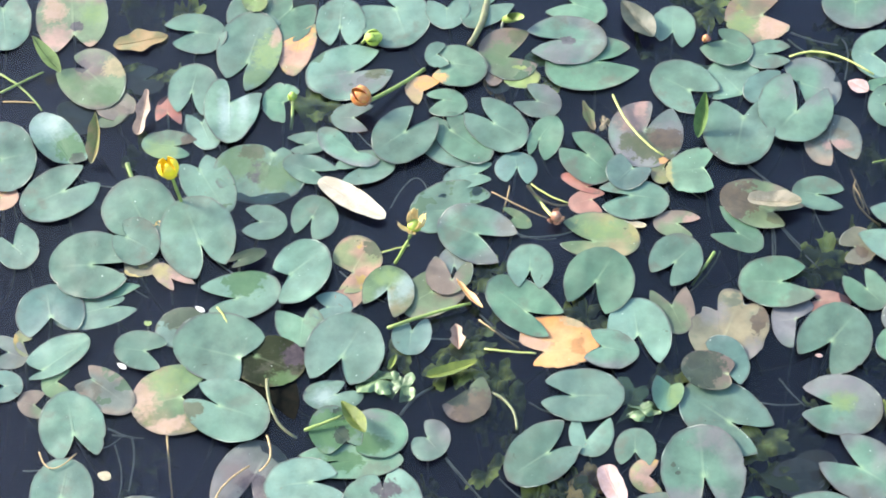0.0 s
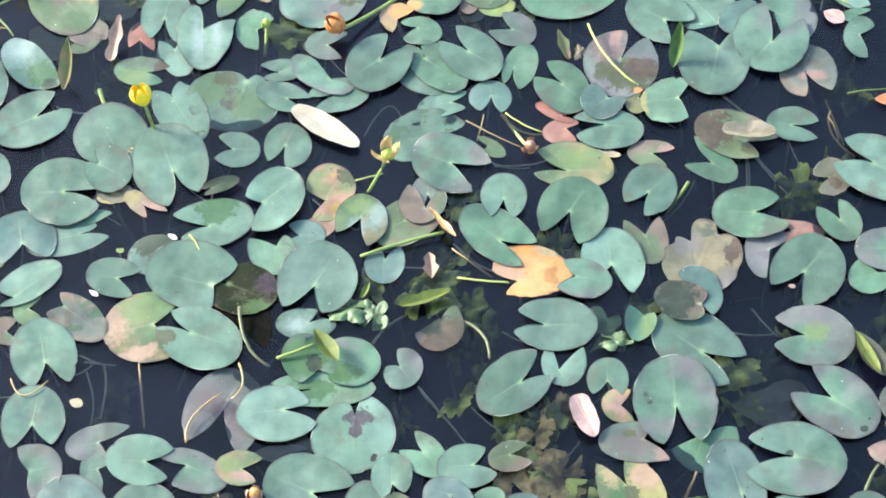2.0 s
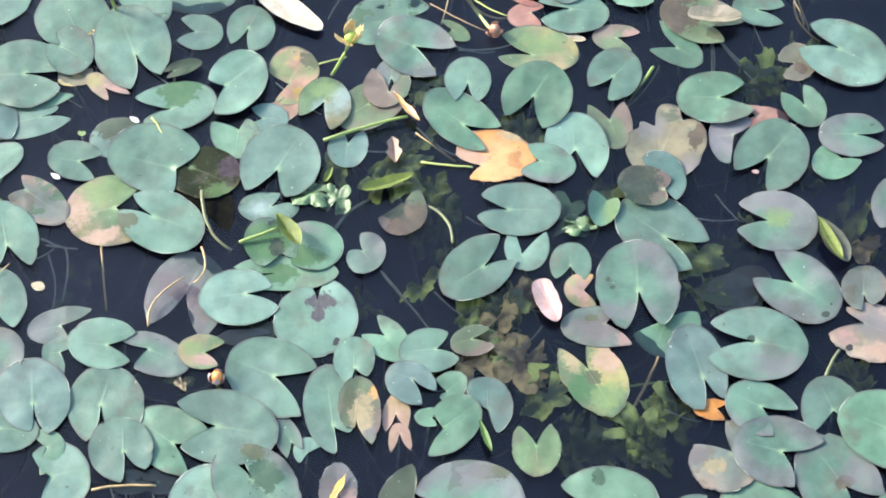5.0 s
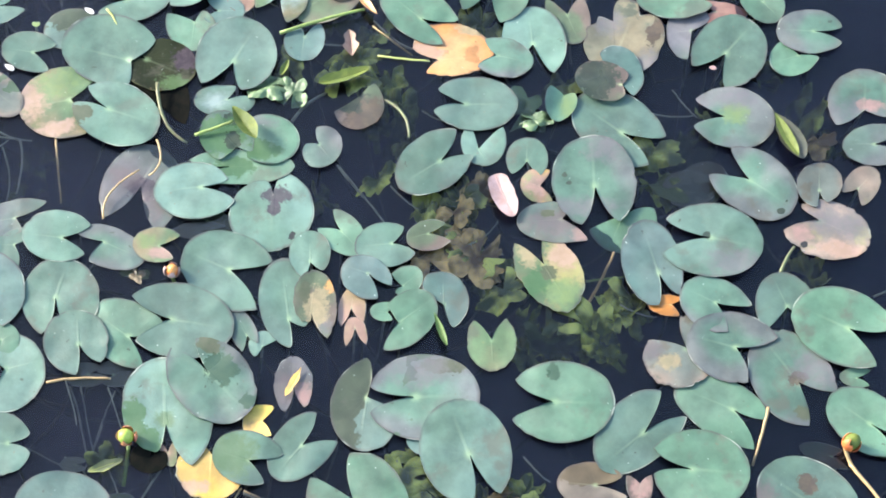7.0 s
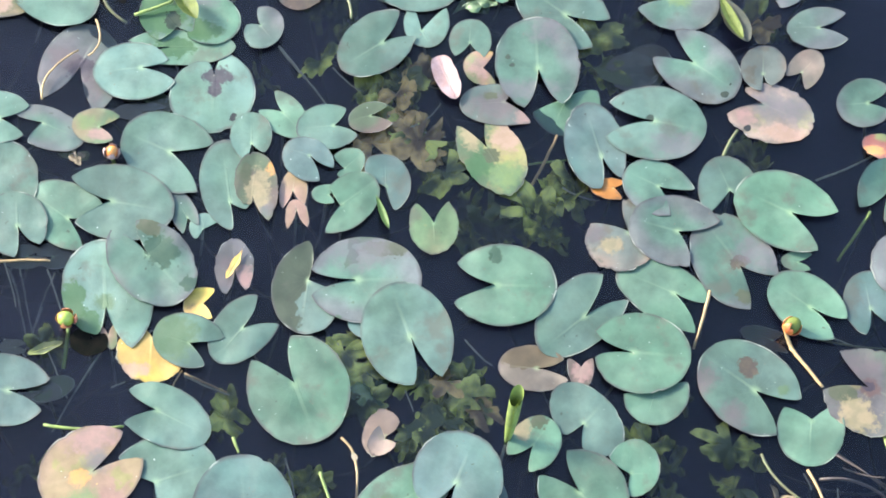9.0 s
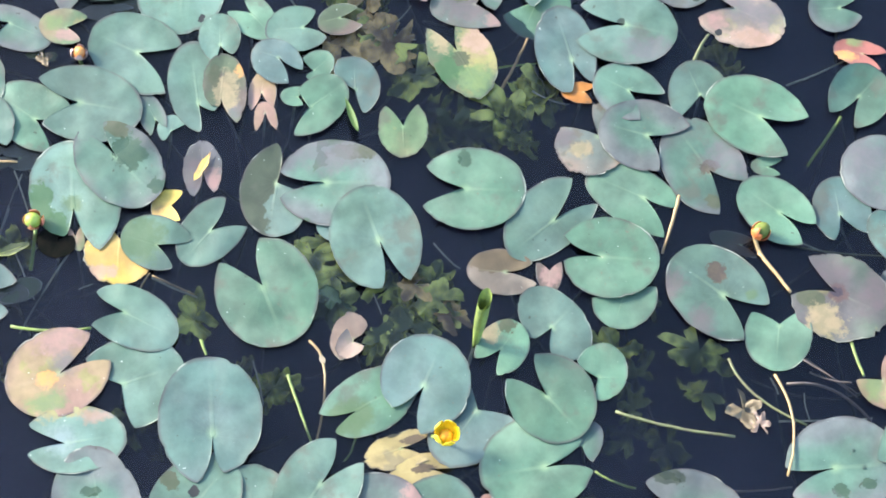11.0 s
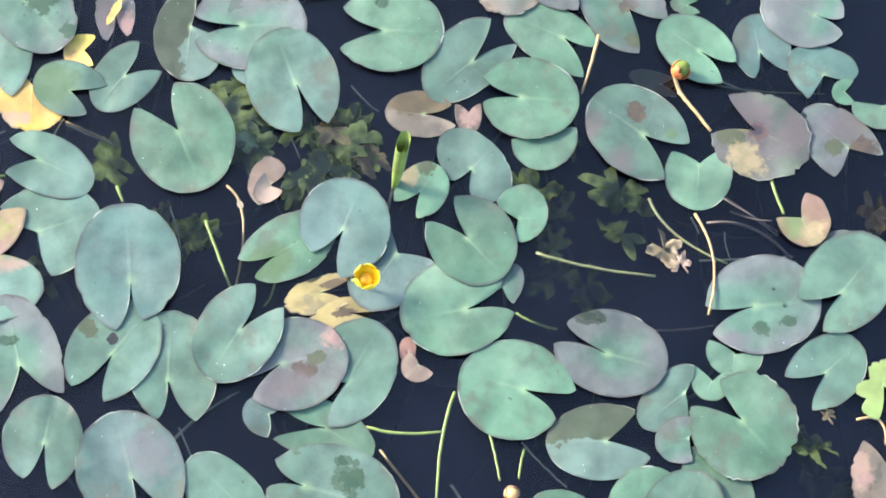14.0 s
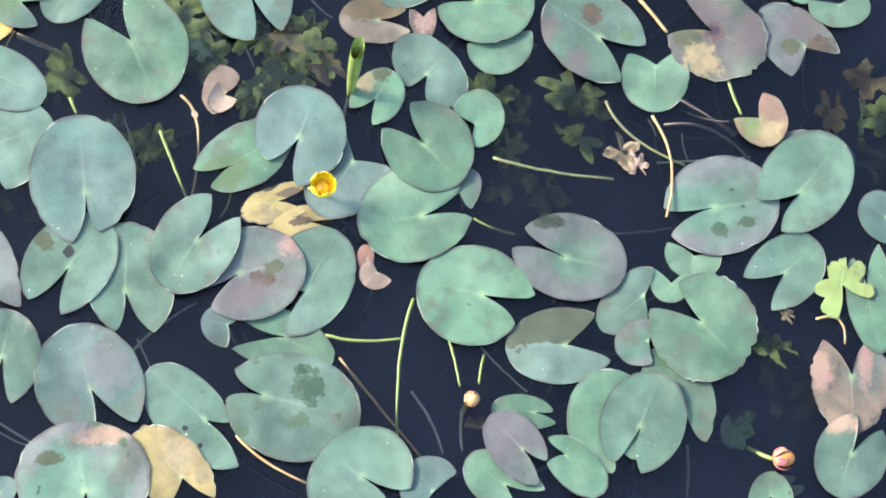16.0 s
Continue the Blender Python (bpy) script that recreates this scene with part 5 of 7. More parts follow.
pad("purple_edge", 1.019, -1.267, -86, 0.095, 0.086, -0.006, 0.003, -0.016, 183, 1.02, 153, 1.06, 1, marks=(("wet", 0.040, 0.007, 0.012, 0.013), ("wet", 0.028, 0.053, 0.009, 0.013), ("mauve", 0.055, -0.039, 0.014, 0.037),))
pad("green", 1.156, -1.228, -41, 0.098, 0.072, -0.004, 0.006, -0.023, 147, 1.02, 165, 1.01, 3)
pad("purple", 1.177, -1.178, -101, 0.069, 0.044, -0.002, -0.004, -0.017, 178, 1.16, 135, 0.89, 0)
pad("green", 1.115, -1.383, -47, 0.078, 0.056, -0.003, 0.000, -0.003, 139, 1.06, 151, 0.93, 1)
pad("fresh", 0.969, -1.353, 170, 0.041, 0.047, 0.002, 0.000, 0.000, 101, 0.92, 115, 1.07, 0)
pad("green", 0.862, -1.430, 136, 0.070, 0.040, -0.002, -0.011, -0.023, 90, 1.04, 169, 0.98, 1)
pad("fresh", 0.977, -1.475, -140, 0.089, 0.090, 0.005, -0.001, -0.008, 170, 0.94, 152, 1.02, 3, "rag")
pad("fresh", 0.930, -1.396, 158, 0.039, 0.034, 0.000, -0.001, 0.004, 138, 0.98, 105, 1.01, 0)
pad("purple_edge", 0.878, -1.501, 101, 0.045, 0.039, -0.002, 0.001, -0.011, 103, 1.00, 130, 1.01, 1)
pad("green", 0.872, -1.634, -22, 0.086, 0.067, 0.001, -0.001, -0.010, 165, 0.99, 162, 1.01, 3)
pad("fresh", 0.822, -1.629, 6, 0.083, 0.069, 0.003, -0.005, -0.032, 178, 1.05, 157, 0.95, 2)
pad("fresh", 0.930, -1.583, 16, 0.083, 0.055, 0.004, 0.002, -0.042, 143, 0.87, 168, 1.16, 1)
pad("half_olive", 0.748, -1.508, 90, 0.088, 0.063, -0.002, 0.003, -0.010, 162, 0.97, 128, 1.08, 1)
pad("fresh", 0.687, -1.615, 82, 0.052, 0.028, -0.001, 0.001, -0.017, 161, 1.09, 169, 0.90, 1)
pad("purple", 0.673, -1.672, 39, 0.064, 0.044, 0.001, 0.004, -0.012, 168, 1.13, 151, 0.90, 3)
pad("fresh", 0.765, -1.705, -134, 0.060, 0.037, 0.001, -0.003, -0.026, 178, 1.05, 133, 0.97, 2)
pad("fresh", 0.651, -1.730, 55, 0.069, 0.045, 0.000, 0.000, -0.005, 138, 0.94, 148, 1.07, 1)
pad("green", 1.199, -1.687, 158, 0.073, 0.057, 0.003, 0.000, -0.004, 146, 0.96, 169, 0.96, 2, marks=(("pink", 0.038, -0.042, 0.034, 0.020),))
pad("blush", 1.209, -1.563, 178, 0.088, 0.064, 0.006, -0.001, -0.008, 151, 0.92, 142, 1.07, 1, "rag", marks=(("pink", 0.052, -0.008, 0.016, 0.032), ("rose", 0.043, 0.006, 0.014, 0.011), ("rose", -0.023, -0.020, 0.013, 0.038),))
pad("lime", 1.208, -1.415, -7, 0.056, 0.049, 0.004, -0.004, 0.010, 172, 0.90, 107, 1.02, 2, "rag", bites=((62, 0.42, 13), (-58, 0.36, 14), (8, 0.30, 9), (110, 0.25, 10), (-110, 0.28, 9),))
pad("fresh", 1.248, -1.421, -173, 0.099, 0.040, 0.004, 0.002, -0.013, 138, 1.16, 160, 0.73, 1)
pad("fresh", 1.067, -1.764, -4, 0.052, 0.036, 0.003, 0.000, 0.012, 104, 1.00, 104, 1.00, 1)
pad("blue", 1.284, -1.284, 49, 0.046, 0.041, 0.002, 0.000, -0.005, 137, 1.14, 112, 0.92, 1)
pad("green", -0.133, -1.522, -11, 0.075, 0.064, -0.005, 0.005, -0.005, 173, 0.91, 153, 1.12, 1)
pad("blue", 0.006, -1.568, 16, 0.097, 0.083, -0.002, 0.002, -0.014, 172, 0.97, 145, 1.11, 2, marks=(("mauve", 0.034, 0.025, 0.038, 0.037),))
pad("green", 0.167, -1.618, 43, 0.099, 0.055, 0.002, 0.010, -0.024, 182, 1.15, 132, 0.83, 1, marks=(("hole", -0.033, 0.012, 0.004, 0.004), ("hole", -0.034, -0.025, 0.004, 0.004),))
pad("green", 0.322, -1.608, -100, 0.110, 0.088, 0.002, -0.011, -0.047, 154, 1.01, 181, 0.93, 2, "patch", marks=(("wet", -0.024, 0.068, 0.020, 0.026), ("wet", -0.053, 0.056, 0.008, 0.011), ("wet", -0.019, 0.073, 0.025, 0.018), ("wet", -0.049, 0.050, 0.009, 0.011), ("wet", -0.052, 0.075, 0.007, 0.005),))
pad("fresh", 0.294, -1.490, -115, 0.104, 0.050, 0.002, -0.005, 0.012, 178, 0.56, 120, 1.11, 0)
pad("blue", 0.214, -1.472, 71, 0.036, 0.033, 0.001, 0.003, -0.007, 119, 1.11, 141, 0.61, 0)
pad("green", 0.427, -1.723, 47, 0.073, 0.089, 0.002, 0.005, -0.003, 186, 0.78, 158, 1.11, 3)
pad("blue", 0.536, -1.734, 36, 0.046, 0.048, 0.001, -0.001, -0.013, 115, 0.99, 105, 1.00, 2)
pad("purple_edge", 0.004, -1.720, 9, 0.089, 0.103, -0.004, 0.002, -0.026, 162, 0.97, 166, 1.04, 3, "patch", marks=(("pink", 0.028, 0.086, 0.043, 0.014), ("olive", -0.048, 0.061, 0.021, 0.011), ("mauve", -0.005, 0.102, 0.026, 0.013),))
pad("straw", 0.146, -1.715, 41, 0.092, 0.054, 0.001, 0.004, -0.012, 110, 1.04, 156, 0.82, 2, "rag", marks=(("tan", 0.020, 0.032, 0.025, 0.025),))
pad("blue", -0.125, -1.745, -52, 0.033, 0.024, -0.000, 0.001, 0.004, 103, 1.00, 132, 1.01, 1)
pad("half_tan", 0.456, -0.938, 87, 0.061, 0.043, -0.000, 0.000, -0.006, 161, 1.07, 153, 0.94, 1)
pad("mottled", 0.536, -0.931, -179, 0.044, 0.023, 0.001, -0.000, 0.002, 112, 0.93, 110, 1.04, 1, marks=(("rose", -0.003, 0.008, 0.015, 0.021),))
pad("fresh", 0.916, -0.717, 86, 0.033, 0.020, -0.001, -0.000, 0.003, 136, 0.89, 128, 1.07, 0)
pad("glow", 1.093, -1.114, -159, 0.051, 0.044, 0.005, 0.003, -0.003, 152, 0.90, 114, 1.10, 1, marks=(("lime", 0.019, 0.011, 0.018, 0.021), ("tan", -0.007, 0.033, 0.020, 0.020),))
pad("pink", 0.456, -1.385, 136, 0.029, 0.027, -0.001, 0.000, -0.002, 110, 1.04, 107, 0.95, 1)
pad("orange", 0.592, -0.582, 90, 0.040, 0.022, -0.001, 0.001, -0.001, 114, 1.07, 132, 0.78, 1, "rag")
pad("pink", -0.590, 0.119, 55, 0.053, 0.025, 0.007, 0.000, 0.003, 116, 0.90, 150, 1.19, 1, "rag", marks=(("rose", 0.002, -0.022, 0.023, 0.027), ("yellow", -0.003, 0.027, 0.017, 0.019),))
pad("mottled", 0.001, -0.183, 164, 0.036, 0.041, -0.007, -0.002, -0.043, 170, 2.31, 55, 0.91, 1, "curl", marks=(("brown", -0.023, 0.039, 0.047, 0.044), ("dark", 0.018, 0.018, 0.033, 0.033),))
pad("straw", 0.305, -1.261, 111, 0.071, 0.033, -0.001, 0.002, 0.006, 115, 1.07, 159, 0.67, 0, "rag", marks=(("brown", 0.007, -0.022, 0.009, 0.019),))
pad("straw", 0.362, -1.297, 99, 0.082, 0.033, -0.001, 0.004, 0.016, 114, 1.06, 178, 0.73, 0, "rag", marks=(("brown", 0.001, 0.009, 0.007, 0.020),))
pad("half_olive", -0.554, -0.001, 107, 0.053, 0.050, 0.000, 0.004, -0.010, 117, 1.00, 164, 0.99, 0)
pad("peach", -0.864, -0.043, 117, 0.018, 0.035, -0.001, 0.006, -0.001, 96, 0.98, 178, 1.14, 0)
pad("glow", 0.026, -0.608, -3, 0.048, 0.025, -0.002, -0.001, 0.004, 144, 0.96, 117, 1.02, 0, "rag")
pad("fresh", -0.432, 0.868, 146, 0.085, 0.085, -0.028, -0.004, -0.015, 149, 0.88, 125, 1.06, 0)
pad("purple", -0.027, 0.148, 2, 0.058, 0.036, -0.003, -0.001, 0.008, 144, 0.98, 130, 1.02, 0)
pad("green", -0.048, 0.494, 172, 0.076, 0.076, -0.014, 0.000, -0.027, 149, 1.15, 136, 0.87, 0)
pad("green", -0.090, 0.723, 131, 0.033, 0.037, -0.010, 0.003, 0.001, 110, 1.03, 158, 0.83, 3, "rag")
pad("mottled", 0.032, 0.672, 165, 0.032, 0.021, -0.005, -0.001, 0.003, 143, 0.90, 108, 1.02, 0)
pad("yellowing", 0.089, 0.278, -123, 0.040, 0.020, 0.005, -0.001, -0.006, 161, 0.96, 105, 1.01, 0)
pad("mottled", -0.779, 0.586, -40, 0.045, 0.047, -0.012, 0.004, -0.011, 92, 0.97, 171, 1.34, 0)
pad("lime", -0.508, 0.893, 158, 0.030, 0.033, -0.012, -0.001, -0.004, 152, 1.20, 95, 0.97, 2)
pad("glow", 0.037, -0.661, 10, 0.040, 0.021, 0.000, 0.000, 0.017, 118, 1.04, 126, 0.92, 0, "rag")
pad("olive", -0.360, -1.001, -68, 0.043, 0.023, 0.001, 0.001, -0.012, 138, 1.09, 159, 0.86, 0)
pad("peach", -0.272, -0.895, -160, 0.032, 0.014, 0.000, 0.001, 0.003, 115, 1.07, 137, 0.74, 0)
pad("red", 1.088, -0.486, 75, 0.055, 0.028, -0.000, 0.001, -0.000, 133, 1.05, 146, 0.93, 2, "rag", marks=(("orange", -0.015, 0.031, 0.011, 0.019), ("lime", 0.022, 0.021, 0.010, 0.016),))
# added black pad: the shade under the folded dark pad
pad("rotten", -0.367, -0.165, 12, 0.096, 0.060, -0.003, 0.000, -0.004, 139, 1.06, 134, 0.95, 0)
pad("olive", 0.857, -0.864, 72, 0.050, 0.020, 0.000, 0.000, -0.008, 140, 1.07, 118, 0.96, 0)
pad("pink", 0.201, -1.073, 80, 0.030, 0.040, 0.002, 0.002, -0.010, 91, 0.97, 146, 1.24, 1, "rag curl")
pad("pink", 0.208, -1.082, 136, 0.031, 0.022, -0.002, 0.000, -0.004, 118, 0.96, 107, 1.02, 2, "rag curl")
pad("olive", 0.644, -0.325, -53, 0.065, 0.046, -0.009, -0.004, -0.016, 162, 0.83, 149, 0.91, 0)
pad("orange", 0.188, -0.025, -104, 0.075, 0.055, 0.004, 0.036, -0.025, 206, 1.14, 114, 1.46, 0, "rag", marks=(("pink", -0.012, -0.025, 0.022, 0.028), ("tan", -0.085, 0.039, 0.013, 0.030),))
pad("mottled", 0.571, 0.314, 68, 0.077, 0.057, 0.007, -0.006, -0.036, 149, 1.08, 160, 1.36, 1, marks=(("brown", -0.004, 0.077, 0.049, 0.045), ("olive", -0.012, -0.016, 0.019, 0.025),))
pad("fresh", 0.395, -0.160, 168, 0.037, 0.025, 0.011, 0.003, -0.022, 144, 0.89, 135, 1.80, 3, "curl", marks=(("lime", -0.013, 0.026, 0.016, 0.031),))

pad("umber", -0.773, 0.587, 37, 0.046, 0.041, -0.004, 0.000, -0.007, 156, 0.99, 156, 0.99, 0)
pad("sunk", -0.847, 0.552, -71, 0.044, 0.044, 0.008, 0.000, -0.007, 156, 1.00, 156, 1.00, 0)
pad("sunk", -0.727, 0.669, 108, 0.047, 0.046, 0.009, 0.000, -0.007, 156, 1.00, 156, 1.00, 0)
pad("sunk", -0.562, 0.527, 18, 0.056, 0.058, -0.009, -0.000, -0.008, 156, 0.99, 156, 0.99, 0)
pad("lime", 0.088, 0.668, -98, 0.041, 0.033, -0.001, 0.000, -0.006, 150, 1.01, 150, 1.00, 0, "rag")
pad("sunk", 0.040, 0.652, -168, 0.026, 0.026, -0.001, -0.000, -0.004, 156, 1.01, 156, 1.01, 0)
pad("tan", -0.655, 0.155, 149, 0.029, 0.037, 0.005, 0.000, -0.004, 156, 1.00, 156, 1.01, 0, "rag")
pad("lime", -0.624, 0.010, -172, 0.007, 0.008, -0.001, 0.000, -0.001, 156, 1.00, 156, 1.00, 0)
pad("sunk", 1.018, -1.645, 177, 0.029, 0.021, 0.001, -0.000, -0.004, 156, 1.01, 156, 1.00, 0)
pad("sunk", 1.097, -1.734, 111, 0.025, 0.019, 0.006, 0.000, -0.004, 156, 1.00, 156, 1.00, 0)
pad("sunk", 0.628, -0.336, -88, 0.035, 0.032, -0.001, 0.000, -0.005, 156, 1.00, 156, 1.00, 0)
pad("sunk", -0.386, -1.006, -93, 0.046, 0.023, -0.004, -0.000, -0.007, 156, 1.00, 156, 1.00, 0)
pad("sunk", 0.628, -0.329, -72, 0.049, 0.042, 0.003, -0.000, -0.007, 156, 1.00, 156, 1.00, 0)
pad("sunk", -0.554, -0.003, -139, 0.040, 0.039, -0.010, 0.000, -0.006, 156, 1.01, 156, 1.01, 0)
pad("sunk", -0.434, -0.749, 105, 0.038, 0.026, 0.010, 0.000, -0.006, 156, 1.00, 156, 1.00, 0)
pad("sunk", -0.260, -0.446, 92, 0.052, 0.019, 0.001, -0.000, -0.008, 156, 1.00, 156, 1.00, 0)
pad("sunk", -0.432, -0.924, 92, 0.025, 0.015, 0.001, 0.000, -0.004, 156, 1.00, 156, 1.00, 0)
pad("straw", -0.663, 0.141, -108, 0.026, 0.018, -0.006, 0.000, -0.004, 156, 1.00, 156, 1.00, 0, "rag")
pad("tan", 0.508, 0.005, -18, 0.092, 0.079, -0.006, 0.000, -0.050, 170, 0.98, 170, 0.98, 1, marks=(("mauve", -0.034, 0.072, 0.024, 0.027), ("mauve", 0.058, 0.011, 0.024, 0.027), ("brown", 0.052, 0.087, 0.014, 0.034),), bites=((-52, 0.49, 14), (-81, 0.22, 11), (14, 0.30, 10), (-107, 0.08, 10), (88, 0.07, 10),))
pad("umber", 0.765, 0.209, -65, 0.040, 0.045, -0.010, -0.000, -0.006, 156, 1.00, 156, 1.00, 0, "rag", marks=(("brown", 0.015, 0.006, 0.016, 0.013),))
pad("red", 0.439, -1.358, 19, 0.021, 0.015, 0.007, -0.000, -0.003, 156, 1.00, 156, 1.00, 0, "rag")
pad("dark", -0.371, -0.084, -115, 0.070, 0.061, -0.004, 0.000, -0.035, 164, 1.01, 164, 1.01, 1, marks=(("moss", 0.028, 0.089, 0.020, 0.034), ("plum", -0.036, 0.071, 0.025, 0.026),))
pad("green", -0.243, -0.160, 120, 0.049, 0.044, 0.021, -0.000, -0.007, 156, 1.00, 156, 1.01, 0, marks=(("silver", 0.007, 0.023, 0.016, 0.020),))
# added black pad: the shade round the red and green bud
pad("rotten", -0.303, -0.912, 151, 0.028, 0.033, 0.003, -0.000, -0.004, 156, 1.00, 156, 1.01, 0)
pad("sunk", -0.381, -0.746, -72, 0.032, 0.028, 0.006, 0.000, -0.005, 156, 1.00, 156, 1.00, 0)
stem("green", (-1.040, 0.679, 0.004), (-0.983, 0.636, 0.001), (-0.932, 0.577, -0.001), 0.0027)
stem("green", (-1.029, 0.622, 0.006), (-0.985, 0.654, 0.006), (-0.945, 0.683, 0.006), 0.0027)
stem("green", (-0.724, 0.423, 0.004), (-0.713, 0.395, -0.001), (-0.701, 0.379, -0.006), 0.0052)
stem("pale", (0.282, 0.593, 0.025), (0.325, 0.501, 0.020), (0.387, 0.434, 0.014), 0.0027)
stem("pale", (0.654, 0.724, -0.002), (0.732, 0.729, 0.005), (0.824, 0.661, 0.012), 0.0028)
stem("tan", (0.109, 0.368, -0.003), (0.149, 0.326, -0.004), (0.195, 0.319, -0.006), 0.0026)
stem("tan", (0.772, 0.382, -0.002), (0.772, 0.323, -0.003), (0.813, 0.265, -0.004), 0.0025)
stem("dim", (0.561, 0.445, -0.030), (0.605, 0.397, -0.035), (0.642, 0.346, -0.040), 0.0026)
stem("pale", (-0.489, 0.040, 0.014), (-0.473, 0.022, 0.009), (-0.462, -0.005, 0.004), 0.0024)
stem("green", (-0.149, -0.005, 0.010), (-0.070, 0.026, 0.013), (0.010, 0.052, 0.016), 0.0037)
stem("green", (0.485, 0.191, 0.004), (0.463, 0.154, -0.002), (0.440, 0.116, -0.008), 0.0037)
stem("dim", (0.607, 0.300, -0.020), (0.644, 0.246, -0.025), (0.687, 0.194, -0.030), 0.0025)
stem("dim", (0.600, 0.302, -0.015), (0.602, 0.252, -0.020), (0.601, 0.198, -0.025), 0.0025)
stem("tan", (0.767, 0.366, -0.002), (0.778, 0.337, -0.002), (0.784, 0.308, -0.003), 0.0025)
stem("green", (0.808, 0.427, -0.002), (0.847, 0.437, -0.002), (0.926, 0.443, -0.002), 0.0026)
stem("olive", (-0.370, -0.136, 0.020), (-0.349, -0.214, 0.009), (-0.304, -0.256, -0.002), 0.0035)
stem("tan", (-0.551, -0.252, -0.001), (-0.542, -0.303, -0.002), (-0.523, -0.395, -0.003), 0.0023)
stem("dim", (-0.624, -0.249, -0.012), (-0.611, -0.294, -0.015), (-0.612, -0.367, -0.018), 0.0023)
stem("dim", (-0.670, -0.233, -0.010), (-0.632, -0.249, -0.012), (-0.617, -0.250, -0.014), 0.0023)
stem("tan", (-0.359, -0.260, 0.012), (-0.347, -0.307, 0.013), (-0.364, -0.341, 0.014), 0.0023)
stem("tan", (-0.438, -0.436, 0.012), (-0.431, -0.381, 0.014), (-0.383, -0.331, 0.016), 0.0022)
stem("dim", (-0.018, -0.301, -0.005), (0.004, -0.325, -0.015), (0.031, -0.353, -0.025), 0.0023)
stem("dim", (-0.021, -0.296, -0.005), (0.020, -0.342, -0.015), (0.072, -0.405, -0.025), 0.0022)
stem("olive", (0.059, -0.149, -0.002), (0.096, -0.182, 0.001), (0.110, -0.236, 0.004), 0.0035)
stem("dim", (-0.114, -0.189, -0.020), (-0.087, -0.152, -0.015), (-0.053, -0.130, -0.010), 0.0035)
stem("dim", (0.028, 0.042, -0.008), (0.070, 0.000, -0.011), (0.104, -0.019, -0.014), 0.0024)
stem("green", (-0.289, -0.249, 0.014), (-0.253, -0.236, 0.019), (-0.219, -0.222, 0.024), 0.0035)
stem("tan", (0.435, -0.593, -0.008), (0.461, -0.547, -0.004), (0.491, -0.472, -0.002), 0.0033)
stem("green", (0.441, -0.533, -0.004), (0.474, -0.527, -0.004), (0.509, -0.522, -0.004), 0.0022)
stem("olive", (0.789, -0.507, 0.000), (0.801, -0.476, 0.002), (0.815, -0.453, 0.004), 0.0033)
stem("dim", (0.954, -0.542, -0.015), (1.009, -0.516, -0.015), (1.065, -0.483, -0.015), 0.0022)
stem("green", (1.045, -0.610, -0.002), (1.014, -0.660, -0.005), (0.983, -0.708, -0.009), 0.0032)
stem("tan", (-0.499, -0.771, 0.003), (-0.446, -0.761, 0.003), (-0.386, -0.760, 0.003), 0.0026)
stem("dim", (-0.466, -0.760, -0.030), (-0.447, -0.801, -0.045), (-0.418, -0.901, -0.060), 0.0021)
stem("dim", (-0.397, -0.833, -0.030), (-0.416, -0.901, -0.045), (-0.439, -0.954, -0.060), 0.0020)
stem("green", (-0.362, -1.069, 0.000), (-0.298, -1.075, 0.001), (-0.228, -1.068, 0.002), 0.0030)
stem("dim", (-0.136, -0.967, -0.008), (-0.096, -0.985, -0.010), (-0.056, -0.999, -0.012), 0.0020)
stem("tan", (0.758, -0.780, 0.003), (0.745, -0.830, 0.000), (0.728, -0.889, -0.003), 0.0031)
stem("tan", (0.892, -0.885, 0.004), (0.917, -0.920, 0.005), (0.943, -0.958, 0.006), 0.0036)
stem("green", (0.105, -1.140, 0.004), (0.127, -1.197, 0.000), (0.150, -1.255, -0.003), 0.0029)
stem("tan", (0.137, -1.077, 0.002), (0.166, -1.136, -0.001), (0.158, -1.254, -0.004), 0.0024)
stem("green", (-0.044, -1.082, 0.002), (-0.037, -1.098, 0.001), (-0.032, -1.108, -0.001), 0.0030)
stem("green", (0.223, -1.235, -0.003), (0.217, -1.266, -0.006), (0.205, -1.284, -0.009), 0.0019)
stem("olive", (0.836, -1.081, -0.001), (0.879, -1.146, 0.001), (0.962, -1.197, 0.003), 0.0027)
stem("olive", (0.647, -1.184, 0.002), (0.739, -1.208, 0.002), (0.844, -1.221, 0.002), 0.0029)
stem("tan", (0.912, -1.108, 0.002), (0.939, -1.196, 0.008), (0.925, -1.291, 0.014), 0.0026)
stem("brown", (0.931, -1.123, -0.002), (1.007, -1.130, -0.003), (1.070, -1.184, -0.004), 0.0030)
stem("brown", (0.965, -1.075, -0.004), (1.008, -1.107, -0.007), (1.051, -1.140, -0.010), 0.0020)
stem("green", (1.043, -1.044, -0.001), (1.051, -1.076, 0.000), (1.061, -1.104, 0.000), 0.0030)
stem("green", (1.268, -1.077, -0.003), (1.262, -1.107, -0.003), (1.257, -1.138, -0.004), 0.0025)
stem("brown", (0.839, -1.312, -0.010), (0.893, -1.309, -0.008), (0.936, -1.302, -0.006), 0.0019)
stem("green", (0.614, -1.290, -0.001), (0.645, -1.306, -0.002), (0.681, -1.315, -0.004), 0.0024)
stem("green", (0.375, -1.488, 0.000), (0.433, -1.498, 0.001), (0.496, -1.494, 0.002), 0.0028)
stem("green", (0.515, -1.428, 0.004), (0.492, -1.535, 0.000), (0.489, -1.676, -0.003), 0.0028)
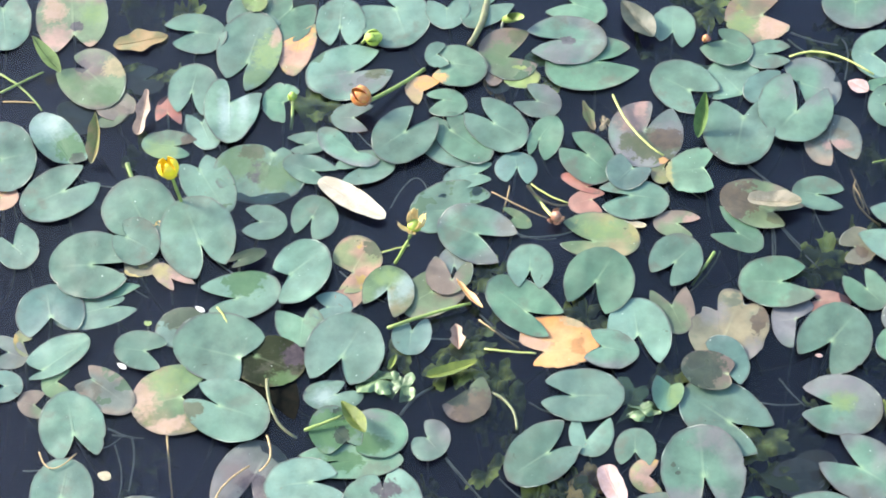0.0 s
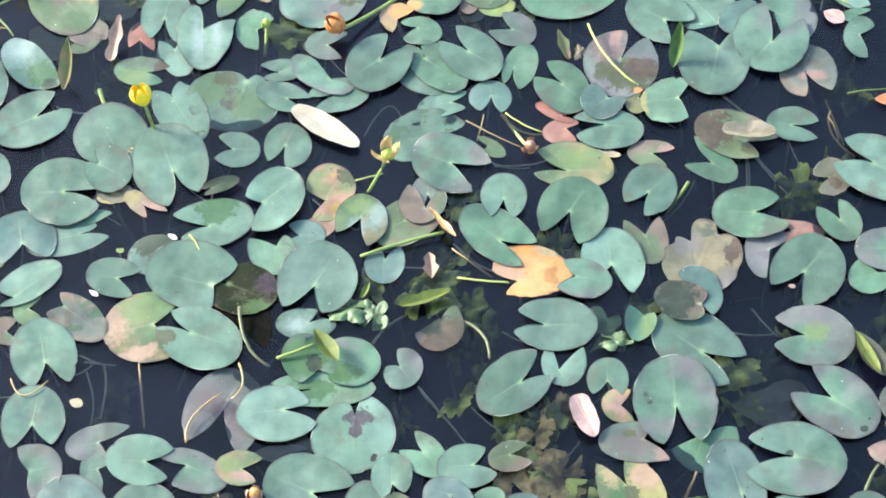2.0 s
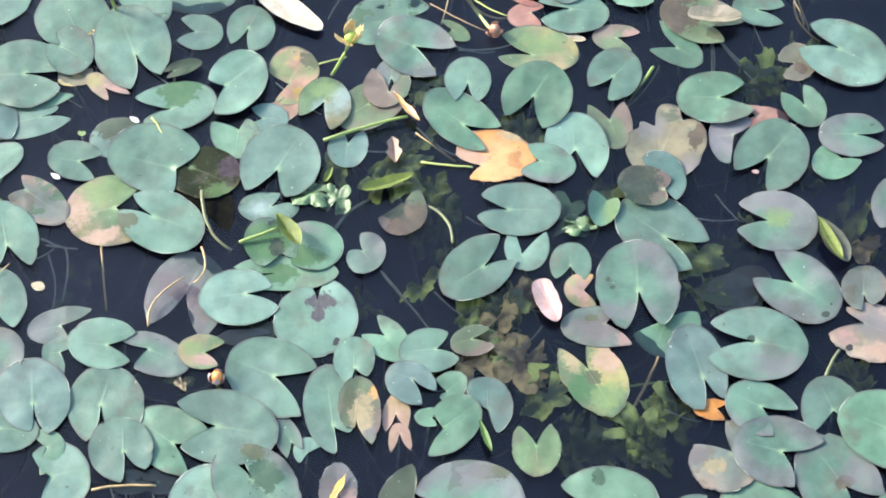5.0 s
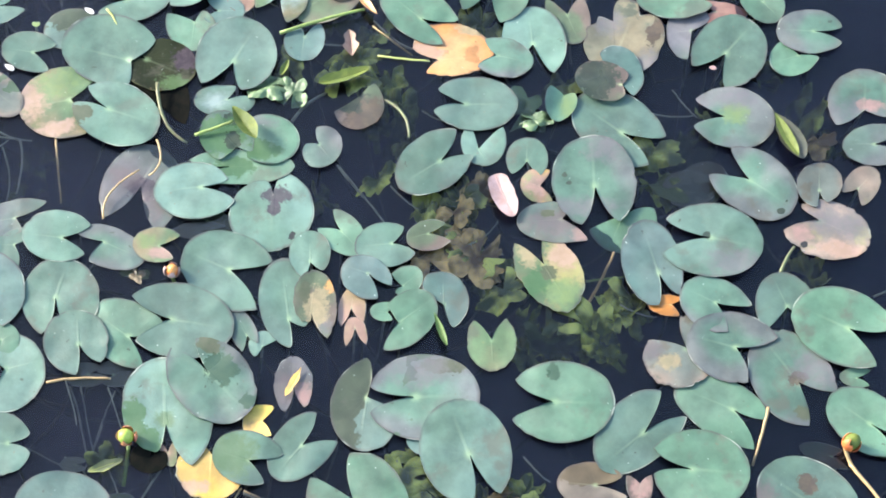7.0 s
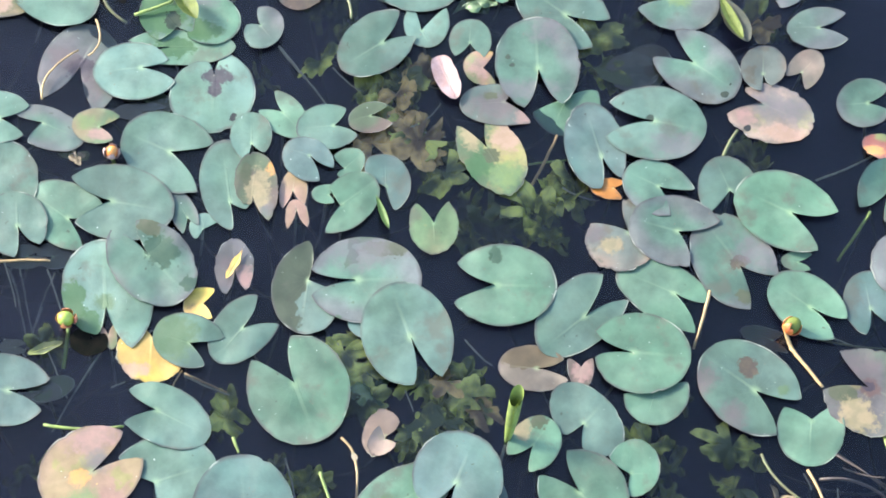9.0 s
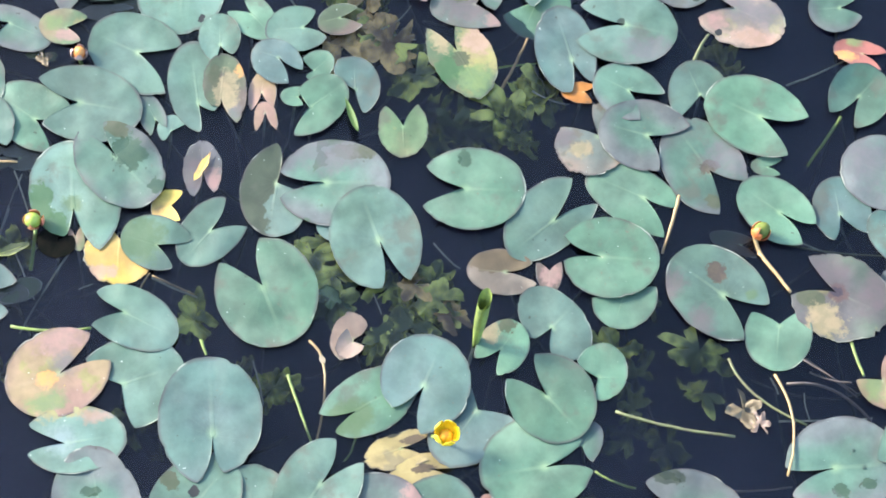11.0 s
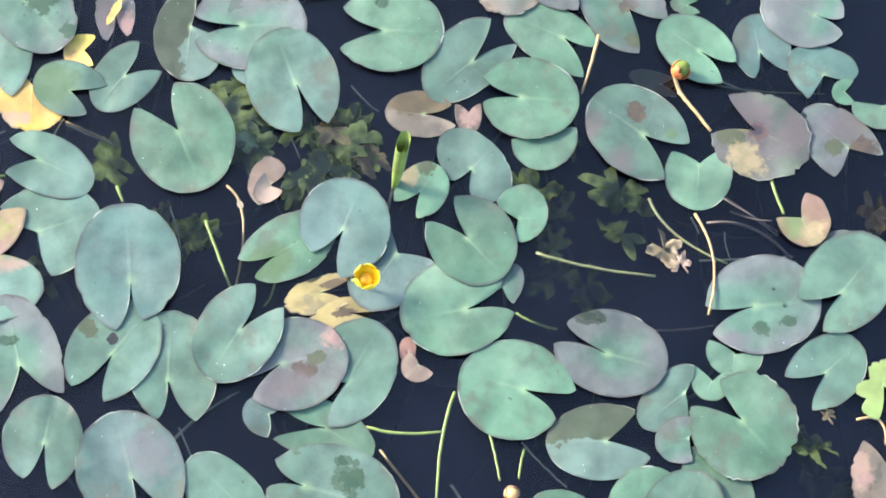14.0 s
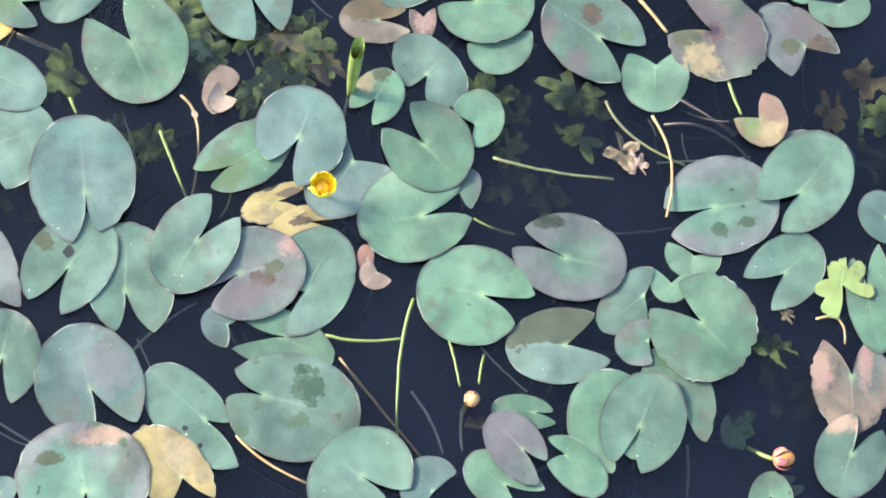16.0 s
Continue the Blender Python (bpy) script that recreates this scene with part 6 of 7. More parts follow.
stem("tan", (0.397, -1.525, -0.002), (0.463, -1.609, -0.004), (0.525, -1.685, -0.005), 0.0027)
stem("dim", (0.511, -1.574, -0.025), (0.541, -1.620, -0.028), (0.560, -1.675, -0.030), 0.0027)
stem("tan", (0.238, -1.653, 0.004), (0.285, -1.696, 0.004), (0.347, -1.729, 0.004), 0.0027)
stem("dim", (-0.128, -1.632, -0.006), (-0.098, -1.650, -0.006), (-0.068, -1.668, -0.006), 0.0022)
stem("dim", (0.071, -1.507, -0.025), (0.117, -1.460, -0.028), (0.170, -1.424, -0.030), 0.0028)
stem("green", (0.568, -1.483, -0.003), (0.579, -1.529, 0.002), (0.587, -1.574, 0.006), 0.0023)
stem("green", (0.627, -1.518, -0.003), (0.621, -1.541, 0.002), (0.617, -1.570, 0.006), 0.0023)
stem("dim", (0.623, -1.503, -0.020), (0.658, -1.543, -0.015), (0.693, -1.578, -0.010), 0.0018)
stem("dim", (0.591, -1.606, -0.010), (0.588, -1.642, -0.015), (0.590, -1.672, -0.020), 0.0027)
stem("dim", (0.946, -1.660, -0.030), (0.948, -1.693, -0.035), (0.943, -1.744, -0.040), 0.0027)
stem("tan", (1.159, -1.462, 0.004), (1.196, -1.462, 0.004), (1.203, -1.503, 0.004), 0.0024)
stem("dim", (0.660, 0.800, -0.005), (0.707, 0.779, -0.008), (0.757, 0.767, -0.010), 0.0021)
stem("dim", (0.654, 0.779, -0.005), (0.705, 0.732, -0.008), (0.764, 0.718, -0.012), 0.0021)
stem("pale", (0.118, 0.368, 0.002), (0.156, 0.338, 0.002), (0.195, 0.317, 0.003), 0.0019)
stem("tan", (0.038, 0.350, -0.001), (0.097, 0.312, -0.001), (0.152, 0.281, -0.001), 0.0017)
stem("dim", (0.100, 0.234, -0.004), (0.157, 0.236, -0.004), (0.203, 0.248, -0.004), 0.0019)
stem("tan", (0.074, 0.365, -0.001), (0.070, 0.331, -0.001), (0.063, 0.297, -0.002), 0.0017)
stem("dim", (0.767, 0.780, -0.006), (0.777, 0.740, -0.008), (0.767, 0.666, -0.010), 0.0021)
stem("tan", (-1.020, 0.599, 0.002), (-0.984, 0.599, 0.002), (-0.951, 0.596, 0.002), 0.0020)
stem("dim", (-0.654, -0.263, -0.020), (-0.633, -0.324, -0.025), (-0.632, -0.377, -0.030), 0.0018)
stem("dim", (-0.657, -0.252, -0.003), (-0.635, -0.253, -0.006), (-0.597, -0.256, -0.008), 0.0017)
stem("tan", (-0.787, -0.301, 0.010), (-0.756, -0.338, 0.011), (-0.715, -0.305, 0.012), 0.0016)
stem("dim", (-0.816, -0.335, -0.004), (-0.795, -0.334, -0.004), (-0.774, -0.331, -0.004), 0.0016)
stem("pale", (-0.173, 0.184, 0.008), (-0.151, 0.193, 0.007), (-0.119, 0.204, 0.006), 0.0019)
stem("dim", (-0.114, -0.015, -0.004), (-0.059, -0.020, -0.005), (-0.016, -0.018, -0.006), 0.0018)
stem("tan", (0.027, 0.024, -0.001), (0.072, -0.015, -0.002), (0.106, -0.042, -0.002), 0.0022)
stem("pale", (0.041, -0.050, 0.004), (0.095, -0.057, 0.005), (0.140, -0.061, 0.006), 0.0024)
stem("dim", (-0.445, -0.759, -0.025), (-0.428, -0.819, -0.038), (-0.407, -0.891, -0.050), 0.0017)
stem("dim", (-0.381, -0.769, -0.025), (-0.400, -0.823, -0.038), (-0.412, -0.878, -0.050), 0.0016)
stem("dim", (-0.392, -0.771, -0.008), (-0.371, -0.821, -0.014), (-0.344, -0.888, -0.020), 0.0016)
stem("dim", (-0.282, -0.922, -0.015), (-0.318, -0.986, -0.028), (-0.355, -1.065, -0.040), 0.0020)
stem("dim", (-0.450, -0.908, -0.010), (-0.432, -0.921, -0.015), (-0.411, -0.935, -0.020), 0.0016)
stem("dim", (-0.528, -0.881, -0.030), (-0.488, -0.899, -0.035), (-0.457, -0.912, -0.040), 0.0016)
stem("tan", (-0.135, -0.966, -0.001), (-0.105, -0.979, -0.002), (-0.060, -0.998, -0.002), 0.0018)
stem("tan", (-0.140, -0.961, -0.001), (-0.148, -0.977, -0.002), (-0.154, -0.993, -0.002), 0.0016)
stem("dim", (-0.257, -0.995, -0.004), (-0.249, -0.990, -0.005), (-0.235, -0.983, -0.006), 0.0016)
stem("brown", (0.958, -1.079, 0.003), (1.003, -1.105, -0.001), (1.049, -1.134, -0.005), 0.0018)
stem("brown", (0.971, -1.100, -0.002), (1.003, -1.113, -0.001), (1.040, -1.117, 0.000), 0.0016)
stem("dim", (0.905, -1.112, -0.004), (0.912, -1.123, -0.007), (0.919, -1.139, -0.010), 0.0016)
stem("dim", (0.961, -1.137, -0.006), (0.963, -1.161, -0.009), (0.970, -1.181, -0.012), 0.0014)
stem("dim", (0.918, -1.188, -0.008), (1.030, -1.181, -0.008), (1.073, -1.176, -0.008), 0.0018)
stem("dim", (0.602, 0.279, -0.006), (0.606, 0.224, -0.010), (0.603, 0.187, -0.014), 0.0016)
stem("dim", (0.608, 0.279, -0.006), (0.652, 0.212, -0.010), (0.690, 0.163, -0.014), 0.0016)
stem("tan", (0.764, 0.413, -0.006), (0.783, 0.348, -0.010), (0.796, 0.302, -0.014), 0.0016)
stem("olive", (0.497, 0.201, -0.006), (0.469, 0.144, -0.010), (0.434, 0.104, -0.014), 0.0016)
stem("brown", (0.047, 0.025, -0.006), (0.078, -0.012, -0.010), (0.102, -0.033, -0.014), 0.0016)
stem("dim", (0.095, 0.244, -0.006), (0.137, 0.233, -0.010), (0.172, 0.239, -0.014), 0.0016)
stem("dim", (0.558, 0.423, -0.006), (0.603, 0.381, -0.010), (0.641, 0.356, -0.014), 0.0016)
stem("olive", (0.234, -0.361, -0.006), (0.266, -0.373, -0.010), (0.290, -0.371, -0.014), 0.0016)
stem("dim", (0.187, -0.438, -0.006), (0.243, -0.464, -0.010), (0.292, -0.475, -0.014), 0.0016)
stem("dim", (0.227, -0.461, -0.006), (0.257, -0.440, -0.010), (0.281, -0.404, -0.014), 0.0016)
stem("dim", (0.601, -0.108, -0.006), (0.627, -0.144, -0.010), (0.647, -0.164, -0.014), 0.0016)
stem("dim", (0.539, -0.156, -0.006), (0.592, -0.165, -0.010), (0.640, -0.159, -0.014), 0.0016)
stem("olive", (0.425, -0.189, -0.006), (0.452, -0.199, -0.010), (0.473, -0.193, -0.014), 0.0016)
stem("dim", (0.080, -0.339, -0.006), (0.111, -0.368, -0.010), (0.135, -0.383, -0.014), 0.0016)
stem("dim", (0.131, -0.168, -0.006), (0.160, -0.184, -0.010), (0.181, -0.185, -0.014), 0.0016)
stem("dim", (0.502, -0.577, -0.006), (0.538, -0.594, -0.010), (0.568, -0.597, -0.014), 0.0016)
stem("dim", (-0.257, 0.147, -0.006), (-0.206, 0.103, -0.010), (-0.163, 0.076, -0.014), 0.0016)
stem("dim", (-0.509, 0.172, -0.006), (-0.468, 0.141, -0.010), (-0.437, 0.127, -0.014), 0.0016)
stem("dim", (-0.701, -0.285, -0.006), (-0.668, -0.276, -0.010), (-0.643, -0.251, -0.014), 0.0016)
stem("dim", (-0.722, 0.148, -0.006), (-0.674, 0.108, -0.010), (-0.635, 0.084, -0.014), 0.0016)
stem("dim", (-0.165, 0.309, -0.002), (-0.122, 0.388, -0.003), (-0.088, 0.341, -0.004), 0.0014)
stem("olive", (0.939, -0.863, -0.006), (1.043, -0.874, -0.010), (1.143, -0.873, -0.014), 0.0016)
stem("dim", (1.262, -1.072, -0.006), (1.265, -1.109, -0.010), (1.264, -1.134, -0.014), 0.0016)
stem("dim", (0.079, -1.493, -0.006), (0.094, -1.525, -0.010), (0.104, -1.546, -0.014), 0.0016)
stem("dim", (-0.135, -1.641, -0.006), (-0.100, -1.660, -0.010), (-0.070, -1.667, -0.014), 0.0016)
stem("dim", (0.121, -0.898, -0.006), (0.144, -0.928, -0.010), (0.161, -0.945, -0.014), 0.0016)
stem("dim", (0.225, -0.948, -0.006), (0.243, -0.989, -0.010), (0.255, -1.017, -0.014), 0.0016)
stem("dim", (0.338, -0.884, -0.006), (0.364, -0.912, -0.010), (0.385, -0.927, -0.014), 0.0016)
stem("dim", (0.045, -1.113, -0.006), (0.059, -1.158, -0.010), (0.067, -1.191, -0.014), 0.0016)
stem("dim", (-0.393, -0.890, -0.006), (-0.358, -0.958, -0.010), (-0.331, -1.012, -0.014), 0.0016)
stem("dim", (-0.256, -0.939, -0.006), (-0.225, -0.916, -0.010), (-0.200, -0.880, -0.014), 0.0016)
stem("dim", (0.944, -0.845, -0.006), (0.989, -0.866, -0.010), (1.029, -0.873, -0.014), 0.0016)
stem("olive", (0.673, -0.871, -0.006), (0.684, -0.845, -0.010), (0.689, -0.806, -0.014), 0.0016)
stem("dim", (0.179, -0.871, -0.006), (0.198, -0.907, -0.010), (0.211, -0.931, -0.014), 0.0016)
stem("dim", (0.656, -0.701, -0.006), (0.689, -0.687, -0.010), (0.717, -0.660, -0.014), 0.0016)
stem("dim", (-0.468, -0.761, -0.006), (-0.449, -0.809, -0.010), (-0.439, -0.844, -0.014), 0.0016)
stem("dim", (0.895, -1.078, -0.006), (0.942, -1.050, -0.010), (0.985, -1.010, -0.014), 0.0016)
stem("dim", (-0.500, 0.477, -0.006), (-0.463, 0.440, -0.010), (-0.435, 0.422, -0.014), 0.0016)
stem("dim", (0.393, 0.415, -0.006), (0.431, 0.370, -0.010), (0.461, 0.343, -0.014), 0.0016)
stem("dim", (-0.180, 0.493, -0.006), (-0.145, 0.471, -0.010), (-0.118, 0.468, -0.014), 0.0016)
stem("dim", (0.665, 0.369, -0.006), (0.689, 0.297, -0.010), (0.707, 0.244, -0.014), 0.0016)
stem("dim", (-0.810, 0.384, -0.006), (-0.763, 0.371, -0.010), (-0.726, 0.376, -0.014), 0.0016)
stem("dim", (-0.267, 0.540, -0.006), (-0.237, 0.501, -0.010), (-0.216, 0.481, -0.014), 0.0016)
wavy_leaf("green", 0.224, -0.468, -0.014, 0.041)
wavy_leaf("green", 0.252, -0.489, -0.017, 0.037)
wavy_leaf("olive", 0.280, -0.516, -0.035, 0.041)
wavy_leaf("olive", 0.189, -0.368, -0.040, 0.033)
wavy_leaf("green", 0.150, -0.378, -0.017, 0.030)
wavy_leaf("green", 0.057, -0.319, -0.011, 0.034)
wavy_leaf("olive", 0.211, -0.360, -0.025, 0.033)
wavy_leaf("olive", 0.334, -0.611, -0.035, 0.032)
wavy_leaf("green", 0.442, -0.618, -0.017, 0.043)
wavy_leaf("green", 0.482, -0.577, -0.019, 0.040)
wavy_leaf("green", 0.469, -0.657, -0.017, 0.036)
wavy_leaf("green", 0.523, -0.558, -0.022, 0.040)
wavy_leaf("green", 0.490, -0.682, -0.011, 0.028)
wavy_leaf("green", 0.382, -0.647, -0.025, 0.039)
wavy_leaf("olive", 0.342, -0.670, -0.040, 0.031)
wavy_leaf("green", 0.338, -0.962, -0.017, 0.034)
wavy_leaf("green", 0.358, -0.990, -0.019, 0.037)
wavy_leaf("green", 0.341, -1.024, -0.017, 0.037)
wavy_leaf("olive", 0.313, -0.963, -0.040, 0.030)
wavy_leaf("green", 0.642, -1.071, -0.014, 0.040)
wavy_leaf("olive", 0.670, -1.120, -0.060, 0.029)
wavy_leaf("olive", 0.684, -1.156, -0.060, 0.026)
wavy_leaf("olive", 0.620, -0.842, -0.050, 0.023)
wavy_leaf("green", 0.160, -0.885, -0.011, 0.035)
wavy_leaf("pale", 0.180, -0.977, -0.011, 0.037)
wavy_leaf("olive", 0.204, -0.909, -0.040, 0.037)
wavy_leaf("green", 0.268, -1.065, -0.014, 0.036)
wavy_leaf("green", 0.287, -1.045, -0.011, 0.030)
wavy_leaf("green", -0.074, -1.029, -0.033, 0.036)
wavy_leaf("olive", 0.142, -0.968, -0.045, 0.030)
wavy_leaf("green", -0.384, -0.915, -0.017, 0.034)
wavy_leaf("olive", -0.392, -1.129, -0.070, 0.035)
wavy_leaf("green", 0.265, -0.963, -0.019, 0.036)
wavy_leaf("green", 0.298, -0.999, -0.017, 0.036)
wavy_leaf("pale", 0.184, -0.936, -0.014, 0.030)
wavy_leaf("olive", 0.153, -0.941, -0.040, 0.030)
wavy_leaf("green", 0.336, -0.956, -0.019, 0.036)
wavy_leaf("green", 0.356, -1.000, -0.017, 0.033)
wavy_leaf("green", 0.276, -1.046, -0.005, 0.030)
wavy_leaf("green", 0.251, -1.069, -0.008, 0.027)
wavy_leaf("green", 0.288, -1.060, -0.011, 0.027)
wavy_leaf("olive", 0.080, -1.138, -0.060, 0.036)
wavy_leaf("olive", -0.143, -1.218, -0.060, 0.037)
wavy_leaf("olive", 0.061, -0.976, -0.060, 0.029)
wavy_leaf("green", 0.789, -1.065, -0.011, 0.043)
wavy_leaf("green", 0.793, -1.137, -0.019, 0.035)
wavy_leaf("pink", 0.884, -1.196, 0.005, 0.018)
wavy_leaf("tan", 0.858, -1.172, 0.003, 0.034)


wavy_leaf("olive", 0.737, -1.222, -0.045, 0.039)
wavy_leaf("olive", 0.675, -1.202, -0.060, 0.035)
wavy_leaf("rusty", 1.213, -1.093, -0.007, 0.033)
wavy_leaf("rusty", 1.282, -1.031, -0.011, 0.033)
wavy_leaf("green", 1.294, -1.097, -0.011, 0.030)
wavy_leaf("olive", 1.297, -1.174, -0.040, 0.039)
wavy_leaf("olive", 0.697, -0.949, -0.060, 0.034)
wavy_leaf("olive", 0.689, -1.090, -0.070, 0.035)
wavy_leaf("green", 1.089, -1.494, -0.028, 0.037)
wavy_leaf("olive", 1.105, -1.535, -0.060, 0.036)
wavy_leaf("pale", 1.020, -1.640, -0.003, 0.029)
wavy_leaf("olive", 1.233, -1.585, -0.040, 0.033)
wavy_leaf("olive", 1.143, -1.582, -0.050, 0.030)
wavy_leaf("olive", 1.013, -1.320, -0.030, 0.031)
wavy_leaf("green", 0.017, -0.082, -0.007, 0.048)
wavy_leaf("green", 0.068, -0.097, -0.014, 0.040)
wavy_leaf("green", -0.026, -0.091, -0.005, 0.044)
wavy_leaf("green", -0.128, -0.075, -0.005, 0.036)
wavy_leaf("green", -0.000, -0.048, -0.011, 0.041)
wavy_leaf("olive", 0.046, -0.169, -0.050, 0.034)
wavy_leaf("olive", 0.083, -0.178, -0.050, 0.041)
wavy_leaf("olive", -0.061, -0.347, -0.045, 0.033)
wavy_leaf("green", 0.001, -0.081, -0.011, 0.044)
wavy_leaf("olive", 0.023, 0.027, -0.030, 0.045)
wavy_leaf("olive", -0.016, 0.064, -0.030, 0.038)
wavy_leaf("pale", 0.115, 0.696, -0.003, 0.042)
wavy_leaf("green", 0.083, 0.681, -0.005, 0.037)
wavy_leaf("green", 0.156, 0.659, -0.005, 0.029)
wavy_leaf("green", 0.746, 0.771, -0.028, 0.056)
wavy_leaf("olive", 0.768, 0.868, -0.045, 0.042)
wavy_leaf("green", 0.480, 0.880, -0.008, 0.053)
wavy_leaf("olive", 0.440, 0.903, -0.025, 0.043)
wavy_leaf("olive", 0.772, 0.249, -0.035, 0.047)
wavy_leaf("olive", 0.817, 0.479, -0.040, 0.053)
wavy_leaf("olive", 0.374, 0.793, -0.060, 0.051)
wavy_leaf("green", -0.661, 0.886, -0.017, 0.053)
wavy_leaf("olive", -0.771, 0.918, -0.035, 0.057)
wavy_leaf("green", -0.750, 0.674, -0.011, 0.056)
wavy_leaf("olive", -0.345, 0.591, -0.012, 0.051)
wavy_leaf("green", -0.320, 0.574, -0.011, 0.036)
wavy_leaf("olive", -0.697, 0.692, -0.030, 0.046)
wavy_leaf("olive", -0.693, 0.471, -0.040, 0.049)
wavy_leaf("olive", 0.118, -0.485, -0.035, 0.040)
wavy_leaf("olive", 0.156, -0.404, -0.030, 0.041)
wavy_leaf("rusty", 0.248, -0.485, -0.010, 0.049)
wavy_leaf("rusty", 0.220, -0.468, -0.012, 0.037)
wavy_leaf("olive", 0.284, -0.528, -0.025, 0.041)
wavy_leaf("green", 0.408, -0.614, -0.022, 0.040)
wavy_leaf("green", 0.462, -0.620, -0.022, 0.043)
wavy_leaf("green", 0.503, -0.589, -0.022, 0.039)
wavy_leaf("olive", 0.371, -0.635, -0.040, 0.039)
wavy_leaf("green", 0.561, -0.255, -0.008, 0.042)
wavy_leaf("green", 0.553, -0.320, -0.017, 0.050)
wavy_leaf("olive", 0.585, -0.322, -0.035, 0.042)
wavy_leaf("rusty", 0.862, -0.217, -0.011, 0.039)
wavy_leaf("pale", 0.319, -0.167, -0.003, 0.044)
wavy_leaf("olive", 0.106, -0.228, -0.040, 0.037)
wavy_leaf("olive", 0.638, -0.222, -0.050, 0.038)
wavy_leaf("olive", 0.692, -0.155, -0.060, 0.048)
wavy_leaf("olive", 0.843, -0.470, -0.060, 0.044)
wavy_leaf("green", 0.679, 0.171, -0.014, 0.054)
wavy_leaf("green", 0.701, 0.202, -0.017, 0.038)
wavy_leaf("green", 0.233, 0.045, -0.017, 0.045)
wavy_leaf("olive", 0.399, -0.075, -0.045, 0.047)
wavy_leaf("olive", 0.767, -0.036, -0.050, 0.047)
wavy_leaf("olive", -0.610, -0.268, -0.090, 0.058)
wavy_leaf("olive", -0.717, -0.195, -0.090, 0.047)
wavy_leaf("green", -0.366, -0.540, -0.002, 0.021)
wavy_leaf("green", 0.219, -0.352, -0.017, 0.042)
wavy_leaf("olive", 0.201, -0.421, -0.040, 0.030)
wavy_leaf("olive", 0.848, -0.123, -0.060, 0.051)
wavy_leaf("olive", 0.911, -0.194, -0.060, 0.041)
wavy_leaf("olive", 0.480, -1.253, -0.050, 0.031)
wavy_leaf("olive", 0.654, -1.460, -0.060, 0.027)
wavy_leaf("tan", 0.611, -1.630, -0.004, 0.015)
wavy_leaf("tan", 1.114, -1.454, 0.002, 0.011)
wavy_leaf("pale", 0.203, -0.892, -0.003, 0.028)
wavy_leaf("rusty", 0.200, -0.392, -0.008, 0.041)
wavy_leaf("rusty", 0.247, -0.340, -0.009, 0.034)
wavy_leaf("green", 0.303, -0.508, -0.010, 0.030)
wavy_leaf("pale", 0.453, 0.678, -0.003, 0.029)
wavy_leaf("rusty", 0.035, 0.665, -0.005, 0.029)
wavy_leaf("tan", -0.364, -0.550, 0.002, 0.015)
wavy_leaf("rusty", -0.244, -1.176, 0.002, 0.017)
wavy_leaf("rusty", -0.632, 0.244, 0.002, 0.025)
wavy_leaf("tan", 0.342, 0.301, 0.001, 0.026)
wavy_leaf("rusty", -0.818, 0.689, -0.002, 0.037)
wavy_leaf("rusty", 0.437, 0.649, -0.002, 0.023)
wavy_leaf("green", 0.133, -0.914, -0.001, 0.033)
wavy_leaf("green", 0.172, -0.952, -0.001, 0.043)
wavy_leaf("olive", 0.173, -0.998, -0.010, 0.040)
wavy_leaf("green", 0.309, -1.043, -0.002, 0.037)
wavy_leaf("green", 0.259, -1.065, -0.002, 0.030)
wavy_leaf("green", 0.352, -0.993, -0.002, 0.037)
wavy_leaf("rusty", 0.371, -1.020, -0.002, 0.030)
wavy_leaf("rusty", 0.308, -0.966, -0.001, 0.027)
wavy_leaf("green", -0.059, -1.040, -0.011, 0.033)
wavy_leaf("green", 0.079, -1.160, -0.019, 0.039)
wavy_leaf("olive", 0.022, -1.117, -0.045, 0.029)
wavy_leaf("tan", 0.268, 0.534, 0.003, 0.017)
wavy_leaf("green", 0.043, 0.145, -0.003, 0.044)
wavy_leaf("rusty", 0.241, -0.489, -0.002, 0.052)
wavy_leaf("green", 0.294, -0.556, -0.003, 0.043)
wavy_leaf("rusty", 0.160, -0.499, -0.005, 0.049)


# ---- flowers and buds ----
def cup_petal(radius, reach, half, rag=0.0, thick=0.0010, seed=0.0):
    """One petal as a shell of a globe, its foot at the origin, standing towards +x; reach: degrees up from the foot."""
    verts, faces, nu, nv = [], [], 9, 9
    for shell in (0.0, thick):
        for j in range(nv):
            t = j / (nv - 1)
            for i in range(nu):
                s = 2 * i / (nu - 1) - 1
                top = radians(reach) * (1 - 0.30 * abs(s) ** 2.4 + rag * noise.noise((2.2 * s + seed, seed, 1.0)))
                th = radians(8) + (top - radians(8)) * t
                ph = radians(half) * s * (0.75 + 0.25 * math.sin(math.pi * t))
                r = radius - shell + 0.05 * radius * noise.noise((2 * s, 3 * t, seed))
                verts.append((r * math.sin(th) * math.cos(ph), r * math.sin(th) * math.sin(ph), radius - r * math.cos(th)))
    n = nu * nv
    for j in range(nv - 1):
        for i in range(nu - 1):
            q = j * nu + i
            faces.append((q, q + 1, q + nu + 1, q + nu))
            faces.append((n + q, n + q + nu, n + q + nu + 1, n + q + 1))
    ring = [i for i in range(nu)] + [j * nu + nu - 1 for j in range(1, nv)] + [(nv - 1) * nu + i for i in range(nu - 2, -1, -1)] + [j * nu for j in range(nv - 2, 0, -1)]
    faces += [(p, p + n, q + n, q) for p, q in zip(ring, ring[1:] + ring[:1])]
    return verts, faces


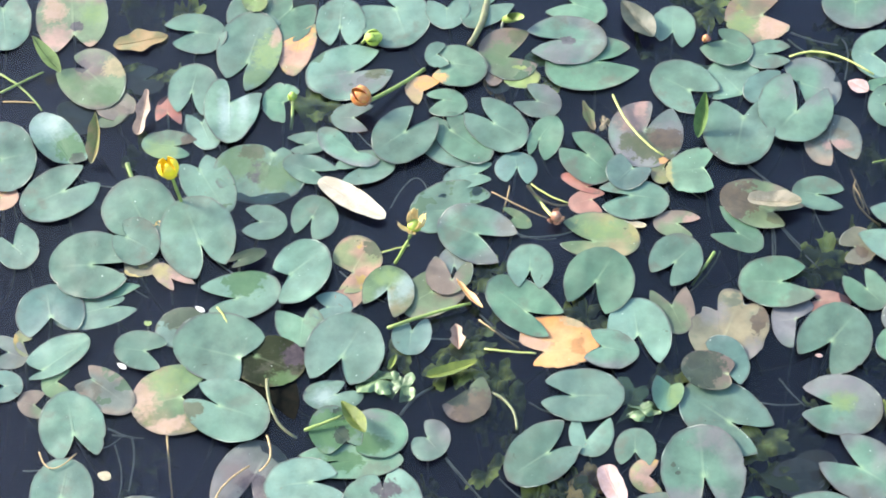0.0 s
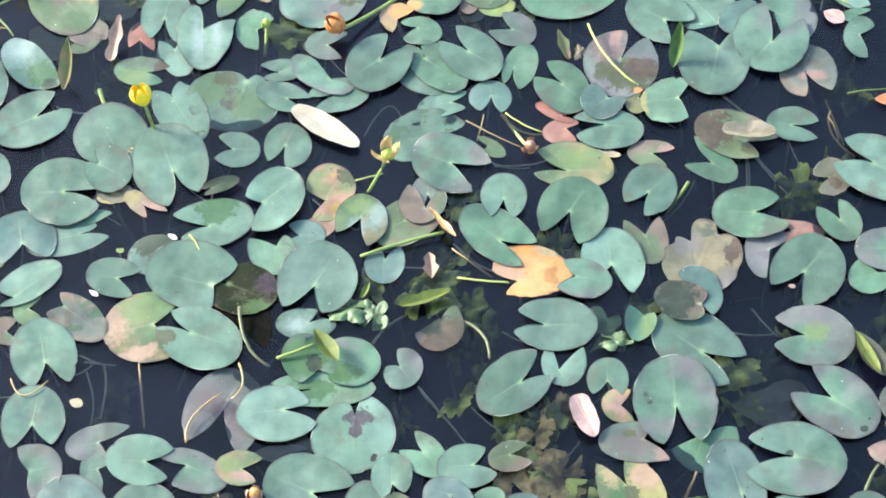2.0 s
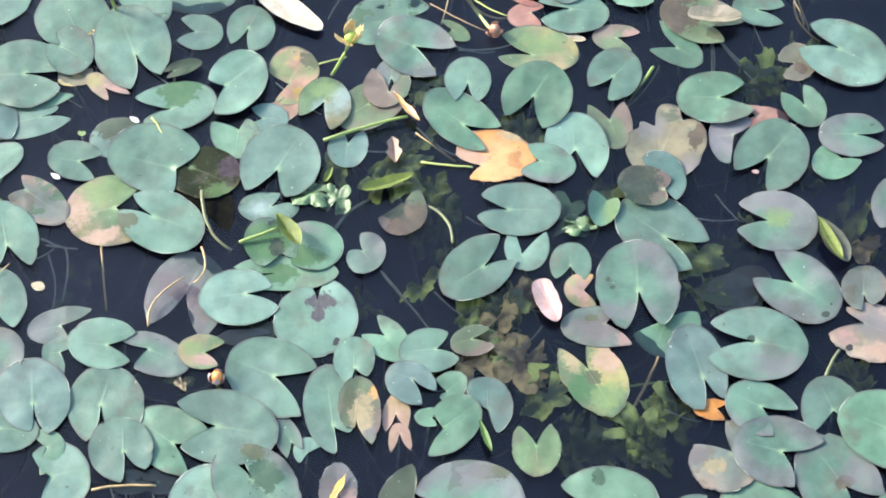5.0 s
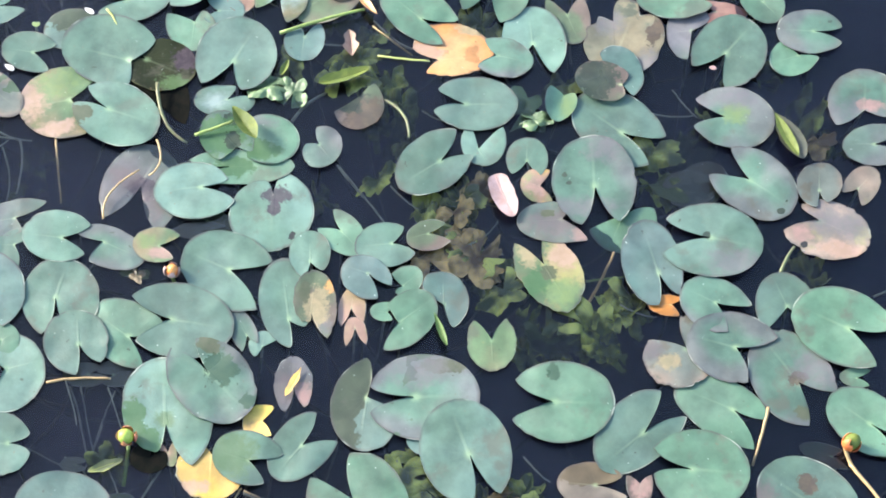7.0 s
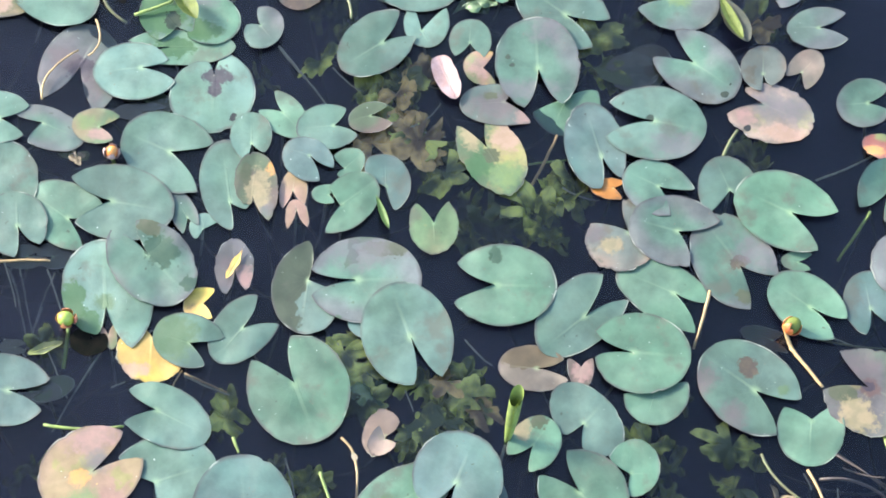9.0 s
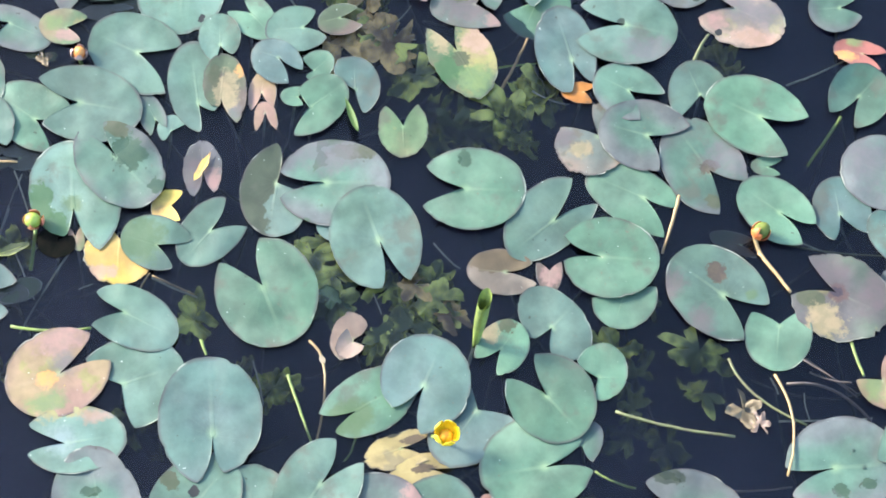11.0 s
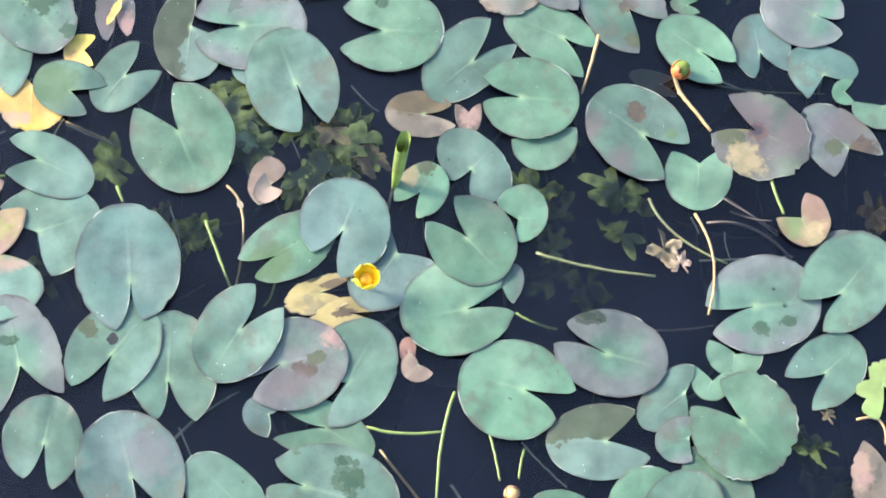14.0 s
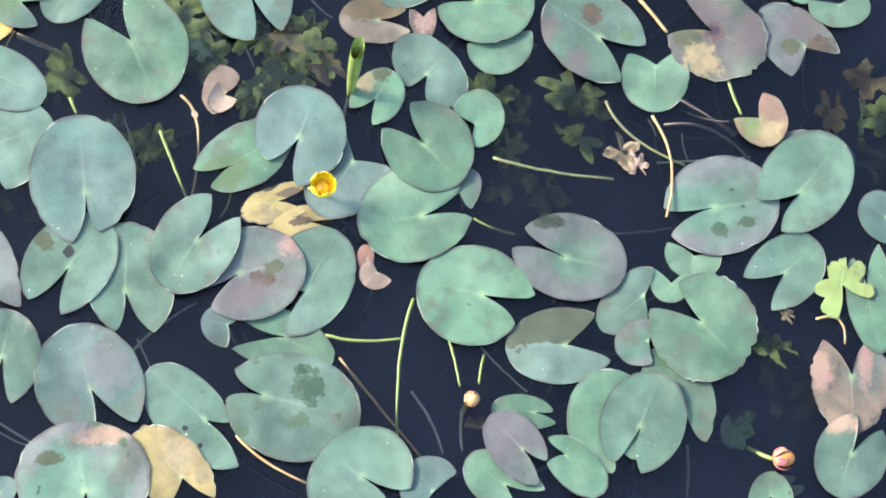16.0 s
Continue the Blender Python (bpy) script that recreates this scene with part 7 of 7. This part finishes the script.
def dome(radius, height, rings=5, sides=14, bumps=0.0):
    verts, faces = [(0, 0, height)], []
    for j in range(1, rings + 1):
        a = 0.5 * math.pi * j / rings
        for i in range(sides):
            p = 2 * math.pi * i / sides
            r = radius * math.sin(a) * (1 + bumps * (i % 2))
            verts.append((r * math.cos(p), r * math.sin(p), height * math.cos(a)))
    faces += [(0, 1 + i, 1 + (i + 1) % sides) for i in range(sides)]
    for j in range(rings - 1):
        a, b = 1 + j * sides, 1 + (j + 1) * sides
        faces += [(a + i, b + i, b + (i + 1) % sides, a + (i + 1) % sides) for i in range(sides)]
    faces.append(tuple(1 + (rings - 1) * sides + i for i in range(sides))[::-1])
    return verts, faces


def ball(rx, rz, sides=12, rings=8, wrinkle=0.0, seed=0):
    verts, faces = [(0, 0, rz)], []
    for j in range(1, rings):
        a = math.pi * j / rings
        for i in range(sides):
            p = 2 * math.pi * i / sides
            r = rx * math.sin(a) * (1 + wrinkle * noise.noise((3 * math.cos(p) + seed, 3 * math.sin(p), 4 * a)))
            verts.append((r * math.cos(p), r * math.sin(p), rz * math.cos(a)))
    verts.append((0, 0, -rz))
    faces += [(0, 1 + i, 1 + (i + 1) % sides) for i in range(sides)]
    for j in range(rings - 2):
        a, b = 1 + j * sides, 1 + (j + 1) * sides
        faces += [(a + i, b + i, b + (i + 1) % sides, a + (i + 1) % sides) for i in range(sides)]
    last = 1 + (rings - 2) * sides
    faces += [(len(verts) - 1, last + (i + 1) % sides, last + i) for i in range(sides)]
    return verts, faces


def flower(label, head, foot, size, tone, petals, open_by, lean=(0, 0), core=STIGMA, stalk_tone="green", ragged=False, stalk=0.0035, reach=None):
    """A flower or bud: head of cupped petals round a disc, on a stalk that comes from foot."""
    hx, hy, hz = head
    root = thing("water_lily_flower" if open_by > 0.3 else "water_lily_bud", label, "flower" if open_by > 0.3 else "flower bud", hx, hy, hz, group="flowers and buds")
    rnd = random.Random(int(9000 * (hx + 2 * hy) % 1000))
    tip = Matrix.Rotation(radians(lean[0]), 4, "X") @ Matrix.Rotation(radians(lean[1]), 4, "Y")
    for i in range(petals):
        inner = i % 2 if petals > 5 else 0
        wide = open_by > 0.3
        v, f = cup_petal(size * (0.56 if wide else 0.44) * (1 - 0.06 * inner), reach or (100 if wide else rnd.uniform(112, 142)), (200 if wide else rnd.uniform(150, 190)) / petals, 0.5 if ragged else 0.06 if wide else 0.22, 0.001, rnd.uniform(0, 50))
        ob = part("petal", mesh_of("petal", v, f, tone), root)
        ob.matrix_local = tip @ Matrix.Rotation(2 * math.pi * (i + rnd.uniform(-0.08, 0.08)) / petals, 4, "Z") @ Matrix.Rotation(rnd.uniform(-0.5, 0.6) if ragged else 0.0 if wide else rnd.uniform(-0.10, 0.22), 4, "Y")
    if open_by > 0.3:
        v, f = dome(size * 0.30, size * 0.42, 5, 20, 0.12)
        ob = part("stigma_disc", mesh_of("stigma_disc", v, f, core), root, "orange ribbed disc in the middle")
    else:
        v, f = ball(size * 0.36, size * 0.46, 12, 8, 0.10, rnd.uniform(0, 9))
        v = [(p[0], p[1], p[2] + size * 0.45) for p in v]
        ob = part("bud_core", mesh_of("bud_core", v, f, core), root)
    ob.matrix_local = tip
    fx, fy, fz = foot
    rel = Vector((fx - hx, fy - hy, fz - hz))
    line = bend((0, 0, 0.001), 0.5 * rel + Vector((0, 0, -0.004)), rel, 9)
    v, f = tube(line, [stalk] * 9, 8)
    part("stalk", mesh_of("stalk", v, f, STEM_MATS[stalk_tone]), root)
    return root


flower("open yellow cup-shaped water lily flower on green stalk", (-0.605, 0.321, 0.084), (-0.595, 0.317, 0.002), 0.040, PETAL, 5, 0.40, (-6, -10), reach=150, core=PETAL)
flower("withered yellow-tan water lily flower on green stalk", (-0.102, 0.177, 0.095), (-0.146, 0.160, 0.004), 0.044, WILTED, 7, 0.55, (-15, 10), core=SEPAL_GREEN, ragged=True)
flower("spent orange-brown water lily seed head on green stalk", (-0.228, 0.571, 0.030), (-0.118, 0.689, 0.004), 0.040, SEPAL_ORANGE, 6, 0.40, (-10, -45), core=SEPAL_DARK, stalk=0.004, reach=160)
flower("small withered red-brown lily bud on tan stalk", (0.166, 0.274, 0.008), (0.113, 0.369, -0.006), 0.030, SEPAL_DARK, 5, 0.22, (25, 25), core=SEPAL_DARK, stalk_tone="pale", ragged=True)
flower("orange-pink closed lily bud floating between green pads", (-0.304, -0.544, 0.006), (-0.281, -0.581, -0.030), 0.032, PINK, 4, 0.26, (10, 20), core=SEPAL_ORANGE)
flower("red and green lily bud in a gap beside pads", (-0.340, -0.876, 0.008), (-0.346, -0.953, -0.025), 0.038, SEPAL_RED, 4, 0.24, (20, -10), core=SEPAL_GREEN)
flower("orange and yellow-green lily bud on a tan stalk", (0.883, -0.860, 0.016), (0.895, -0.888, 0.004), 0.038, SEPAL_ORANGE, 3, 0.22, (-20, 35), core=LEAF_YELLOW, stalk_tone="tan")
flower("open bright yellow water lily flower with orange disc", (0.369, -1.254, 0.040), (0.347, -1.240, 0.004), 0.038, PETAL, 5, 0.38, (6, 6), reach=124)
flower("round yellow-brown lily bud with dark sepals", (0.601, -1.593, 0.006), (0.590, -1.614, -0.025), 0.031, SEPAL_DARK, 4, 0.2, (25, 15), core=SEPAL_BROWN)
flower("pink and yellow lily bud lying on the water", (1.074, -1.694, 0.010), (1.038, -1.671, -0.005), 0.038, SEPAL_PINK, 5, 0.2, (0, 70), core=SEPAL_ORANGE)
flower("plump yellow-green closed lily bud between pads", (-0.251, 0.772, 0.010), (-0.279, 0.771, -0.020), 0.042, SEPAL_GREEN, 5, 0.2, (0, 75), core=SEPAL_GREEN)
flower("small green lily bud on a drooping stalk", (-0.391, 0.592, 0.014), (-0.392, 0.530, -0.010), 0.022, SEPAL_GREEN, 5, 0.2, (-10, 0), core=SEPAL_GREEN)
flower("tiny dark red lily bud on a thin stalk", (0.479, 0.759, 0.012), (0.487, 0.825, -0.010), 0.020, SEPAL_RED, 5, 0.2, (0, 0), core=SEPAL_RED, stalk_tone="dim", stalk=0.002)


# ---- fallen and folded leaves ----
def blown_leaf(name, label, category, x, y, z, turn, long, wide, material, teeth=0, depth=0.0, fold=0.0, tone_turn=0.0, seed=1, stalk=0.0, blunt=0.8, stand=0.0):
    """A fallen leaf, tip towards +y: a spindle with optional lobes along its margin, folded up along its midrib;
    stand: degrees by which it is raised round its foot."""
    off = seed * 3.7
    half = []
    n = 30
    for i in range(n + 1):
        t = i / n
        w = 0.5 * wide * (math.sin(math.pi * min(1, t ** 0.85)) ** blunt if 0 < t < 1 else 0.0)
        if teeth:
            w *= 1 - depth * (0.5 + 0.5 * math.cos(2 * math.pi * teeth * t + off))
        w *= 1 + 0.10 * noise.noise((5 * t, off, 0))
        half.append((w, long * (t - 0.5)))
    outline = half + [(-w * (1 + 0.15 * noise.noise((6 * y2 / long, off, 4.0))), y2) for w, y2 in half[-2:0:-1]]

    def lift(px, py, r):
        return fold * abs(px) + 0.05 * wide * noise.noise((px / wide * 2 + off, py / wide * 2, off)) + 0.5 * fold * py * py / long

    v, f, uv = leaf_sheet(outline, (0.3, 0.6, 0.85, 1.0), lift, 0.0006)
    root = thing(name, label, category, x, y, z, turn)
    root.matrix_world = pose(x, y, z, 0, 0, turn) @ pose(0, 0, 0, stand) @ pose(0, 0.5 * long if stand else 0.0, 0)
    part("blade", mesh_of("blade", v, f, material, uv), root)
    if stalk:
        a, fz = Vector((0, -0.5 * long, lift(0, -0.5 * long, 1))), 0.0
        line = bend(a, a + Vector((0.1 * stalk, -0.5 * stalk, fz)), a + Vector((0, -stalk, -0.004)), 6)
        tv, tf = tube(line, [0.0012] * 6, 6)
        part("leaf_stalk", mesh_of("leaf_stalk", tv, tf, STEM_MATS["tan"]), root)
    else:
        line = [(0, long * (t / 8 - 0.48) * 0.94, lift(0, long * (t / 8 - 0.48), 0.5) + 0.0004) for t in range(9)]
        tv, tf = tube(line, [0.0007] * 9, 5)
        part("midrib", mesh_of("midrib", tv, tf, material), root)
    return root


blown_leaf("willow_leaf", "cream dry willow leaf floating on the water", "leaf", -0.244, 0.320, 0.008, -126, 0.177, 0.058, PALE_CREAM, 1.6, 0.12, 0.25, seed=3, blunt=0.42)
blown_leaf("lobed_leaf", "tan and green lobed leaf floating on water", "leaf", -0.744, 0.774, 0.006, -76, 0.122, 0.070, BROWN_MIX, 2.3, 0.28, 0.1, seed=4)
blown_leaf("dead_leaf", "pinkish white oval leaf floating on the water", "leaf", 0.290, -0.366, 0.012, -159, 0.098, 0.047, PINK, 0, 0, 0.25, seed=5, blunt=0.45)
blown_leaf("dead_leaf", "olive-tan folded leaf edge on a brown pad", "leaf", 0.606, 0.306, 0.020, -93, 0.108, 0.046, FLAP_TAN, 1.4, 0.2, 0.5, seed=6, blunt=0.4)
blown_leaf("dead_leaf", "small pale pink oval leaf floating on water", "leaf", 0.791, 0.632, 0.006, 53, 0.050, 0.039, PINK, 0, 0, 0.2, seed=7)
blown_leaf("dead_leaf", "red curled leaf scrap half under the water", "leaf", 0.894, 0.404, 0.002, 84, 0.067, 0.039, SEPAL_RED, 0, 0, 0.5, seed=8)
blown_leaf("dead_leaf", "crumpled pinkish brown leaf standing in the water", "leaf", -0.714, 0.504, 0.000, -12, 0.101, 0.034, PINK_TAN, 2, 0.4, 0.35, seed=9, blunt=0.4, stand=30)
blown_leaf("dead_leaf", "crumpled pinkish brown leaf scrap on submerged leaves", "leaf", -0.012, -0.027, 0.006, 9, 0.064, 0.034, PINK_TAN, 2, 0.4, 0.9, seed=10)


wavy_leaf("pale", 0.340, -0.188, 0.004, 0.030)
blown_leaf("folded_leaf", "yellow-green leaf folded over a dark withered pad", "leaf", -0.018, -0.108, 0.014, -68, 0.104, 0.030, LEAF_YELLOW, 1.5, 0.15, 0.5, seed=41, blunt=0.6)
blown_leaf("folded_leaf", "small olive-yellow leaf standing among the pads", "leaf", -0.133, -0.090, 0.012, -18, 0.040, 0.014, LEAF_YELLOW, 1.5, 0.15, 0.8, seed=42, blunt=0.6)
wavy_leaf("pale", -0.161, -0.124, 0.004, 0.038)
wavy_leaf("pale", -0.114, -0.143, 0.005, 0.034)
blown_leaf("folded_leaf", "green folded young leaf lying on lily pads", "leaf", -0.195, -0.233, 0.030, 36, 0.088, 0.034, LEAF_YELLOW, 0, 0, 0.8, seed=12)
blown_leaf("folded_leaf", "dark green folded leaf standing among pads", "leaf", 0.459, 0.498, 0.000, -15, 0.099, 0.028, LEAF_GREEN, 0, 0, 0.8, seed=13, stand=54)
blown_leaf("folded_leaf", "narrow tan-olive folded leaf standing upright", "leaf", -0.796, 0.429, 0.000, -14, 0.112, 0.030, TAN_MIX, 0, 0, 1.0, seed=14, stand=54)
blown_leaf("folded_leaf", "dark leaf folded over with yellow-green edge", "leaf", 0.815, -0.224, 0.016, 25, 0.110, 0.045, DARK_LEAF, 0, 0, 0.3, seed=15)
blown_leaf("folded_leaf", "dark leaf folded over, yellow edge turned up", "leaf", 0.333, 0.819, 0.014, 32, 0.127, 0.060, DARK_LEAF, 0, 0, 0.4, seed=16)
blown_leaf("leaf_edge", "bright yellow-green upturned edge of a folded leaf", "leaf", 0.807, -0.225, 0.024, 23, 0.103, 0.022, LEAF_YELLOW, 0, 0, 0.4, seed=18)
blown_leaf("grass_blade", "dark green grass blade scrap on a pad", "grass", 0.187, -0.656, 0.022, 21, 0.071, 0.012, LEAF_GREEN, 0, 0, 0.6, seed=19)
blown_leaf("leaf_scrap", "narrow yellow leaf scrap lying on a dried pad", "leaf", -0.066, -0.759, 0.008, -23, 0.062, 0.016, PETAL_DULL, 2, 0.3, 0.2, seed=31)
blown_leaf("folded_leaf", "dark olive folded leaf leaning over lily pads", "leaf", -0.911, 0.684, 0.000, 49, 0.098, 0.032, WAVY_MATS["olive"], 0, 0, 0.8, seed=32, stand=38)
blown_leaf("dead_leaf", "pale tan curled leaf scrap standing in water", "leaf", 0.243, 0.515, 0.000, 26, 0.067, 0.026, TAN_MIX, 2, 0.3, 0.7, seed=33, stand=36)
blown_leaf("dead_leaf", "thin cream leaf scrap beside a green pad", "leaf", 0.328, 0.260, 0.003, 83, 0.050, 0.017, CREAM, 0, 0, 0.3, seed=34)
blown_leaf("dead_leaf", "dull olive rotting leaf strip on the water", "leaf", -0.375, -0.928, 0.002, -67, 0.064, 0.022, WAVY_MATS["olive"], 2, 0.2, 0.3, seed=35)
blown_leaf("dead_leaf", "tiny tan leaf scrap floating on the water", "leaf", -0.657, -0.348, 0.002, 68, 0.029, 0.021, CREAM, 0, 0, 0.2, seed=36)
blown_leaf("dead_leaf", "reddish brown withered leaf stem among pads", "leaf", 0.008, 0.068, 0.018, 38, 0.090, 0.017, SEPAL_BROWN, 2, 0.3, 0.8, seed=37)
blown_leaf("dead_leaf", "tiny tan leaf scrap floating on the water", "leaf", 0.160, -1.110, 0.002, 30, 0.016, 0.011, CREAM, 0, 0, 0.2, seed=38)
blown_leaf("white_petal", "tiny white petal floating on the water", "petal", -0.524, 0.043, 0.004, 56, 0.025, 0.011, WHITE, seed=20)
blown_leaf("white_petal", "tiny white petal floating on the water", "petal", -0.659, -0.099, 0.008, 57, 0.024, 0.011, WHITE, seed=21)
blown_leaf("white_petal", "tiny white petal floating on the water", "petal", 0.676, -0.066, 0.012, 78, 0.015, 0.009, PINK, seed=22)


def rolled_leaf(label, foot, tip, radius):
    """A young leaf still rolled into a tube, open at its tip."""
    a, b = Vector(foot), Vector(tip)
    root = thing("rolled_leaf", label, "leaf", *foot)
    ahead = (b - a).normalized()
    across = ahead.cross(Vector((0, 0, 1))).normalized()
    up = across.cross(ahead)
    verts, faces, turns, n = [], [], 34, 10
    for j in range(n):
        t = j / (n - 1)
        r = radius * (0.45 + 0.75 * math.sin(0.5 * math.pi * min(1, 1.3 * t)))
        for i in range(turns):
            w = 2.35 * math.pi * i / (turns - 1)
            q = r * (0.55 + 0.45 * i / (turns - 1))
            verts.append(t * (b - a) + q * (math.cos(w) * across + math.sin(w) * up) + 0.018 * t * math.sin(w) * ahead * -1)
    for j in range(n - 1):
        for i in range(turns - 1):
            q = j * turns + i
            faces.append((q, q + 1, q + turns + 1, q + turns))
    part("blade", mesh_of("blade", verts, faces, STEM_MATS["green"]), root)
    line = bend((0, 0, 0), (-0.01, -0.03, -0.03), (-0.02, -0.08, -0.12), 7)
    v, f = tube(line, [0.003] * 7, 7)
    part("stalk", mesh_of("stalk", v, f, STEM_MATS["dim"]), root)
    return root


rolled_leaf("bright green young leaf rolled into a tube", (0.412, -1.073, -0.010), (0.424, -1.045, 0.120), 0.011)
rolled_leaf("small curled bright green leaf tip above the water", (0.045, 0.831, 0.004), (0.071, 0.820, 0.030), 0.012)
stem("olive", (0.007, 0.916, -0.005), (-0.002, 0.820, 0.010), (-0.026, 0.751, 0.014), 0.0085)


def water_drop(x, y, z, size):
    """A bead of water resting on a pad."""
    v, f = dome(size, size * 0.38, 5, 14)
    ob = new("water_drop", mesh_of("water_drop", v, f, DROP))
    ob.matrix_world = pose(x, y, z)
    return tagged(ob, "clear round bead of water on a lily pad", "water drop", "water drops")


DROP = bpy.data.materials.new("water_bead")
DROP.use_nodes = True
bead = DROP.node_tree.nodes["Principled BSDF"]
bead.inputs["Roughness"].default_value, bead.inputs["IOR"].default_value, bead.inputs["Transmission Weight"].default_value = 0.02, 1.33, 1.0
water_drop(1.012, -1.230, 0.005, 0.0034)
water_drop(1.036, -1.240, 0.005, 0.004)
water_drop(1.053, -1.269, 0.005, 0.0042)
water_drop(1.001, -1.200, 0.005, 0.002)
